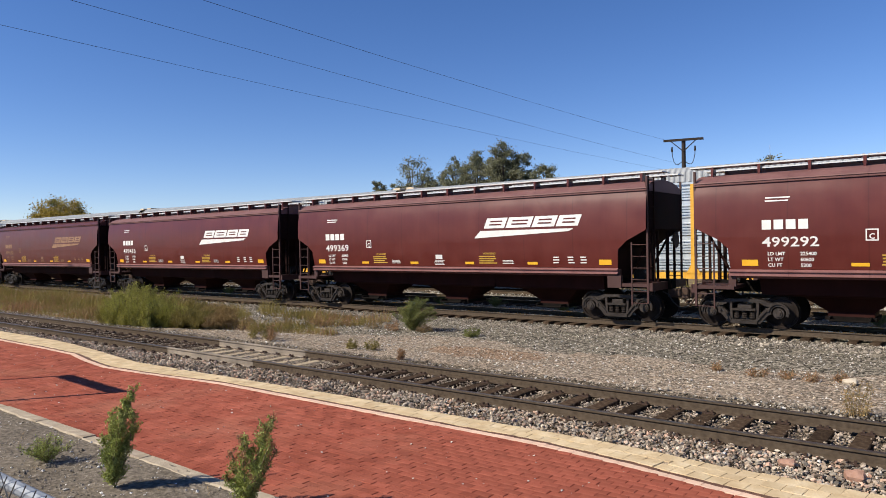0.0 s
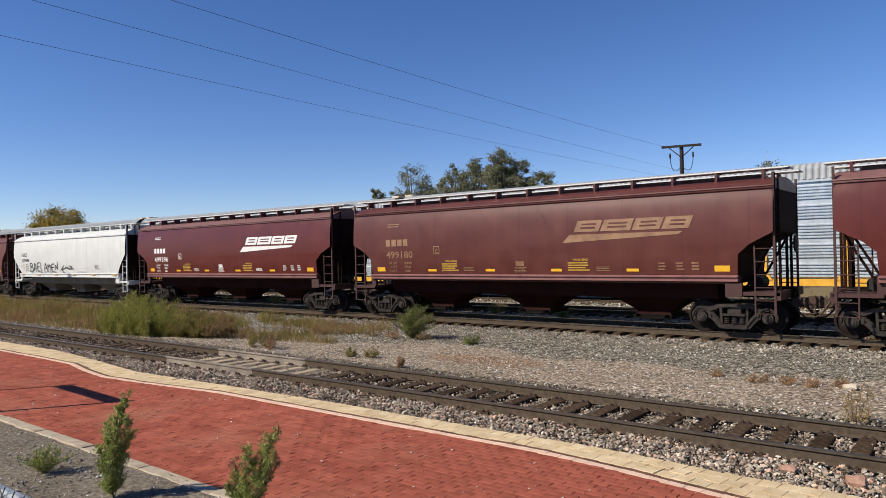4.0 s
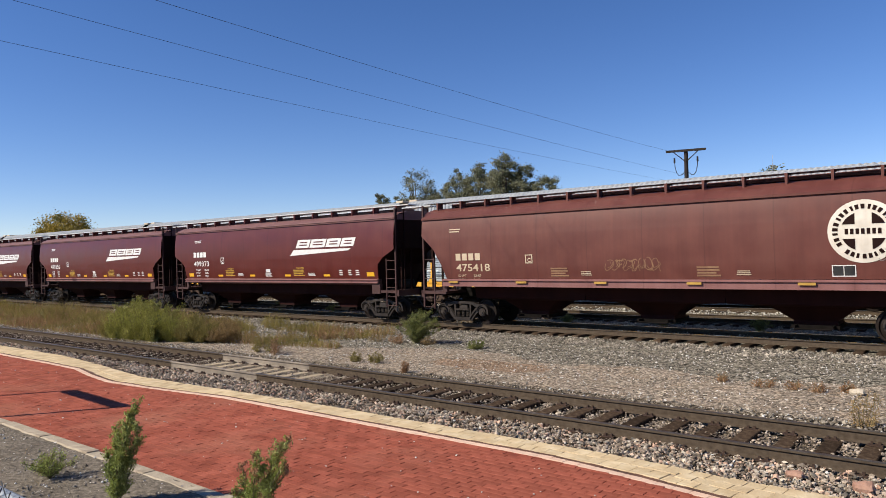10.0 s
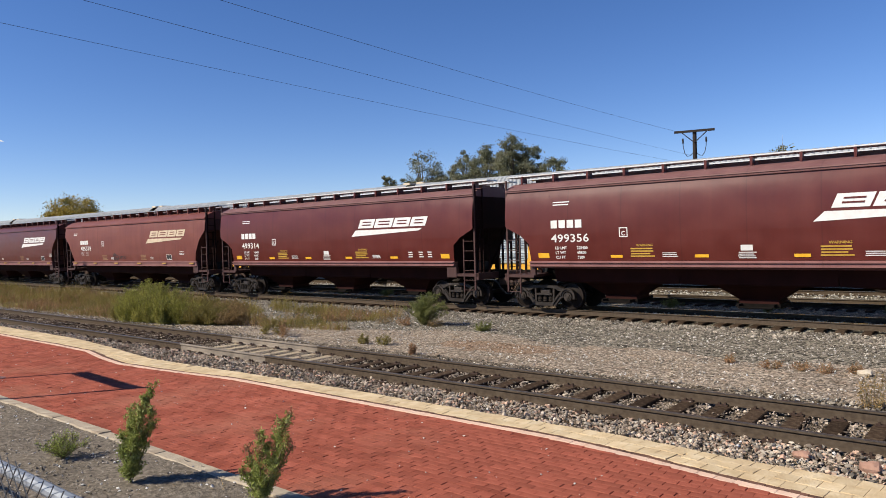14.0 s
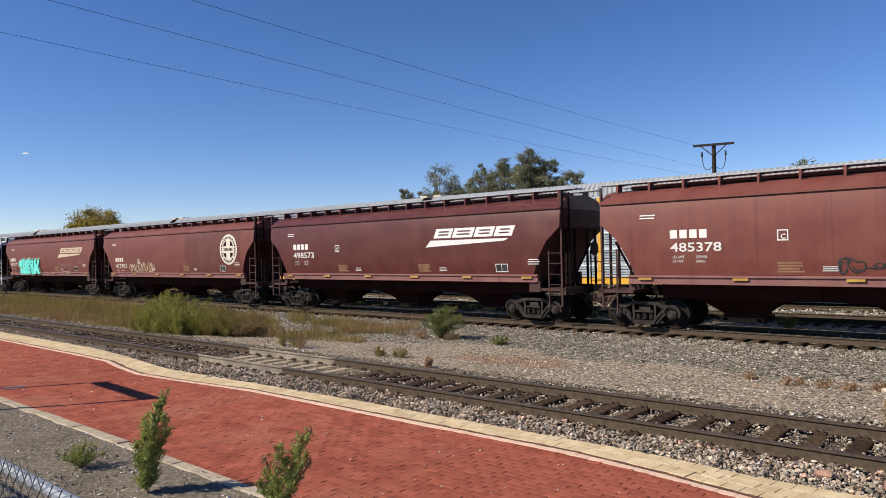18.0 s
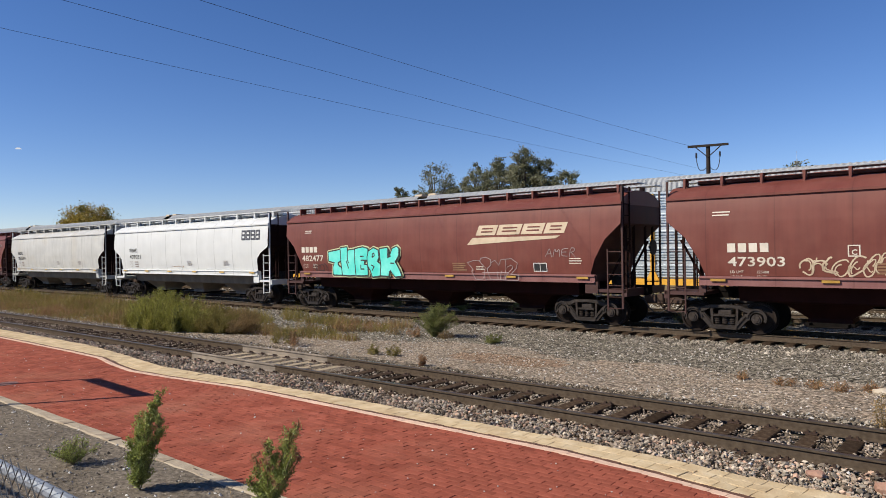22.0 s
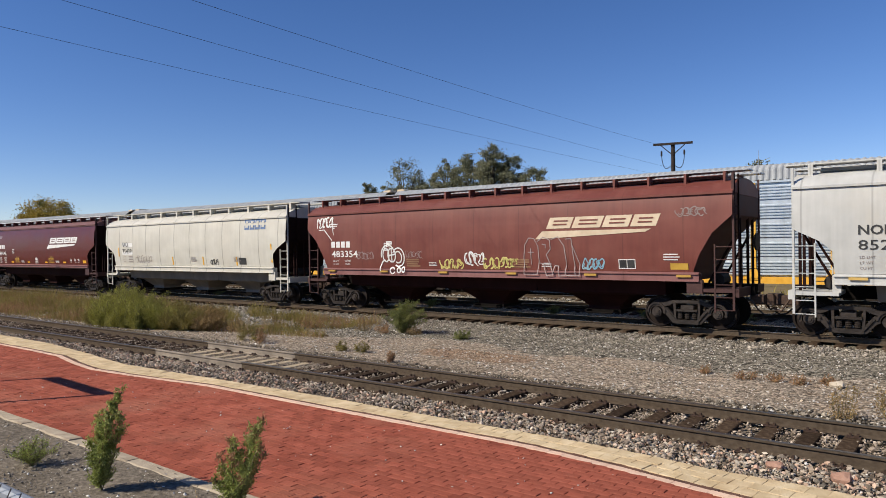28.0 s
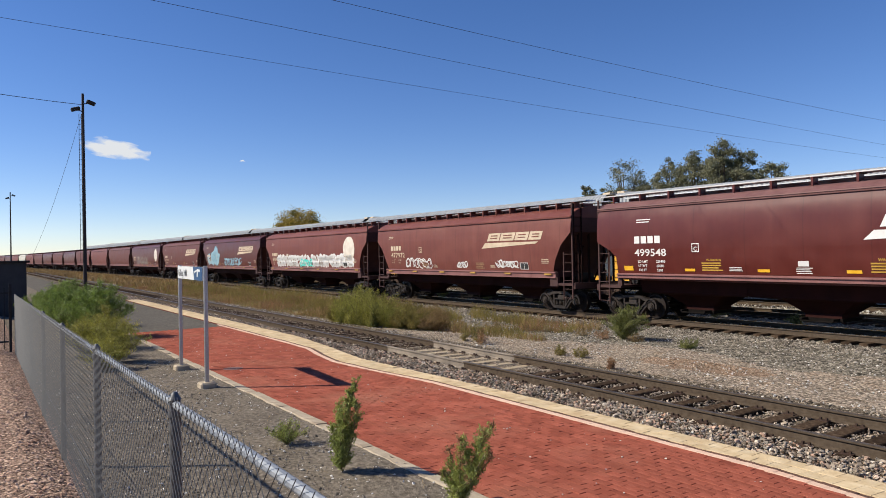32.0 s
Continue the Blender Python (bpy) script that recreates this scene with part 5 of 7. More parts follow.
def dress_new(car, pitch, number, mark=M_WHITE, logo=M_WHITE, colour=None):
    k = kit("new", pitch)
    lb = k["lb"]
    decal("company_mark", slant_logo(), 1.65, 2.72, logo, car, "large slanted white company mark")
    tagged(decal("mark_slit", slant_marks(), 1.65, 2.72, colour, car, lift=0.018), kind="stuff")
    mark_blocks(4, 0.235, 0.26, 0.065, -lb + 1.82, 2.78, mark, car)
    decal("car_number", fitted(number, 1.38, 0.27, 0.012), -lb + 1.82, 2.31, mark, car)
    y = 2.08
    for a, b in (("LD LMT", "225400"), ("LT WT", "60600"), ("CU FT", "5200")):
        decal("weight_stencil", text_mesh(a, 0.13, 1.0, 0.003), -lb + 1.95, y, mark, car)
        decal("weight_stencil", text_mesh(b, 0.13, 1.0, 0.003), -lb + 2.75, y, mark, car)
        y -= 0.155
    decal("clearance_plate", poly_shape(bar(0, 0, 0.28, 0.03), bar(0, 0.27, 0.28, 0.03), bar(0, 0.03, 0.03, 0.24), bar(0.25, 0.03, 0.03, 0.24)), -lb + 4.24, 2.44, mark, car)
    decal("clearance_letter", text_mesh("C", 0.19, 1.0, 0.004), -lb + 4.31, 2.49, mark, car)
    for x in (-lb + 4.58, 1.80):
        decal("warning_stencil", text_mesh("WARNING", 0.10, 1.1, 0.002), x + 0.2, 2.14, M_STENCIL, car)
        decal("warning_text", small_lines(4, 0.80, 0.042, 0.036, 3), x, 2.05, M_STENCIL, car)
        decal("notice_text", small_lines(3, 0.55, 0.022, 0.03, 4), x + 1.0, 1.92, mark, car)
    decal("data_panel", poly_shape(bar(0, 0, 0.32, 0.16)), -0.18, 1.98, mark, car)
    decal("notice_text", small_lines(4, 0.5, 0.022, 0.03, 6), -0.26, 1.92, mark, car)
    decal("top_stencil", small_lines(2, 0.62, 0.035, 0.05, 8), -lb + 1.9, 3.62, mark, car)
    for j, x in enumerate((4.8, 5.33, 5.78)):
        decal("dimension_stencil", small_lines(3, 0.24, 0.038, 0.052, 9 + j), x, 2.02, mark, car)
    reflectors(car, k, "new")


def dress_old(car, pitch, number, logo, colour, mark=M_CREAMY, circle=0.0, logo_x=2.40, at=1.40, panel=5.2, zn=2.14):
    k = kit("old", pitch)
    lb = k["lb"]
    if circle:
        decal("round_mark", circle_logo(), circle, 2.92, M_DISC, car, "round cream company mark with a cross")
        if number != "473900":
            decal("mark_cross", cross_shape(), circle, 2.92, P_END, car, "dark cross and ring of strokes", lift=0.02)
    else:
        decal("company_mark", scaled(slant_logo(), 1.0), logo_x, 2.73, logo, car, "large slanted cream company mark")
        tagged(decal("mark_slit", scaled(slant_marks(), 1.0), logo_x, 2.73, colour, car, lift=0.018), kind="stuff")
    mark_blocks(4, 0.22, 0.25, 0.07, -lb + at, zn + 0.40, mark, car)
    decal("car_number", fitted(number, 1.5, 0.27, 0.012), -lb + at, zn, mark, car)
    for j in range(2):
        decal("weight_stencil", text_mesh(("LD LMT", "LT WT")[j], 0.11), -lb + at + 0.05, zn - 0.19 - 0.13 * j, mark, car)
        decal("weight_stencil", text_mesh(("225400", "60600")[j], 0.11), -lb + at + 0.75, zn - 0.19 - 0.13 * j, mark, car)
    decal("clearance_plate", poly_shape(bar(0, 0, 0.28, 0.03), bar(0, 0.27, 0.28, 0.03), bar(0, 0.03, 0.03, 0.24), bar(0.25, 0.03, 0.03, 0.24)), -lb + at + 2.98, zn + 0.26, mark, car)
    decal("clearance_letter", text_mesh("C", 0.19, 1.0, 0.004), -lb + at + 3.06, zn + 0.31, mark, car)
    for x in (-3.2, 1.6):
        decal("warning_text", small_lines(4, 0.7, 0.05, 0.03, 3), x, 2.02, M_GOLD, car)
        decal("notice_text", small_lines(3, 0.45, 0.022, 0.03, 4), x + 1.1, 1.92, mark, car)
    decal("consolidated_panel", poly_shape(bar(0, 0, 0.54, 0.025), bar(0, 0.275, 0.54, 0.025), bar(0, 0.025, 0.025, 0.25), bar(0.515, 0.025, 0.025, 0.25), bar(0.26, 0.025, 0.02, 0.25)), panel, 1.77, M_WHITE, car)
    decal("panel_field", poly_shape(bar(0.03, 0.03, 0.225, 0.24), bar(0.285, 0.03, 0.225, 0.24)), panel, 1.77, M_BLACKMARK, car, lift=0.016)
    decal("dimension_stencil", small_lines(3, 0.5, 0.03, 0.05, 9), panel + 1.4, 2.2, mark, car)
    decal("top_stencil", small_lines(2, 0.5, 0.035, 0.05, 8), -lb + 1.35, 3.5, mark, car)
    reflectors(car, k, "old")


def dress_white(car, style, pitch, number, letters, mark=M_BLACKMARK, big=None, bigmark=M_NAVY, spot=(6.0, 3.2), at=1.55, zn=2.31, wide=1.40):
    k = kit(style, pitch)
    lb = k["lb"]
    decal("reporting_mark", fitted(letters, wide * 0.68, 0.25, 0.022 if letters == "NOKL" else 0.004), -lb + at, zn + 0.38, mark, car)
    decal("car_number", fitted(number, wide, 0.25, 0.002), -lb + at, zn, mark, car)
    for j, words in enumerate(("LD LMT", "LT WT", "CU FT")):
        decal("weight_stencil", text_mesh(words, 0.10), -lb + at + 0.02, zn - 0.22 - 0.14 * j, M_GREYSPRAY, car)
        decal("weight_stencil", poly_shape(bar(0, 0, 0.42, 0.06)), -lb + at + 0.62, zn - 0.22 - 0.14 * j, M_GREYSPRAY, car)
    if big:
        x, z = spot
        decal("company_mark", poly_shape(*[bar(i * 0.40, 0, 0.36, 0.50) for i in range(4)]), x, z, bigmark, car, "large company mark of plain blocks")
        tagged(decal("mark_slit", poly_shape(*[bar(i * 0.40 + 0.09, z, 0.18, 0.10) for i in range(4) for z in (0.10, 0.30)]), x, z, big, car, lift=0.02), kind="stuff")
    for x in (0.6, 4.2):
        decal("notice_text", small_lines(5, 0.55, 0.02, 0.035, 4), x, 2.15, M_GREYSPRAY, car)
    if mark is M_BLACKMARK and bigmark is not M_BLUE:
        reflectors(car, k, "white")


# ---- loose stone ----
def spread(n, x0, x1, y0, y1, near=True):
    """Random places in a strip, denser towards the camera."""
    u = rng.uniform(0, 1, n)
    x = x1 - (x1 - x0) * (u ** 1.25 if near else u)
    y = y0 + (y1 - y0) * rng.uniform(0, 1, n)
    return x, y


def lay(name, label, x, y, z, lo, hi, material, power=2.2, flat=0.7, plain=False):
    size = lo + (hi - lo) * rng.uniform(0, 1, len(x)) ** power
    me = stones(name, np.stack([x, y, z + size * 0.15], -1), size, material, flat, plain)
    return tagged(new(name, me), label, "stones", kind="stuff")


def make_stone():
    x, y = spread(56000, -58, 3.6, 7.75, 9.44)
    keep = y > np.array([outer_y(a) for a in x]) + 0.015
    x, y = x[keep], y[keep]
    z = np.interp(y, [8.1, 8.9, 9.3], [-0.125, -0.145, -0.185]) + 0.012 * np.sin(3 * x) + rng.uniform(-0.02, 0.03, len(x))
    kind = rng.uniform(0, 1, len(x))
    for lo, hi, m, words in ((0.0, 0.62, M_STONE, "brown and beige ballast"), (0.62, 0.85, M_STONE_GREY, "grey ballast"), (0.85, 1.0, M_STONE_PINK, "pinkish ballast")):
        k = (kind >= lo) & (kind < hi)
        lay("ballast", words + " beside the yellow brick edge", x[k], y[k], z[k], 0.012, 0.043, m, flat=0.72)
    x, y = spread(24000, -50, 3.6, 9.53, 10.98)
    k = np.abs(((x - 3.0) / 0.53 + 0.5) % 1 - 0.5) * 0.53
    keep = (k > 0.115) | (rng.uniform(0, 1, len(x)) < np.where(x < -17.5, 0.5, 0.02))
    x, y, k = x[keep], y[keep], k[keep]
    lay("ballast", "tan ballast between the siding's ties", x, y, np.where(k > 0.112, -0.190, -0.160) + rng.uniform(-0.015, 0.015, len(x)), 0.010, 0.034, M_STONE)
    x, y = spread(5000, -17.0, -11.6, 9.56, 10.95)
    lay("gravel", "fine tan dirt over the old crossing", x, y, -0.178 + rng.uniform(-0.01, 0.012, len(x)), 0.008, 0.022, M_STONE_TAN, plain=True)
    x, y = spread(9000, -45, 3.6, 11.08, 12.3)
    z = -0.175 + rng.uniform(-0.02, 0.02, len(x))
    k = (x > -3.4 - 0.5 * y + 5.9) | (rng.uniform(0, 1, len(x)) < 0.25)
    lay("ballast", "blue-grey ballast beyond the siding", x[k], y[k], z[k], 0.014, 0.045, M_STONE_GREY)
    lay("gravel", "fine tan gravel beyond the siding", x[~k], y[~k], z[~k] + 0.004, 0.009, 0.026, M_STONE_TAN, plain=True)
    x, y = spread(34000, -34, 4.5, 12.1, 19.4)
    keep = rng.uniform(0, 1, len(x)) < 0.66 + 0.34 * np.sin(1.3 * x + 2 * np.cos(0.9 * y))
    x, y = x[keep], y[keep]
    z = np.array([ground_z(b) for b in y])
    half = rng.uniform(0, 1, len(x)) < np.clip((y - 13.2 + 0.08 * (x + 6)) / 2.6, 0.12, 0.95)
    lay("gravel", "grey gravel between the tracks", x[half], y[half], z[half], 0.012, 0.040, M_STONE_GREY, 2.4, plain=True)
    lay("gravel", "tan gravel between the tracks", x[~half], y[~half], z[~half], 0.009, 0.032, M_STONE_TAN, 2.6, plain=True)
    x, y = spread(7500, -34, 5.0, 12.4, 20.0)
    lay("gravel", "scattered pale stones between the tracks", x, y, np.array([ground_z(b) for b in y]) + 0.006, 0.010, 0.036, M_STONE_PALE, 2.4, plain=True)
    x, y = spread(2600, -40, 3.6, 8.25, 12.2)
    keep = (y < 9.2) | (y > 11.2)
    x, y = x[keep], y[keep]
    lay("ballast", "scattered pale stones along the siding", x, y, -0.155 + rng.uniform(-0.01, 0.03, len(x)), 0.012, 0.034, M_STONE_PALE, 2.0)
    x, y = spread(24000, -60, 8.0, 18.6, 20.36)
    sh = np.array([bend(a) for a in x])
    z = np.interp(y, [18.6, 19.3, 20.1], [-0.225, -0.235, -0.25])
    lay("ballast", "grey ballast shoulder of the main line", x, y + sh, z + rng.uniform(-0.015, 0.03, len(x)), 0.022, 0.055, M_STONE_GREY, plain=True)
    x, y = spread(3000, -40, 8.0, 20.95, 23.6)
    lay("ballast", "grey ballast inside the main line", x, y + np.array([bend(a) for a in x]), -0.15 + rng.uniform(-0.02, 0.02, len(x)), 0.025, 0.055, M_STONE_GREY)
    x, y = spread(13000, -48, 14.0, 28.0, 37.5)
    lay("ballast", "pale ballast under and beside the far track", x, y, -0.15 + rng.uniform(-0.03, 0.04, len(x)), 0.03, 0.075, M_STONE_BANK, plain=True)
    x, y = spread(5000, -40, 14.0, 24.0, 29.8)
    lay("gravel", "sunlit gravel between the main line and the far track", x, y + np.array([bend(a) for a in x]), np.array([ground_z(b) for b in y]), 0.03, 0.07, M_STONE_TAN, plain=True)
    x, y = spread(9000, -18, -3.5, 0.98, 4.25)
    lay("pebbles", "small pebbles on the grey soil", x, y, np.array([ground_z(b) for b in y]) - 0.002, 0.005, 0.028, M_STONE_GREY, 2.4, plain=True)
    x, y = spread(1500, -18, -3.5, 1.0, 4.25)
    lay("pebbles", "scattered pale pebbles on the soil", x, y, np.array([ground_z(b) for b in y]) + 0.003, 0.005, 0.030, M_STONE_PALE, 2.6, plain=True)
    x, y = spread(9000, -20, -3.0, -3.2, 0.92)
    lay("pink_gravel", "pink crushed gravel behind the fence", x, y, np.array([ground_z(b) for b in y]), 0.009, 0.03, M_STONE_PINK, 1.6, 0.6)


make_stone()


def rock(label, at, size, material, seed):
    bm = bmesh.new()
    bmesh.ops.create_icosphere(bm, subdivisions=2, radius=1)
    noise.seed_set(seed)
    for v in bm.verts:
        v.co *= 0.85 + 0.3 * noise.noise(v.co * 1.7)
        v.co = Vector((v.co.x * size[0], v.co.y * size[1], v.co.z * size[2]))
    me = bpy.data.meshes.new("rock")
    bm.to_mesh(me)
    bm.free()
    me.materials.append(material)
    ob = tagged(new("rock", me), label, "rock", group="loose rocks")
    ob.location = at
    return ob


M_ROCK_PALE = surf("pale_rock", [(0.55, 0.45, 0.33), (0.72, 0.63, 0.50)], 6, 0.9, bump=0.02)
M_ROCK_RED = surf("red_rock", [(0.36, 0.19, 0.13), (0.50, 0.30, 0.22)], 6, 0.9, bump=0.02)
rock("pale cream rock on the gravel", (-1.92, 14.62, -0.15), (0.17, 0.12, 0.085), M_ROCK_PALE, 3)
rock("reddish broken stone on the ballast", (-1.10, 8.66, -0.08), (0.14, 0.10, 0.09), M_ROCK_RED, 4)
rock("reddish flat stone on the ballast", (-1.80, 8.76, -0.09), (0.13, 0.09, 0.06), M_ROCK_RED, 5)
noise.seed_set(1)


# ---- plants ----
SWAY = []


def plant(name, label, at, height, width, stems, nleaf, material, leaf=0.03, lean=(0.0, 0.0), category="weed", group="", seed=0, droop=0.35, slim=0.24, up=0.7, fan=False):
    """An upright weed: bent stems from one root and small leaves along them."""
    thing = root(name, label, category, at=at, group=group)
    r = np.random.default_rng(seed + 50)
    bm = bmesh.new()
    cs, ss = [], []
    for i in range(stems):
        a = r.uniform(0, 2 * np.pi)
        out = width * 0.5 * math.sqrt(r.uniform(0, 1))
        h = height * (r.uniform(0.42, 1.0) if i else 1.0) * (1 - 0.35 * out / (width * 0.5 + 1e-6) * r.uniform(0.2, 1))
        pts = []
        for j in range(6):
            u = j / 5
            wide = out * (u ** 0.8 if fan else u ** 0.65 * (1.4 - 0.7 * u))
            pts.append(Vector((math.cos(a) * wide + lean[0] * u * u, math.sin(a) * wide + lean[1] * u * u, h * u)))
        for p, q in zip(pts, pts[1:]):
            tube(bm, p, q, 0.004 + 0.002 * height, 0.003, n=3, caps=False)
        m = nleaf // stems
        u = r.uniform(0.05, 1.0, m) ** 0.85 * 5
        k = np.minimum(u.astype(int), 4)
        f = (u - k)[:, None]
        P = np.array([p[:] for p in pts])
        c = P[k] * (1 - f) + P[k + 1] * f
        spreadr = (0.02 + droop * 0.12 * width * (1.15 - u / 5))[:, None]
        cs.append(c + r.normal(0, 1, (m, 3)) * spreadr * np.array([1, 1, 0.6]))
        ss.append(leaf * r.uniform(0.6, 1.25, m))
    c = np.concatenate(cs)
    c[:, 2] = np.maximum(c[:, 2], 0.005)
    part("stalk", bm, M_STEM, thing)
    part("foliage", leaves("foliage", c, np.concatenate(ss), material, slim, up), material, thing)
    return thing


G2 = "weeds between the tracks"
for i, (x, y, h, w, m) in enumerate(((-25.7, 12.3, 0.75, 1.2, M_OLIVE), (-25.0, 12.2, 1.05, 1.3, M_BUSH), (-24.3, 12.3, 1.30, 1.3, M_BUSH), (-23.6, 12.4, 1.35, 1.4, M_BUSH), (-22.9, 12.5, 1.12, 1.4, M_BUSH), (-22.3, 12.8, 0.95, 1.3, M_BUSH), (-21.8, 13.0, 0.82, 1.2, M_OLIVE),
                                        (-21.2, 13.2, 0.78, 1.2, M_OLIVE), (-20.6, 13.5, 0.62, 1.2, M_DRY), (-23.9, 13.3, 1.42, 1.5, M_BUSH), (-22.8, 13.8, 1.05, 1.4, M_OLIVE), (-21.7, 14.2, 0.85, 1.4, M_DRY), (-24.9, 13.2, 1.12, 1.4, M_BUSH))):
    plant("weed_clump", "tall yellow-green weeds between the tracks" if m is not M_DRY else "dry golden weeds between the tracks", (x, y, -0.2), h, w, 90, 11000, m, 0.055, (0.30, 0.02), "weed", G2, seed=30 + i, droop=0.5, slim=0.08, up=1.9, fan=True)
plant("weed_clump", "dark green upright weed between the tracks", (-22.6, 12.35, -0.2), 1.15, 0.5, 9, 2400, M_SHRUB, 0.034, (0.1, 0), "weed", G2, seed=40)
plant("green_weed", "small green weed in the gravel", (-11.75, 16.2, -0.2), 0.30, 0.70, 14, 1500, M_SHRUB, 0.03, (0.05, 0), "weed", G2, seed=42)
for i, (x, y, h, w, m) in enumerate(((-16.7, 12.7, 0.85, 0.55, M_OLIVE), (-16.3, 12.5, 0.6, 0.5, M_RUSTGRASS), (-17.2, 12.6, 0.6, 0.6, M_OLIVE), (-18.2, 13.4, 0.55, 0.9, M_DRY), (-19.2, 13.9, 0.6, 1.0, M_DRY), (-18.8, 15.0, 0.6, 1.2, M_DRY), (-17.6, 15.6, 0.55, 1.2, M_RUSTGRASS), (-13.2, 12.7, 0.32, 0.5, M_OLIVE), (-12.6, 12.9, 0.3, 0.5, M_OLIVE), (-10.9, 12.1, 0.3, 0.25, M_RUSTGRASS),
                                     (-4.35, 14.7, 0.22, 0.35, M_RUSTGRASS), (-3.5, 14.45, 0.24, 0.55, M_RUSTGRASS), (-2.95, 14.5, 0.22, 0.5, M_RUSTGRASS), (-2.6, 14.45, 0.22, 0.5, M_RUSTGRASS), (-2.1, 14.7, 0.26, 0.3, M_RUSTGRASS),
                                     (-1.5, 12.1, 0.65, 0.8, M_DRY), (-0.9, 12.4, 0.7, 0.9, M_DRY), (-15.6, 16.1, 0.45, 1.0, M_DRY), (-14.7, 16.15, 0.36, 0.9, M_RUSTGRASS), (-13.5, 16.2, 0.30, 0.8, M_DRY), (-17.0, 16.3, 0.45, 1.0, M_RUSTGRASS))):
    plant("dry_weed", "dry brownish weed in the gravel", (x, y, -0.2), h, w, 12, 330 if x > -5 and y > 14 else 700, m, 0.028, (0.04, 0), "weed", G2, seed=60 + i)


def shoots(name, label, at, plan, material, leaf=0.022, seed=0, side=0.11, category="weed", group="", slim=0.20, per=26, tips=None):
    """A leafy weed: arching shoots from one root, each with short side twigs set with narrow leaves. plan: reach in x and y, height, fullness."""
    thing = root(name, label, category, at=at, group=group)
    r = np.random.default_rng(seed + 300)
    bm = bmesh.new()
    cs, ss, dry = [], [], []
    for dx, dy, h, full in plan:
        curl = r.normal(0, 0.03, 2)
        spine = [Vector((dx * u ** 1.3 + curl[0] * math.sin(4 * u), dy * u ** 1.3 + curl[1] * math.sin(4 * u), h * u * (1 - 0.06 * u))) for u in (0, 0.2, 0.4, 0.6, 0.8, 1.0)]
        for p, q in zip(spine, spine[1:]):
            tube(bm, p, q, 0.006, 0.004, n=4, caps=False)
        P = np.array([v[:] for v in spine])
        for u in np.linspace(0.10, 1.0, int(34 * full * max(h, 0.35) / 0.9)):
            k = min(int(u * 5), 4)
            f = u * 5 - k
            foot = P[k] * (1 - f) + P[k + 1] * f
            a = r.uniform(0, 2 * np.pi)
            reach = side * (1.15 - 0.75 * u) * r.uniform(0.55, 1.3)
            way = np.array([math.cos(a) * reach, math.sin(a) * reach, reach * r.uniform(0.5, 1.3)])
            tube(bm, Vector(foot), Vector(foot + way), 0.0025, 0.0015, n=3, caps=False)
            m = int(per * r.uniform(0.7, 1.3))
            g = r.uniform(0.1, 1.1, m)[:, None]
            c = foot + g * way + r.normal(0, 1, (m, 3)) * leaf * 0.75
            cs.append(c)
            ss.append(leaf * r.uniform(0.55, 1.25, m))
            dry.append(np.full(m, u > 0.86 and r.random() < 0.6))
    c, z, d = np.concatenate(cs), np.concatenate(ss), np.concatenate(dry)
    c[:, 2] = np.maximum(c[:, 2], 0.005)
    part("stalk", bm, M_STEM, thing)
    if tips is not None:
        part("seed_head", leaves("seed_head", c[d], z[d], tips, slim, 0.9), tips, thing, "browning seed tips")
        c, z = c[~d], z[~d]
    part("foliage", leaves("foliage", c, z, material, slim, 0.9), material, thing)
    return thing


def fan_plan(seed, n, wide, h, lean):
    """Shoots spread round the root, the middle ones tallest."""
    r = random.Random(seed)
    out = []
    for i in range(n):
        a, d = 2.4 * i, wide * math.sqrt((i + 0.3) / n)
        out.append((math.cos(a) * d + lean * r.uniform(0.5, 1.1), math.sin(a) * d, h * (1.0 - 0.55 * (d / wide) ** 1.6) * r.uniform(0.82, 1.05), r.uniform(0.8, 1.1)))
    return out


for i, (x, y, h, w) in enumerate(((-25.9, 12.7, 1.35, 0.75), (-25.0, 12.9, 1.60, 0.80), (-24.0, 12.8, 1.50, 0.75))):
    shoots("weed_clump", "tall feathery weed standing over the clump", (x, y, -0.2), fan_plan(90 + i, 20, w, h, 0.25), M_BUSH, 0.045, seed=90 + i, side=0.26, group=G2, slim=0.10, per=20)
for i, x in enumerate((-36, -31.5, -27, -23.8, -19.5, -16.6, -13.2, -9.4, -6.0, -2.5, 1.5)):
    shoots("green_weed", "dark green weed on the ballast behind the main line", (x, 24.6 + 0.5 * math.sin(3.1 * i), -0.25), fan_plan(70 + i, 9, 0.45, 0.42 + 0.12 * math.sin(1.7 * i), 0.05), M_SHRUB, 0.05, seed=70 + i, side=0.16, group="weeds behind the train", slim=0.16, per=9)
SWAY.append((shoots("green_weed", "bushy green weed beside the main line ballast", (-14.15, 16.35, -0.22), fan_plan(41, 24, 0.80, 1.2, 0.22), M_SHRUB, 0.036, seed=41, side=0.20, group=G2, slim=0.16, per=26), 2.5))
KERB = "weeds by the kerb"
SWAY.append((shoots("tall_weed", "tall green weed growing in the grey soil by the kerb", (-7.28, 3.52, 0.0),
                    [(0.22, 0.09, 1.14, 1.3), (0.17, 0.02, 1.02, 1.2), (0.28, 0.12, 0.92, 1.0), (0.02, -0.02, 0.80, 1.0), (-0.10, 0.04, 0.86, 0.7), (0.13, 0.14, 0.70, 0.9), (-0.12, -0.05, 0.58, 0.9), (0.18, -0.08, 0.60, 0.9),
                     (-0.03, 0.12, 0.50, 0.9), (0.06, -0.13, 0.44, 0.9)], M_WEED, 0.019, seed=1, side=0.105, group=KERB, per=46, slim=0.24), 3.0))
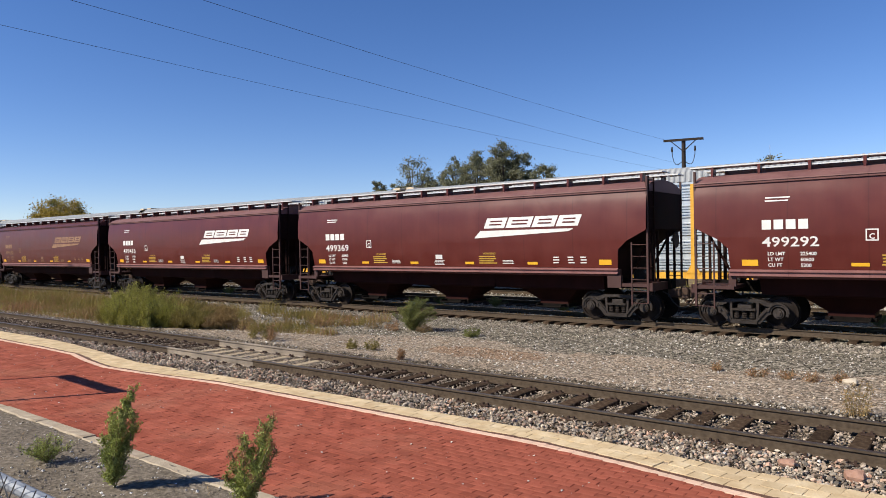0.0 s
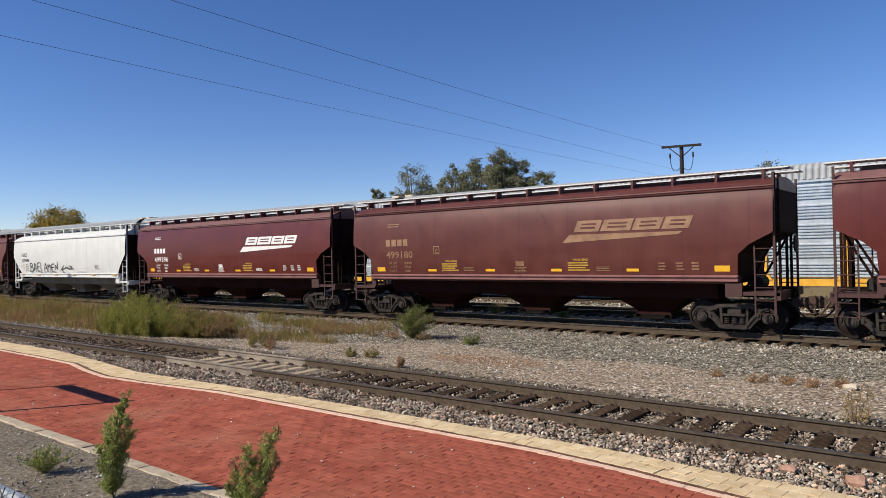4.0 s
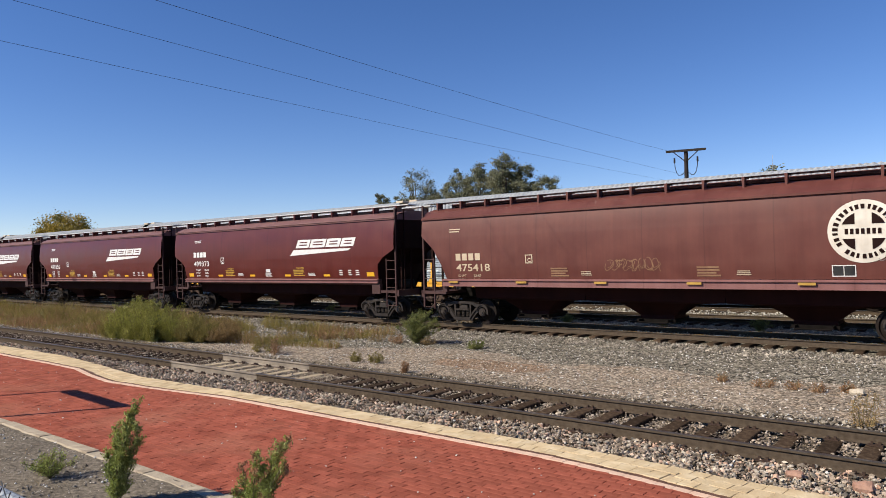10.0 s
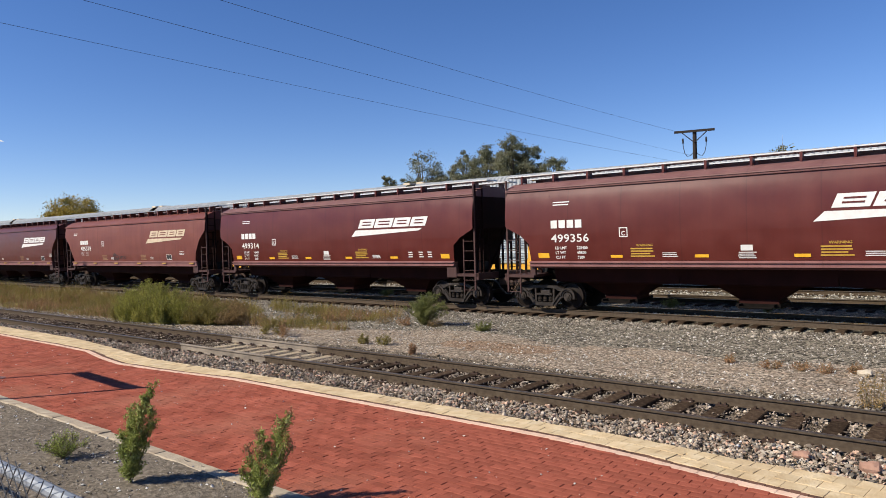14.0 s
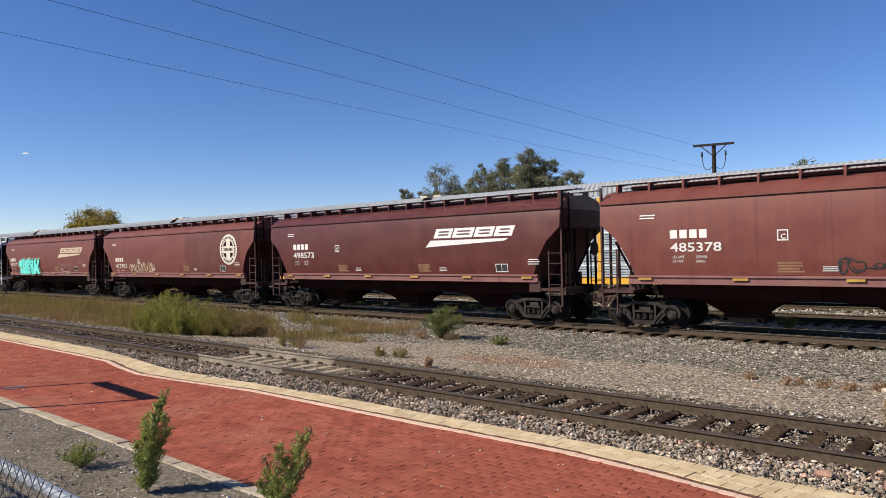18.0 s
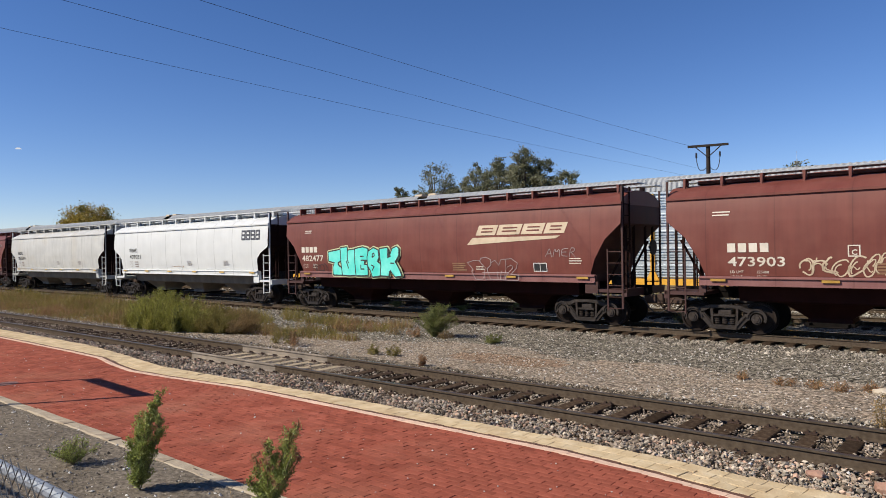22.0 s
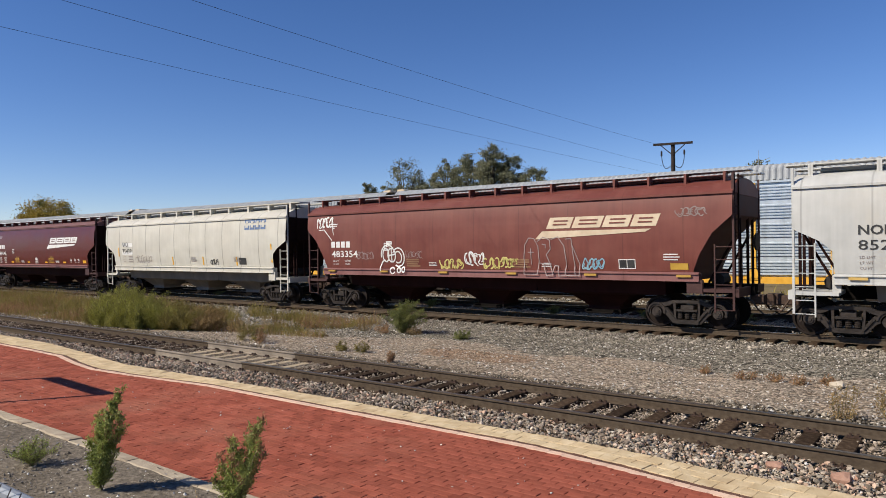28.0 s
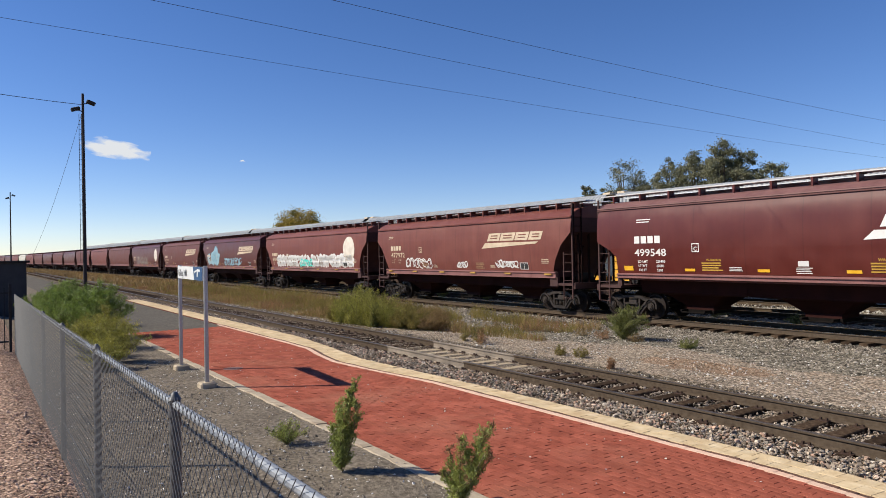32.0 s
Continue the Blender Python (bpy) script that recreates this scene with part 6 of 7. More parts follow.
SWAY.append((shoots("tall_weed", "bushy green weed with browning tips against the kerb", (-5.62, 3.98, -0.02),
                    [(0.36, 0.12, 0.98, 1.0), (0.27, 0.14, 0.90, 0.9), (0.44, 0.04, 0.78, 0.9), (0.14, -0.04, 0.78, 0.9), (-0.02, 0.10, 0.70, 0.8), (0.22, -0.14, 0.64, 0.9), (-0.14, -0.02, 0.58, 0.8), (0.30, 0.20, 0.62, 0.9),
                     (-0.22, 0.10, 0.42, 0.8), (0.06, 0.20, 0.48, 0.9), (0.34, -0.12, 0.48, 0.9), (-0.06, -0.16, 0.42, 0.9)], M_WEED, 0.019, seed=2, side=0.11, group=KERB, per=42, slim=0.24, tips=M_RUSTGRASS), 3.5))
SWAY.append((shoots("small_weed", "low feathery green weed in the grey soil", (-8.85, 3.46, 0.0), fan_plan(3, 13, 0.30, 0.36, 0.02), M_WEED, 0.020, seed=3, side=0.09, group=KERB, per=14), 1.5))
PLATFORM_END = "bushes at the platform's far end"
for i, (x, y, h, w) in enumerate(((-32.5, 2.6, 1.6, 1.3), (-29.0, 3.0, 1.95, 1.4), (-27.0, 2.7, 1.7, 1.1), (-24.6, 3.3, 1.95, 1.2))):
    shoots("bush", "dense feathery green bush beside the fence", (x, y, 0.0), fan_plan(10 + i, 30, w, h, 0.12), M_HEDGE, 0.052, seed=10 + i, side=0.34, category="bush", group=PLATFORM_END, slim=0.13, per=24)
for i, (x, y, h, w) in enumerate(((-18.4, 2.85, 1.15, 0.8), (-17.3, 2.4, 0.7, 0.6), (-19.8, 2.4, 1.15, 0.75), (-21.4, 3.0, 1.3, 0.9))):
    shoots("bush", "yellow-green weed beside the fence", (x, y, 0.0), fan_plan(20 + i, 22, w, h, 0.15), M_BUSH, 0.05, seed=20 + i, side=0.22, category="bush", group=PLATFORM_END, slim=0.10, per=18)


def make_grass():
    n = 90000
    x = -14.5 - 62 * rng.uniform(0, 1, n) ** 1.3
    y = 12.0 + 6.2 * rng.uniform(0, 1, n)
    dens = np.array([noise.noise((a * 0.25, b * 0.6, 3)) for a, b in zip(x, y)])
    lim = np.interp(x, [-70, -30, -24, -14], [-0.6, -0.55, -0.15, 0.25])
    keep = (dens > lim) & (y > np.interp(x, [-30, -22, -14], [12.1, 12.6, 13.5]))
    x, y, d = x[keep], y[keep], dens[keep]
    base = np.stack([x, y + np.array([bend(a) * 0.6 for a in x]), np.full(len(x), -0.21)], -1)
    tall = np.array([noise.noise((p * 0.45, q * 0.5, 12)) for p, q in zip(x, y)])
    back = np.clip((y - 12.2) / 2.5, 0.25, 1.0)
    h = rng.uniform(0.3, 1.0, len(x)) * np.clip(0.48 + 0.75 * tall, 0.16, 1.0) * (0.55 + 0.45 * back) * np.interp(x, [-30, -15], [1, 0.75])
    hue = rng.uniform(0, 1, len(x)) + 0.9 * np.array([noise.noise((p * 0.3, q * 0.7, 20)) for p, q in zip(x, y)]) + 0.35 * (back - 0.6)
    for lo, hi, m, nm in ((0.42, 9, M_OLIVE, "olive grass between the tracks"), (0.20, 0.42, M_DRY, "dry golden grass between the tracks"), (-9, 0.20, M_RUSTGRASS, "rusty brown dead grass between the tracks")):
        sel = (hue >= lo) & (hue < hi)
        me = blades("grass", base[sel], h[sel], np.full(sel.sum(), 0.011), h[sel] * rng.uniform(0.1, 0.8, sel.sum()), m)
        tagged(new("grass", me), nm, "grass", kind="stuff")
    n = 16000
    x = -60 - 240 * rng.uniform(0, 1, n)
    y = rng.uniform(12.6, 18.4, n)
    h = rng.uniform(0.25, 0.6, n)
    base = np.stack([x, y + np.array([bend(a) * 0.8 for a in x]), np.full(n, -0.22)], -1)
    tagged(new("grass", blades("grass", base, h, np.full(n, 0.12), h * 0.4, M_DRY)), "distant dry grass beside the main line", "grass", kind="stuff")
    n = 1500
    x, y = rng.uniform(-70, 20, n), rng.uniform(34.5, 44, n)
    h = rng.uniform(0.2, 0.6, n)
    tagged(new("grass", blades("grass", np.stack([x, y, np.full(n, -0.46)], -1), h, np.full(n, 0.06), h * 0.4, M_OLIVE)), "rough grass behind the far track", "grass", kind="stuff")
    # litter of dry stalks on the soil
    n = 500
    x, y = rng.uniform(-17, -4, n), rng.uniform(1.1, 4.1, n)
    tagged(new("dry_litter", blades("dry_litter", np.stack([x, y, np.full(n, 0.02)], -1), np.full(n, 0.02), np.full(n, 0.006), rng.uniform(0.04, 0.14, n), M_DRY)), "dry stalks lying on the soil", "litter", kind="stuff")


make_grass()


def tree(label, at, height, width, trunk_h, material, seed, nclump=60, per=70, leaf=0.2, category="tree", fill=1.0):
    """Tapered trunk, forking limbs, a crown of leaf clumps with gaps."""
    thing = root("tree", label, category, at=at, group="trees behind the railway")
    r = np.random.default_rng(seed)
    bm = bmesh.new()
    top = Vector((r.uniform(-0.3, 0.3), r.uniform(-0.3, 0.3), trunk_h))
    tube(bm, (0, 0, -0.2), top, 0.022 * height + 0.05, 0.015 * height, n=8, caps=False)
    part("trunk", bm, M_BARK, thing)
    limbs = bmesh.new()
    centres = []
    for i in range(nclump):
        u = r.normal(size=3)
        u /= np.linalg.norm(u)
        rad = r.uniform(0.35, 1.0) ** 0.5
        c = np.array([u[0] * width / 2 * rad, u[1] * width / 2 * rad, trunk_h + (height - trunk_h) * (0.5 + 0.5 * u[2] * rad)])
        c[2] = min(c[2], height * (0.995 - 0.18 * (abs(c[0]) / (width / 2)) ** 1.5) - 0.25)
        centres.append(c)
        if i % 2 == 0:
            mid = Vector(c) * 0.55 + top * 0.45 + Vector((0, 0, 0.3))
            tube(limbs, top if i % 4 else top * 0.8, mid, 0.008 * height, 0.005 * height, n=5, caps=False)
            tube(limbs, mid, Vector(c), 0.005 * height, 0.02, n=4, caps=False)
    part("branchwork", limbs, M_BARK, thing)
    cs = []
    for c in centres:
        s = width * 0.072 * r.uniform(0.6, 1.35)
        cs.append(c + r.normal(0, 1, (int(per * fill), 3)) * s * np.array([1, 1, 0.75]))
    c = np.concatenate(cs)
    part("crown", leaves("crown", c, leaf * r.uniform(0.6, 1.3, len(c)), material), material, thing)
    return thing


for i, (x, top, w, low, nc, fill) in enumerate(((-63.4, 11.4, 2.6, 9.2, 30, 1.0), (-61.4, 11.2, 2.4, 8.6, 26, 0.9), (-59.4, 11.6, 2.8, 8.4, 30, 0.8), (-56.9, 14.1, 4.9, 10.4, 46, 0.55), (-55.6, 11.2, 4.2, 7.8, 44, 1.0),
                                                    (-52.0, 13.7, 3.2, 10.8, 34, 0.6), (-51.6, 11.3, 4.0, 8.0, 44, 1.0), (-48.0, 13.8, 4.4, 8.5, 84, 1.0), (-46.0, 12.9, 3.6, 8.2, 60, 1.0), (-43.6, 14.4, 3.8, 8.6, 84, 1.0), (-41.6, 13.2, 3.4, 8.0, 64, 0.95), (-39.4, 11.9, 3.8, 7.6, 56, 0.95))):
    tree("dark green leafy tree behind the railway", (x + 0.6, 66 + (i % 3), -0.5), top + 0.3, w, low - 3.0, M_LEAF, 100 + i, nc, 230, 0.105, fill=fill)
tree("round tree with yellow-orange autumn leaves", (-107.5, 45, -0.5), 11.1, 7.4, 2.2, M_LEAF_YELLOW, 120, 130, 190, 0.14)
tree("small tree with thinning orange autumn leaves", (-101, 45.5, -0.5), 8.4, 2.8, 3.0, M_LEAF_YELLOW, 123, 36, 120, 0.13)
tree("thin sparse tree behind the rack cars", (-13.4, 60, -0.5), 10.2, 2.6, 5.0, M_LEAF, 121, 20, 25, 0.14)
tree("thin sparse tree behind the rack cars", (-16.5, 60, -0.5), 9.0, 2.4, 5.0, M_LEAF, 122, 18, 25, 0.14)


mast = root("radio_mast", "thin pale radio mast behind the rack cars", "mast", at=(-12.9, 58, -0.5))
part("shaft", tubes(((0, 0, 0), (0, 0, 9.7), 0.05, 0.03), n=8), M_GALV, mast)
part("aerial", tubes(((0, 0, 9.7), (0, 0, 10.3), 0.014), ((-0.2, 0, 9.5), (0.2, 0, 9.5), 0.014), n=6), M_GALV, mast)


# ---- fence ----
def make_fence():
    y = 0.87
    fence = root("chain_link_fence", "galvanised chain-link fence with a round top rail", "fence")
    xs = [-1.0 - 2.8 * i for i in range(8)]
    x_end = xs[-1]

    def top(x):
        return 1.78 + 0.009 * (x + 3.8)

    for x in xs:
        bm = tubes(((x, y, ground_z(y) - 0.1), (x, y, top(x) + 0.02), 0.03), n=12)
        tube(bm, (x, y, top(x) + 0.02), (x, y, top(x) + 0.06), 0.034, 0.012, n=12)
        tube(bm, (x, y, top(x) - 0.07), (x, y, top(x) - 0.03), 0.036, n=12)
        part("post", bm, M_FENCE_POST, fence)
    for a, b in zip(xs, xs[1:]):
        part("top_rail", tubes(((a, y, top(a) - 0.005), (b, y, top(b) - 0.005), 0.021), n=10), M_FENCE_RAIL, fence)
    part("bottom_wire", tubes(((xs[0], y, 0.24), (x_end, y, 0.2), 0.004), n=5), M_WIRE, fence)
    part("middle_wire", tubes(((xs[0], y, 0.62), (x_end, y, 0.55), 0.006), n=5), M_WIRE, fence)
    # woven mesh: slanted wires in both ways with barbed ends
    bm = bmesh.new()
    step = 0.074
    x = xs[0]
    while x > x_end - 1.6:
        lo, hi = 0.2, top(x) + 0.05
        dx = hi - lo
        for s in (-1, 1):
            a = Vector((x, y - 0.027 + 0.003 * s, lo))
            b = Vector((x + s * dx * 0.92, y - 0.027 + 0.003 * s, hi))
            if a.x < x_end or b.x < x_end or b.x > xs[0]:
                if s > 0 and b.x > xs[0]:
                    f = (xs[0] - a.x) / (b.x - a.x)
                    b = a + (b - a) * f
                elif b.x < x_end and a.x > x_end:
                    f = (x_end - a.x) / (b.x - a.x)
                    b = a + (b - a) * f
                elif a.x < x_end < b.x:
                    f = (x_end - a.x) / (b.x - a.x)
                    a = a + (b - a) * f
                elif a.x < x_end and b.x < x_end:
                    continue
            tube(bm, a, b, 0.0020, n=3, caps=False)
        x -= step
    tagged(part("wire_mesh", bm, M_WIRE, fence, "woven steel wire mesh"), kind="stuff")


make_fence()


def make_picket():
    f = root("picket_fence", "black steel picket fence behind the gravel", "fence")
    x = -20.8
    for y in np.arange(-3.4, 0.75, 0.13):
        part("picket", boxes((x - 0.01, y - 0.01, 0.28, x + 0.01, y + 0.01, 1.86)), M_DARK, f)
    for z in (0.45, 1.7):
        part("rail", boxes((x - 0.018, -3.5, z, x + 0.018, 0.72, z + 0.04)), M_DARK, f)
    for y in (-3.5, -1.4, 0.76):
        part("post", boxes((x - 0.03, y - 0.03, 0.2, x + 0.03, y + 0.03, 1.95)), M_DARK, f)


make_picket()
shed = root("shed", "dark grey windowless shed behind the fence", "shed", at=(-36, 0, 0))
part("wall", boxes((-3, -5.5, 0.0, 0, 1.95, 2.44)), M_WALL_DARK, shed)
part("roof", boxes((-3.15, -5.65, 2.44, 0.12, 2.08, 2.54), bevel=0.02), M_DARK, shed)


# ---- station sign ----
def make_sign():
    s = root("station_sign", "station name sign on two grey steel posts", "sign")
    a, b = Vector((-16.2, 3.86, 0)), Vector((-13.62, 3.72, 0))
    for p in (a, b):
        part("post", boxes((p.x - 0.035, p.y - 0.035, 0.0, p.x + 0.035, p.y + 0.035, 2.38), bevel=0.006), M_GALV, s)
        part("footing", boxes((p.x - 0.15, p.y - 0.15, -0.1, p.x + 0.15, p.y + 0.15, 0.12), bevel=0.03), M_CONCRETE, s, "concrete post footing")
    d = (b - a)
    ang = math.degrees(math.atan2(d.y, d.x))
    w = d.length - 0.08
    at = pose(a.x + 0.04, a.y - 0.045, 2.09, 0, 0, ang)
    panel = part("panel", boxes((0, -0.012, 0, w, 0.012, 0.27)), M_SIGNWHITE, s, "white sign panel", at=at)
    me = bpy.data.meshes.new("blue_end")
    me.from_pydata([(w - 0.72, -0.016, 0.0), (w, -0.016, 0.0), (w, -0.016, 0.27), (w - 0.85, -0.016, 0.27)], [], [(0, 1, 2, 3)])
    me.materials.append(M_SIGNBLUE)
    part("blue_end", me, M_SIGNBLUE, panel, "dark blue end of the panel")
    me = bpy.data.meshes.new("white_mark")
    pts = [(0.0, 0.20), (0.30, 0.27), (0.52, 0.26), (0.52, 0.18), (0.34, 0.21), (0.30, 0.05), (0.22, 0.05), (0.24, 0.21), (0.0, 0.15)]
    me.from_pydata([(w - 0.68 + x, -0.020, 0.73 * z + 0.03) for x, z in pts], [], [tuple(range(len(pts)))])
    me.materials.append(M_SIGNWHITE)
    part("white_mark", me, M_SIGNWHITE, panel, "plain white mark")
    vs, fs = text_mesh("Gallup, NM", 0.21, 0.95, 0.003)
    me = bpy.data.meshes.new("name_lettering")
    me.from_pydata([(0.10 + x, -0.018, 0.06 + z) for x, z in vs], [], fs)
    me.materials.append(M_NAVY)
    part("name_lettering", me, M_NAVY, panel, "dark place name lettering")


make_sign()


# ---- poles and wires ----
def light_pole(label, x, y, height, near):
    p = root("light_pole", label, "light pole", at=(x, y, -0.2), group="railway yard light poles")
    part("shaft", tubes(((0, 0, 0), (0, 0, height + 0.3), 0.135, 0.085), n=12), M_POLE_DARK, p)
    for s, dz in ((-1, 0.9), (1, 0.35)):
        head = part("floodlight", boxes((-0.30, -0.17, -0.13, 0.30, 0.17, 0.13), bevel=0.05), M_DARK, p, at=pose(0.2, 0.50 * s, height - dz, 0, 18 * s, 90))
        part("arm", tubes(((0, 0, height - dz - 0.1), (0.2, 0.5 * s, height - dz), 0.04), n=6), M_POLE_DARK, p)
    if near:
        for yy in (-0.27, -0.12):
            part("ladder_rail", boxes((0.08, yy - 0.015, 2.5, 0.11, yy + 0.015, height - 1.2)), M_POLE_DARK, p)
        bm = bmesh.new()
        first = None
        for i in range(28):
            first = part("rung", first.data if first else boxes((0.085, -0.30, -0.012, 0.105, -0.12, 0.012)), M_POLE_DARK, p, at=(0, 0, 2.7 + 0.36 * i))
    return p


light_pole("tall dark yard light pole with two floodlights and a ladder", -55.2, 6.6, 14.4, True)
light_pole("distant tall yard light pole", -150, 5.7, 15.2, False)


def cable(name, label, pts, r, group="overhead wires"):
    bm = bmesh.new()
    sweep(bm, pts, r)
    me = bpy.data.meshes.new(name)
    bm.to_mesh(me)
    bm.free()
    me.materials.append(M_CABLE)
    return tagged(new(name, me), label, "wire", group=group)


def sagging(a, b, sag, n=14):
    a, b = Vector(a), Vector(b)
    return [a.lerp(b, i / n) - Vector((0, 0, 4 * sag * (i / n) * (1 - i / n))) for i in range(n + 1)]


for a, b, s in (((-19.8, -12, 8.75), (-21.0, 72, 8.6), 0.35), ((-16.3, -12, 8.75), (-18.6, 72, 8.55), 0.35), ((-14.0, -12, 8.75), (-15.62, 42.78, 8.86), 0.3)):
    cable("overhead_wire", "thin black overhead wire crossing the tracks", sagging(a, b, s), 0.0058)
cable("overhead_wire", "black wire hung from the light pole", sagging((-55.2, 6.5, 13.7), (-30, -25, 13.0), 1.0), 0.02)
cable("guy_wire", "thin guy wire of the light pole", sagging((-55.2, 6.5, 13.0), (-104, 4.4, 0.0), 2.0), 0.012)


def utility_pole():
    p = root("utility_pole", "wooden utility pole with a crossarm behind the rack cars", "utility pole", at=pose(-14.55, 43, -0.5, 0, 0, 14))
    part("shaft", tubes(((0, 0, 0), (0, 0, 9.3), 0.17, 0.12), n=12), M_POLE, p)
    part("crossarm", boxes((-1.18, -0.2, 9.2, 1.18, -0.08, 9.34)), M_POLE, p)
    for s in (-1, 1):
        part("brace", tubes(((0, -0.14, 8.55), (s * 0.72, -0.14, 9.2), 0.03), n=6), M_POLE, p)
        pts = [(s * 0.12, -0.1, 7.9)] + [(s * (0.12 + 0.58 * math.sin(u * 1.5)), -0.1, 7.9 + 0.9 * u - 0.55 * math.sin(u * math.pi)) for u in (0.2, 0.4, 0.6, 0.8, 1.0)]
        bm = bmesh.new()
        sweep(bm, pts, 0.022)
        part("jumper_loop", bm, M_CABLE, p)
        part("insulator", tubes(((s * 0.68, -0.14, 8.55), (s * 0.68, -0.14, 8.85), 0.06, 0.05), n=8), M_DARK, p)


utility_pole()
frame_pole = root("utility_pole", "wide two-legged wooden pole frame carrying the wires", "utility pole", at=(-16.9, -12, 0.2))
for x in (-2.1, 2.1):
    part("shaft", tubes(((x, 0, 0), (x, 0, 8.9), 0.16, 0.12), n=12), M_POLE, frame_pole)
part("crossarm", boxes((-3.1, -0.09, 8.36, 3.1, 0.09, 8.54)), M_POLE, frame_pole)
rear_pole = root("utility_pole", "wooden pole with a crossarm far behind the rack cars", "utility pole", at=(-19.8, 72.05, -0.5))
part("shaft", tubes(((0, 0, 0), (0, 0, 9.1), 0.16, 0.12), n=12), M_POLE, rear_pole)
part("crossarm", boxes((-1.4, -0.07, 8.92, 1.4, 0.07, 9.08)), M_POLE, rear_pole)


# ---- clouds ----
def cloud(label, at, length, height, tilt, seed):
    """A soft patch of the far sky that faces the place."""
    me = bpy.data.meshes.new("cloud")
    n = 12
    vs = [(2 * i / n - 1, 0.25 * (2 * i / n - 1) ** 2, 2 * j / n - 1) for j in range(n + 1) for i in range(n + 1)]
    me.from_pydata(vs, [], [(j * (n + 1) + i, j * (n + 1) + i + 1, (j + 1) * (n + 1) + i + 1, (j + 1) * (n + 1) + i) for j in range(n) for i in range(n)])
    me.materials.append(M_CLOUD)
    ob = tagged(new("cloud", me), label, "cloud", kind="structure")
    ob.matrix_basis = pose(*at, 0, tilt, math.degrees(math.atan2(-at[0], at[1]))) @ Matrix.Diagonal((length / 2, 40, height / 2, 1))
    return ob


cloud("small white cloud low in the sky", (-1481, 234, 221), 130, 42, 9, 2)
cloud("tiny white wisp of cloud", (-1300, 750, 582), 44, 22, 30, 3)
cloud("tiny white wisp of cloud", (-1425, 469, 205), 12, 4, 0, 4)


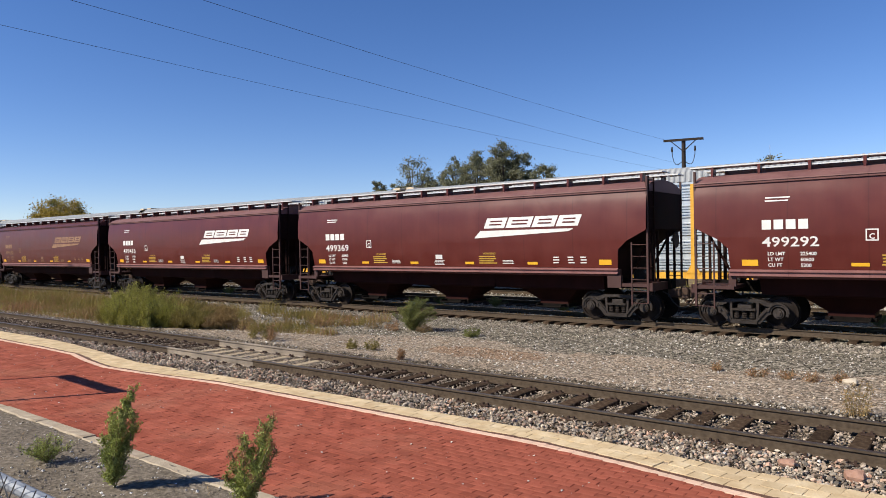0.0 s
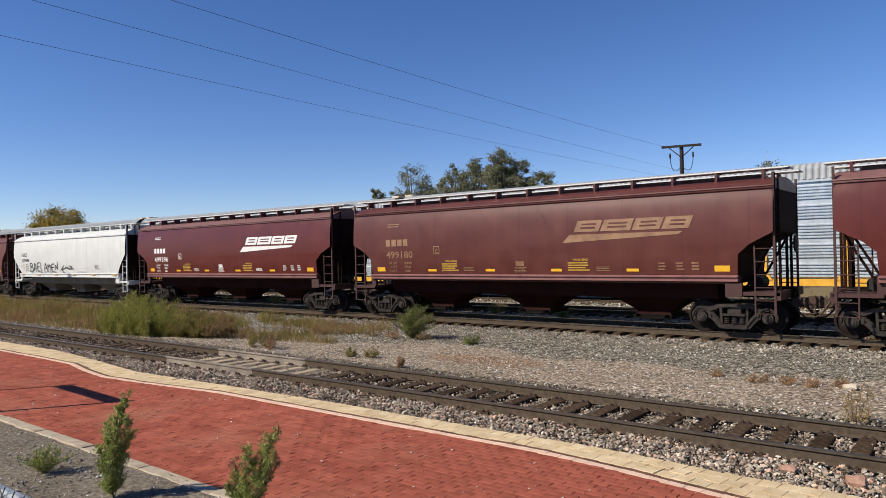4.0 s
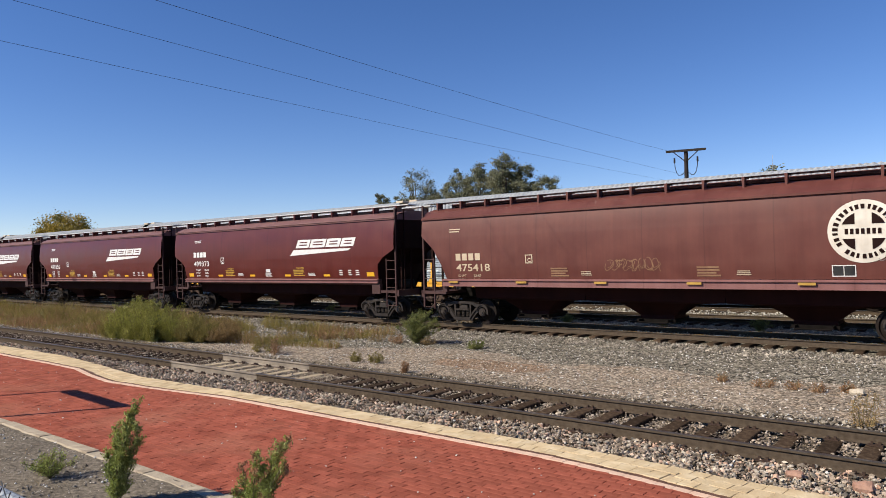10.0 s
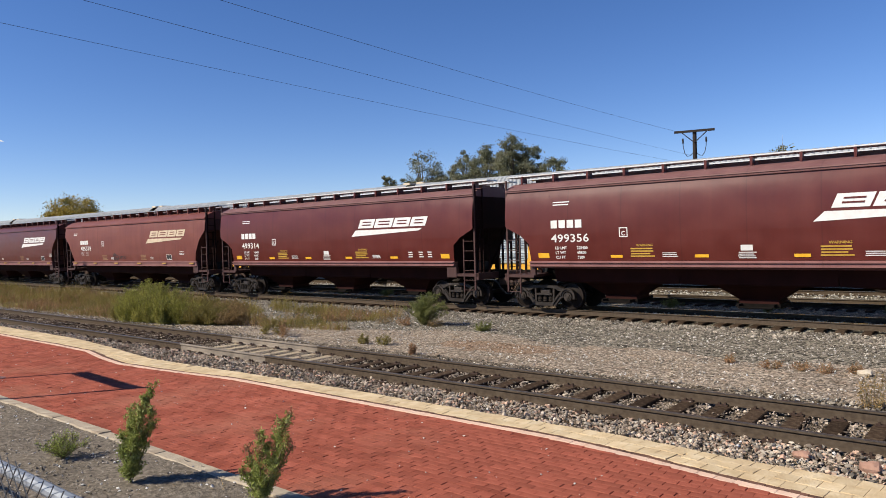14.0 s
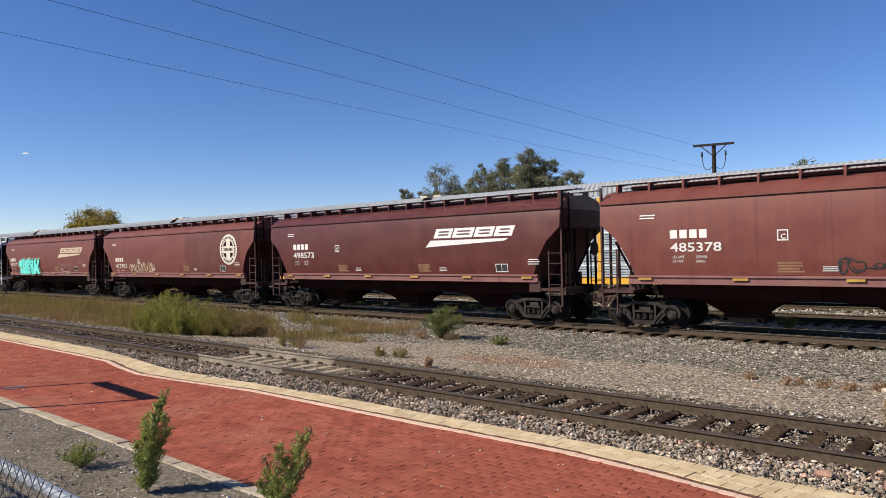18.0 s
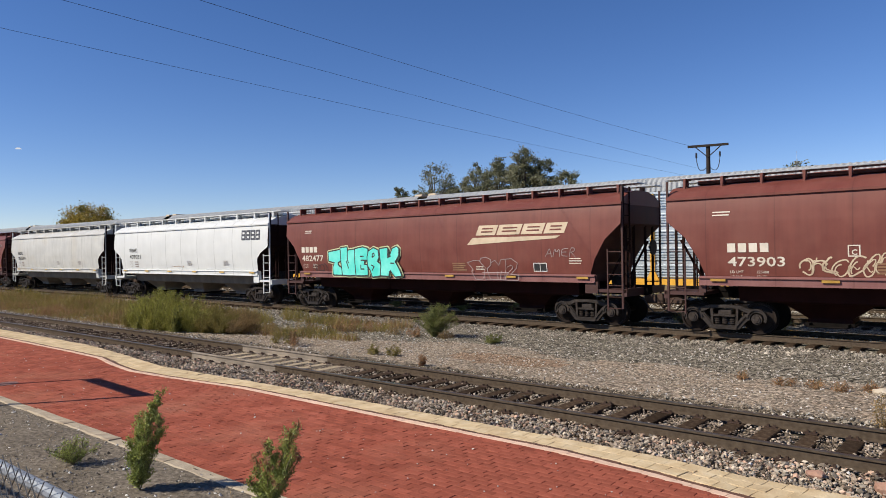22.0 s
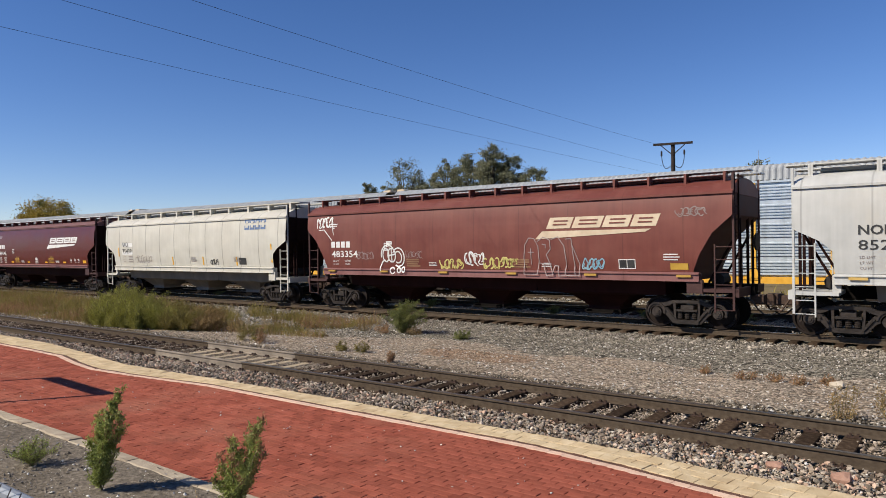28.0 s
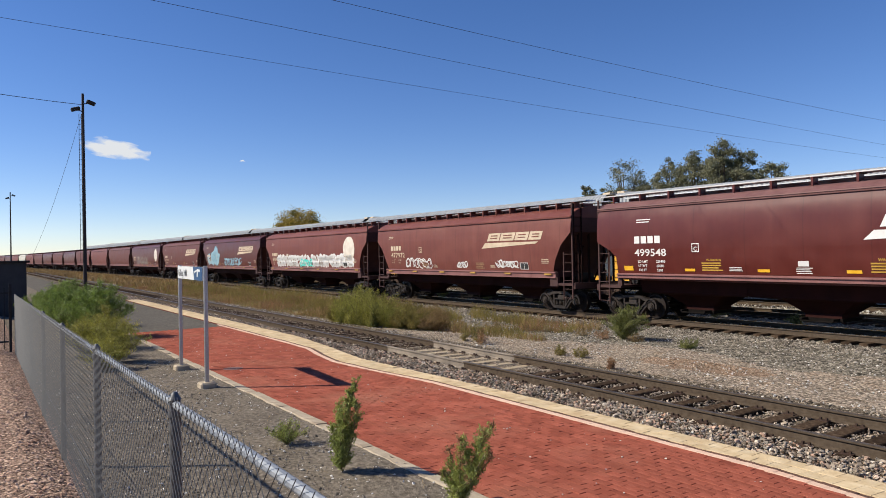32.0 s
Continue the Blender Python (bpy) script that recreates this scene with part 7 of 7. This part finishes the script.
# Train, first car first: style, length over couplers, colour, label, lettering
def make_train():
    new_label = "maroon covered hopper car with white slanted company mark and yellow reflectors"
    spec = [
        ("new", 17.46, P_MAROON, new_label, "499292"), ("new", 17.46, P_MAROON, new_label, "499369"), ("new", 17.46, P_MAROON, new_label, "499416"),
        ("new", 17.46, P_FADED, "faded maroon covered hopper car with worn gold company mark", "499180"), ("new", 17.46, P_MAROON, new_label, "499396"),
        ("white", 17.48, P_PALE, "white covered hopper car with black sprayed tag", "520946"), ("old", 19.01, P_BROWN, "brown covered hopper car with round cream mark", "475418"),
        ("new", 17.46, P_MAROON, new_label, "499373"), ("new", 17.46, P_MAROON, new_label, "499356"), ("new", 17.46, P_MAROON, new_label, "499314"),
        ("old", 18.41, P_RED, "weathered red-brown covered hopper car with cream company mark", "485378"), ("old", 17.72, P_FADED, "dark brown covered hopper car with white company mark", "498573"),
        ("old", 18.56, P_RED, "patched brown covered hopper car with round mark and sprayed tags", "473903"), ("old", 18.43, P_RED, "red-brown covered hopper car with large turquoise graffiti", "482477"),
        ("smooth", 17.69, P_WHITE, "clean white covered hopper car with dark company mark", "409031"), ("smooth", 17.95, P_GREYWHITE, "stained grey-white covered hopper car", "852380"),
        ("old", 19.02, P_RED, "red-brown covered hopper car covered in sprayed tags", "483354"), ("smooth", 17.55, P_CREAM, "cream covered hopper car with blue company mark and upright orange reflectors", "75439"),
        ("new", 17.46, P_MAROON, new_label, "499548"), ("old", 17.48, P_RED, "red-brown covered hopper car with cream company mark and tags", "477972"),
        ("old", 18.77, P_RED, "red-brown covered hopper car with round mark and white graffiti", ""), ("old", 18.20, P_FADED, "brown covered hopper car with pale blue graffiti", ""),
        ("old", 17.80, P_BROWN, "brown covered hopper car with gold company mark", ""), ("old", 18.60, P_FADED, "brown covered hopper car with round mark and grey graffiti", ""),
        ("old", 18.60, P_BROWN, "brown covered hopper car with round mark", ""),
    ]
    tints = [P_RED, P_BROWN, P_FADED, P_BROWN, P_FADED, P_BROWN, P_RED, P_CREAM, P_RED, P_FADED, P_BROWN, P_FADED, P_BROWN, P_RED]
    for i, c in enumerate(tints):
        spec.append(("old", 18.1, c, "distant brown covered hopper car of the grain train" if c is not P_CREAM else "distant cream covered hopper car of the grain train", ""))
    place = -8.04 + 17.3
    for i, (style, pitch, colour, label, number) in enumerate(spec):
        near = i < 20
        car = hopper(style, pitch, colour, label, near, insets={6: (1.5, 1.5), 11: (1.25, 1.45), 12: (1.48, 1.48), 13: (1.25, 1.52), 14: (1.15, 1.46), 16: (1.40, 1.45), 17: (1.30, 1.35), 20: (1.4, 1.4)}.get(i, (1.20, 1.20)))
        if style == "new":
            gold = i == 3
            dress_new(car, pitch, number, M_GOLD if gold else M_WHITE, M_GOLD if gold else M_WHITE, colour)
        elif style in LIGHT:
            if i == 14:
                dress_white(car, style, pitch, number, "WRWK", big=colour, spot=(5.92, 3.21), at=2.04)
            elif i == 17:
                decal("number_patch", poly_shape(bar(0, 0, 1.12, 0.66)), -6.22, 2.30, M_WHITE, car, "white patch behind the number", lift=0.006)
                dress_white(car, style, pitch, number, "GACX", big=colour, bigmark=M_BLUE, spot=(5.09, 3.44), at=1.90, zn=2.37, wide=0.98)
            elif i == 5:
                dress_white(car, style, pitch, number, "SOXX", at=1.40, zn=2.45, wide=1.24)
            else:
                dress_white(car, style, pitch, number, "NOKL", at=1.50)
        elif i < 24:
            dress_old(car, pitch, number or "473900", M_CREAMY if i != 11 else M_WHITE, colour, mark=M_WHITE if i in (10, 11, 16) else M_DISC if i in (12, 13) else M_CREAMY,
                      circle={6: 5.78, 12: 6.30, 20: 6.3, 23: 6.3, 24: 6.3}.get(i, 0.0), logo_x={10: 2.35, 11: 2.07, 13: 2.35, 19: 2.15}.get(i, 2.5), at={6: 1.63, 10: 2.31, 11: 1.79, 12: 1.76, 13: 1.13, 16: 1.48, 19: 1.60}.get(i, 1.45), panel={6: 5.05, 10: 4.50, 13: 5.20, 16: 5.4, 19: 4.84}.get(i, 5.4), zn={6: 1.97, 10: 2.39, 11: 2.39, 12: 1.97, 19: 2.34}.get(i, 2.14))
        lb = kit(style, pitch)["lb"]
        if i == 5:
            hand_tag("BAELAMEN", -5.3, 1.76, 4.5, 0.60, 0.062, M_BLACKMARK, car, "black sprayed letters", 5)
            sprayed("sprayed_tag", [[(-0.66, 1.84), (-0.62, 1.85)], [(-0.05, 2.16), (-0.45, 1.92), (0.0, 1.72)], [(-0.4, 1.92), (0.1, 1.98), (0.28, 2.10), (0.34, 1.96), (0.50, 2.04), (0.62, 1.94), (0.92, 1.95)],
                                    [(0.95, 2.14), (1.14, 2.10), (1.0, 1.94), (1.2, 1.97)], [(1.26, 1.95), (1.28, 1.96)], [(-6.05, 1.86), (-6.0, 1.88)], [(-5.75, 1.84), (-5.70, 1.86)]], 0.06, M_BLACKMARK, car, "black sprayed arrow and strokes")
            for x in (-3.14, 1.72):
                decal("notice_lettering", fitted("DO NOT HAMMER ON CAR", 1.32, 0.07), x, 1.715, M_BLACKMARK, car)
        if i == 14:
            decal("notice_lettering", fitted("DO NOT HAMMER ON CAR", 1.32, 0.07), -1.1, 1.83, M_RUSTGRASS, car, "faded red notice lettering")
        if i == 6:
            decal("scratched_tag", scribble(8, 1.7, 0.42, 8, 0.02), -1.2, 1.95, M_GOLD, car)
            decal("scratched_tag", scribble(9, 1.2, 0.36, 5, 0.02), 6.1, 2.15, M_GREYSPRAY, car)
        if i in (6, 16):
            decal("yellow_plate", poly_shape(bar(0, 0, 0.52, 0.19)), 7.0, 1.76, M_STENCIL, car, "dull yellow plate", lift=0.014)
        if i == 10:
            decal("sprayed_tag", scribble(42, 0.55, 0.42, 2, 0.05), -1.75, 1.76, M_BLACKMARK, car, "worn black tag")
            decal("sprayed_tag", scribble(43, 0.9, 0.16, 5, 0.02), -1.1, 1.86, M_BLACKMARK, car, "worn black tag")
        if i == 12:
            side_patch(car, 1.99, lb - 1.2, P_BROWN, "darker repainted panels")
            decal("sprayed_tag", scribble(12, 1.05, 0.5, 4, 0.04), -4.90, 1.72, M_CREAMY, car)
            decal("sprayed_tag", scribble(13, 2.0, 0.6, 7, 0.04), -3.75, 1.72, M_CREAMY, car)
        if i == 13:
            bubble_letters(-5.52, 1.56, 0.0218, car)
            outline = ([[(2.18, 2.08), (2.45, 1.80), (2.38, 1.78), (2.60, 1.47)], [(2.18, 2.08), (2.50, 2.16), (2.76, 2.14), (2.86, 1.98)], [(2.76, 2.14), (2.82, 2.24), (3.06, 2.28), (3.26, 2.18), (3.24, 1.98), (3.06, 1.86)],
                                    [(2.72, 2.16), (2.98, 1.90), (3.00, 1.60), (2.90, 1.47), (2.60, 1.47)], [(3.06, 1.86), (3.28, 1.47), (3.02, 1.47), (3.0, 1.60)], [(3.26, 2.08), (3.44, 2.16), (3.60, 1.98), (3.70, 2.18), (3.90, 2.20), (3.90, 1.47), (3.30, 1.47)],
                                    [(3.56, 1.75), (3.60, 1.50)], [(3.72, 1.78), (3.70, 1.50)], [(3.92, 2.20), (4.16, 2.22), (4.40, 2.06), (4.34, 1.88), (4.14, 1.66), (4.50, 1.64), (4.46, 1.46), (3.92, 1.46), (3.94, 1.60), (4.20, 1.90), (4.14, 2.00), (4.02, 1.94), (3.96, 1.92)],
                                    [(2.9, 1.72), (4.06, 1.72)]])
            sprayed("sprayed_tag", [[(x + 0.15, z) for x, z in path] for path in outline], 0.024, M_PALESPRAY, car, "thin pale outlined tag")
            decal("sprayed_tag", scribble(41, 1.0, 0.42, 4, 0.022), -6.62, 1.62, M_BLACKMARK, car, "thin black tag")
            hand_tag("AMER", 5.70, 2.28, 1.2, 0.30, 0.022, M_PALESPRAY, car, "thin faint tag", 3, 0.2)
        if i == 16:
            for seed, x, z, w, h, n, st, m in ((17, -1.75, 1.70, 1.0, 0.36, 5, 0.045, M_YELSPRAY), (18, -0.60, 1.84, 0.80, 0.48, 4, 0.045, M_WHITE), (19, 0.20, 1.70, 0.62, 0.42, 3, 0.05, M_YELSPRAY), (36, 0.86, 1.78, 0.64, 0.34, 4, 0.05, M_YELSPRAY),
                                               (21, 4.0, 1.74, 0.7, 0.36, 4, 0.04, M_SPRAYBLUE), (28, -8.35, 3.35, 0.95, 0.46, 5, 0.05, M_WHITE), (29, 7.0, 3.3, 0.8, 0.3, 4, 0.025, M_GREYSPRAY), (37, -6.0, 2.05, 0.9, 0.3, 5, 0.018, M_PALESPRAY), (38, -3.4, 2.1, 0.8, 0.28, 5, 0.018, M_PALESPRAY)):
                decal("sprayed_tag", scribble(seed, w, h, n, st), x + 0.2, z, m, car)
            slid = lambda paths: [[(a + 0.2, b) for a, b in path] for path in paths]
            loop = lambda cx, cz, rx, rz, a0=0, a1=360: [(cx + rx * math.cos(radians(a)), cz + rz * math.sin(radians(a))) for a in np.linspace(a0, a1, 15)]
            sprayed("sprayed_tag", slid([loop(-4.42, 2.22, 0.16, 0.26), loop(-4.12, 2.22, 0.20, 0.27), loop(-3.78, 2.14, 0.30, 0.36, -120, 150), loop(-3.80, 2.14, 0.19, 0.22, -120, 150), loop(-4.30, 2.22, 0.36, 0.40, 40, 190), [(-4.3, 2.2), (-3.95, 2.25)], [(-4.12, 2.45), (-4.12, 1.98)],
                                    [(-4.35, 2.66), (-4.1, 2.66), (-4.1, 2.74), (-4.35, 2.74), (-4.35, 2.66)], loop(-4.45, 1.72, 0.26, 0.30, 90, 200), loop(-4.05, 1.62, 0.12, 0.12, 30, 330), loop(-3.72, 1.64, 0.08, 0.10), loop(-3.5, 1.66, 0.07, 0.1)]), 0.05, M_WHITE, car, "white looping sprayed tag")
            sprayed("sprayed_tag", slid([[(1.86, 1.56), (1.84, 2.1), (1.90, 2.55), (2.05, 2.78), (2.25, 2.76), (2.40, 2.5), (2.42, 2.0), (2.36, 1.56), (1.86, 1.56)], [(2.02, 2.3), (2.22, 2.3)], [(2.12, 2.42), (2.12, 1.9)],
                                    [(2.38, 2.66), (2.60, 2.80), (2.84, 2.70), (2.86, 2.4), (2.70, 2.22), (2.96, 1.56), (2.72, 1.52), (2.58, 1.92), (2.44, 1.94)], [(2.56, 2.56), (2.68, 2.56), (2.68, 2.44)],
                                    [(2.90, 2.72), (3.14, 2.80), (3.36, 2.50), (3.42, 2.0), (3.40, 1.54), (3.16, 1.52), (3.14, 1.84), (3.0, 1.86), (2.94, 1.54)], [(3.42, 2.72), (3.62, 2.74), (3.68, 2.2), (3.76, 1.54), (3.44, 1.54)], [(3.66, 2.5), (3.9, 1.9), (3.9, 1.54), (3.76, 1.54)]]), 0.030, M_PALESPRAY, car, "pale outlined bubble tag")
            sprayed("sprayed_tag", slid([[(-8.2, 3.28), (-7.9, 3.30), (-7.45, 2.86)], [(-7.40, 3.42), (-7.34, 3.1)]]), 0.035, M_WHITE, car)
        if i == 17:
            # upright orange side reflectors, drawn as plain bars
            for x, z, h in ((-7.03, 2.2, 0.5), (-1.52, 1.75, 0.42), (1.22, 1.75, 0.42), (3.97, 1.75, 0.42), (6.59, 1.9, 0.85)):
                decal("rust_streak", poly_shape(bar(0, 0, 0.09, h)), x + 0.40, z, M_REFLECT, car)
            decal("sprayed_tag", scribble(30, 0.6, 0.3, 4, 0.03), 2.30, 1.75, M_BLACKMARK, car)
            decal("sprayed_tag", scribble(31, 1.7, 0.4, 6, 0.02), -4.8, 1.85, M_GREYSPRAY, car)
            decal("data_panel", poly_shape(bar(0, 0, 0.55, 0.32)), 4.60, 1.8, M_BLACKMARK, car)
        if i == 19:
            decal("sprayed_tag", scribble(22, 2.6, 0.58, 6, 0.06), -4.84, 1.72, M_WHITE, car)
            decal("sprayed_tag", scribble(32, 0.8, 0.3, 4, 0.06), 0.1, 1.82, M_WHITE, car)
            decal("sprayed_tag", scribble(23, 1.5, 0.34, 6, 0.06), 3.16, 1.84, M_WHITE, car)
        if i == 20:
            decal("sprayed_tag", scribble(24, 6.2, 0.85, 16, 0.25), -6.2, 1.72, M_WHITE, car, "white graffiti letters")
            decal("sprayed_tag", scribble(33, 6.4, 0.8, 17, 0.28), 0.4, 1.72, M_WHITE, car, "white graffiti letters")
            decal("sprayed_tag", scribble(34, 2.0, 0.5, 5, 0.1), -1.6, 1.78, M_CYAN, car, "green graffiti letters", lift=0.02)
        if i == 21:
            decal("sprayed_tag", scribble(25, 3.2, 1.2, 3, 0.45), -6.4, 1.8, M_SPRAYBLUE, car, "pale blue graffiti figure")
            decal("sprayed_tag", scribble(35, 0.9, 1.5, 2, 0.35), -4.6, 2.0, M_SPRAYBLUE, car, "pale blue graffiti figure")
            decal("sprayed_tag", scribble(26, 4.8, 0.7, 9, 0.10), -1.4, 1.75, M_SPRAYBLUE, car)
        if i == 23:
            decal("sprayed_tag", scribble(27, 6.5, 1.0, 12, 0.15), -5.0, 1.75, M_GREYSPRAY, car)
        CARS.append((car, place - pitch / 2))
        place -= pitch


make_train()


def car_pose(x):
    slope = (bend(x + 6) - bend(x - 6)) / 12
    return pose(x, MAIN_Y + bend(x), 0, 0, 0, math.degrees(math.atan(slope)))


# the train surges and eases a little as it rolls: metres gained or lost at each second
SURGE = {0: 0.15, 1: 0.47, 2: 0.07, 3: 0.35, 4: 0.33, 5: 0.05, 6: -0.11, 7: -0.13, 8: 0.21, 9: -0.12, 10: 0.04, 11: 0.01, 12: -0.11, 13: 0.25, 14: -0.06, 15: -0.08, 16: -0.05,
         17: 0.15, 18: 0.09, 19: 0.17, 20: 0.43, 21: 0.06, 22: 0.0, 23: -0.14, 24: -0.25, 25: -0.23, 26: -0.15, 27: -0.02, 28: 0.07, 29: -0.03, 30: -0.05, 31: -0.12, 32: 0.21}


def run(t):
    return 9.669 * t + 0.00322 * (t - 16) ** 2 + float(np.interp(t, list(SURGE), list(SURGE.values())))


# ---- parked rack cars on the far track ----
def make_rack(x0, detailed):
    length = 27.2
    car = root("rack_car", "parked silver corrugated rack car with yellow posts and sills", "freight car", at=pose(x0, RACK_Y + bend_rack(x0), 0, 0, 0, math.degrees(math.atan(0.042))), group="parked rack cars")
    y0 = -1.5
    half = length / 2 - 0.55
    # corrugated side panels between posts
    n = 9
    bay = 2 * half / n
    bm = bmesh.new()
    rows = []
    zs = [(1.12, 0.06)]
    z, k = 1.16, 0
    while z < 4.90:
        if k % 6 == 5:
            zs += [(z + 0.02, 0.055), (z + 0.15, 0.055)]
            z += 0.17
        else:
            zs += [(z, 0.055), (z + 0.022, 0.0), (z + 0.070, 0.0), (z + 0.092, 0.055)]
            z += 0.122
        k += 1
    zs.append((4.96, 0.055))
    for z, dy in zs:
        rows.append([bm.verts.new((x, y0 + dy, z)) for x in (-bay / 2, bay / 2)])
    for a, b in zip(rows, rows[1:]):
        bm.faces.new((a[0], a[1], b[1], b[0]))
    me = bpy.data.meshes.new("side_panel")
    bm.to_mesh(me)
    bm.free()
    for s in (-1, 1):
        for i in range(n):
            part("side_panel", me, M_PANEL, car, at=pose(-half + bay * (i + 0.5), 0, 0, 0, 0, 0 if s < 0 else 180))
    bm = bmesh.new()
    prism(bm, [(-0.30, 1.05), (0.30, 1.05), (0.10, 1.45), (0.09, 4.98), (-0.09, 4.98), (-0.10, 1.45)], y0 - 0.05, y0 + 0.08)
    post = None
    for s in (-1, 1):
        for x in [-half] + [-half + bay * (i + 0.5) + 0.2 for i in range(n)] + [half]:
            p = part("post", post.data if post else bm, M_YELLOW, car, at=pose(x, 0, 0, 0, 0, 0 if s < 0 else 180))
            post = post or p
    part("sill", boxes((-half - 0.3, -1.52, 0.82, half + 0.3, -1.40, 1.10), (-half - 0.3, 1.40, 0.82, half + 0.3, 1.52, 1.10)), M_YELLOW, car, "yellow steel side sill")
    part("deck", boxes((-half - 0.4, -1.4, 0.86, half + 0.4, 1.4, 1.06)), M_DARK, car)
    part("top_rail", boxes((-half, -1.53, 4.97, half, -1.40, 5.06), (-half, 1.40, 4.97, half, 1.53, 5.06)), M_PANEL, car)
    # fluted roof
    bm = bmesh.new()
    xs = np.arange(-half - 0.2, half + 0.2, 0.06)
    pr = [(-1.50, 5.06), (-1.44, 5.48), (-1.12, 5.73), (0, 5.82), (1.12, 5.73), (1.44, 5.48), (1.50, 5.06)]
    rr = [[bm.verts.new((x, y * (1.03 if (i // 2) % 2 else 1.0), z + (0.03 if (i // 2) % 2 else 0))) for y, z in pr] for i, x in enumerate(xs)]
    for a, b in zip(rr, rr[1:]):
        for i in range(len(pr) - 1):
            bm.faces.new((a[i], b[i], b[i + 1], a[i + 1]))
    part("roof", bm, M_ROOFSHEET, car, "fluted galvanised roof")
    for turn in (0, 180):
        at = pose(0, 0, 0, 0, 0, turn)
        part("end_door", boxes((half + 0.02, -1.46, 1.06, half + 0.08, 1.46, 5.2)), M_PANEL, car, at=at)
        part("roof_cap", boxes((half - 0.25, -1.0, 5.74, half + 0.3, 1.0, 5.87), bevel=0.02), M_CREAMY, car, "beige end cap of the roof", at=at)
        part("coupler", boxes((half + 0.2, -0.13, 0.72, half + 0.62, 0.13, 1.0), bevel=0.03), M_SPIKE, car, at=at)
    for x in (-half + 2.6, half - 2.6):
        add_truck(car, x, detailed)
    WHEELSETS[-4:] = []
    return car


for i, xr in enumerate((14.1, -13.05, -40.2, -67.35, -94.5, -121.65, -148.8, -175.95)):
    make_rack(xr, i in (1, 2))


# ---- motions ----
def motions():
    times = range(33)
    for car, x in CARS:
        walk(car, [(t, car_pose(x + run(t))) for t in times])
    # every wheelset rolls alike: one set of keys serves them all
    turn = math.degrees(1 / 0.457)
    count = 560
    rolling = [(32 * i / count, pose(0, 0, 0, 0, turn * run(32 * i / count), 0)) for i in range(count + 1)]
    walk(WHEELSETS[0], rolling)
    keys = WHEELSETS[0].animation_data
    for w in WHEELSETS[1:]:
        w.rotation_mode = "QUATERNION"
        w.animation_data_create()
        w.animation_data.action, w.animation_data.action_slot = keys.action, keys.action_slot
    # plants nod in the wind
    for k, (weed, amount) in enumerate(SWAY):
        at = weed.matrix_basis.translation.copy()
        walk(weed, [(t * 0.5, pose(*at, amount * 0.4 * math.sin(t * 1.7 + k), amount * (math.sin(t * 1.13 + 2 * k) + 0.5 * math.sin(t * 2.3)), 0)) for t in range(65)])


motions()
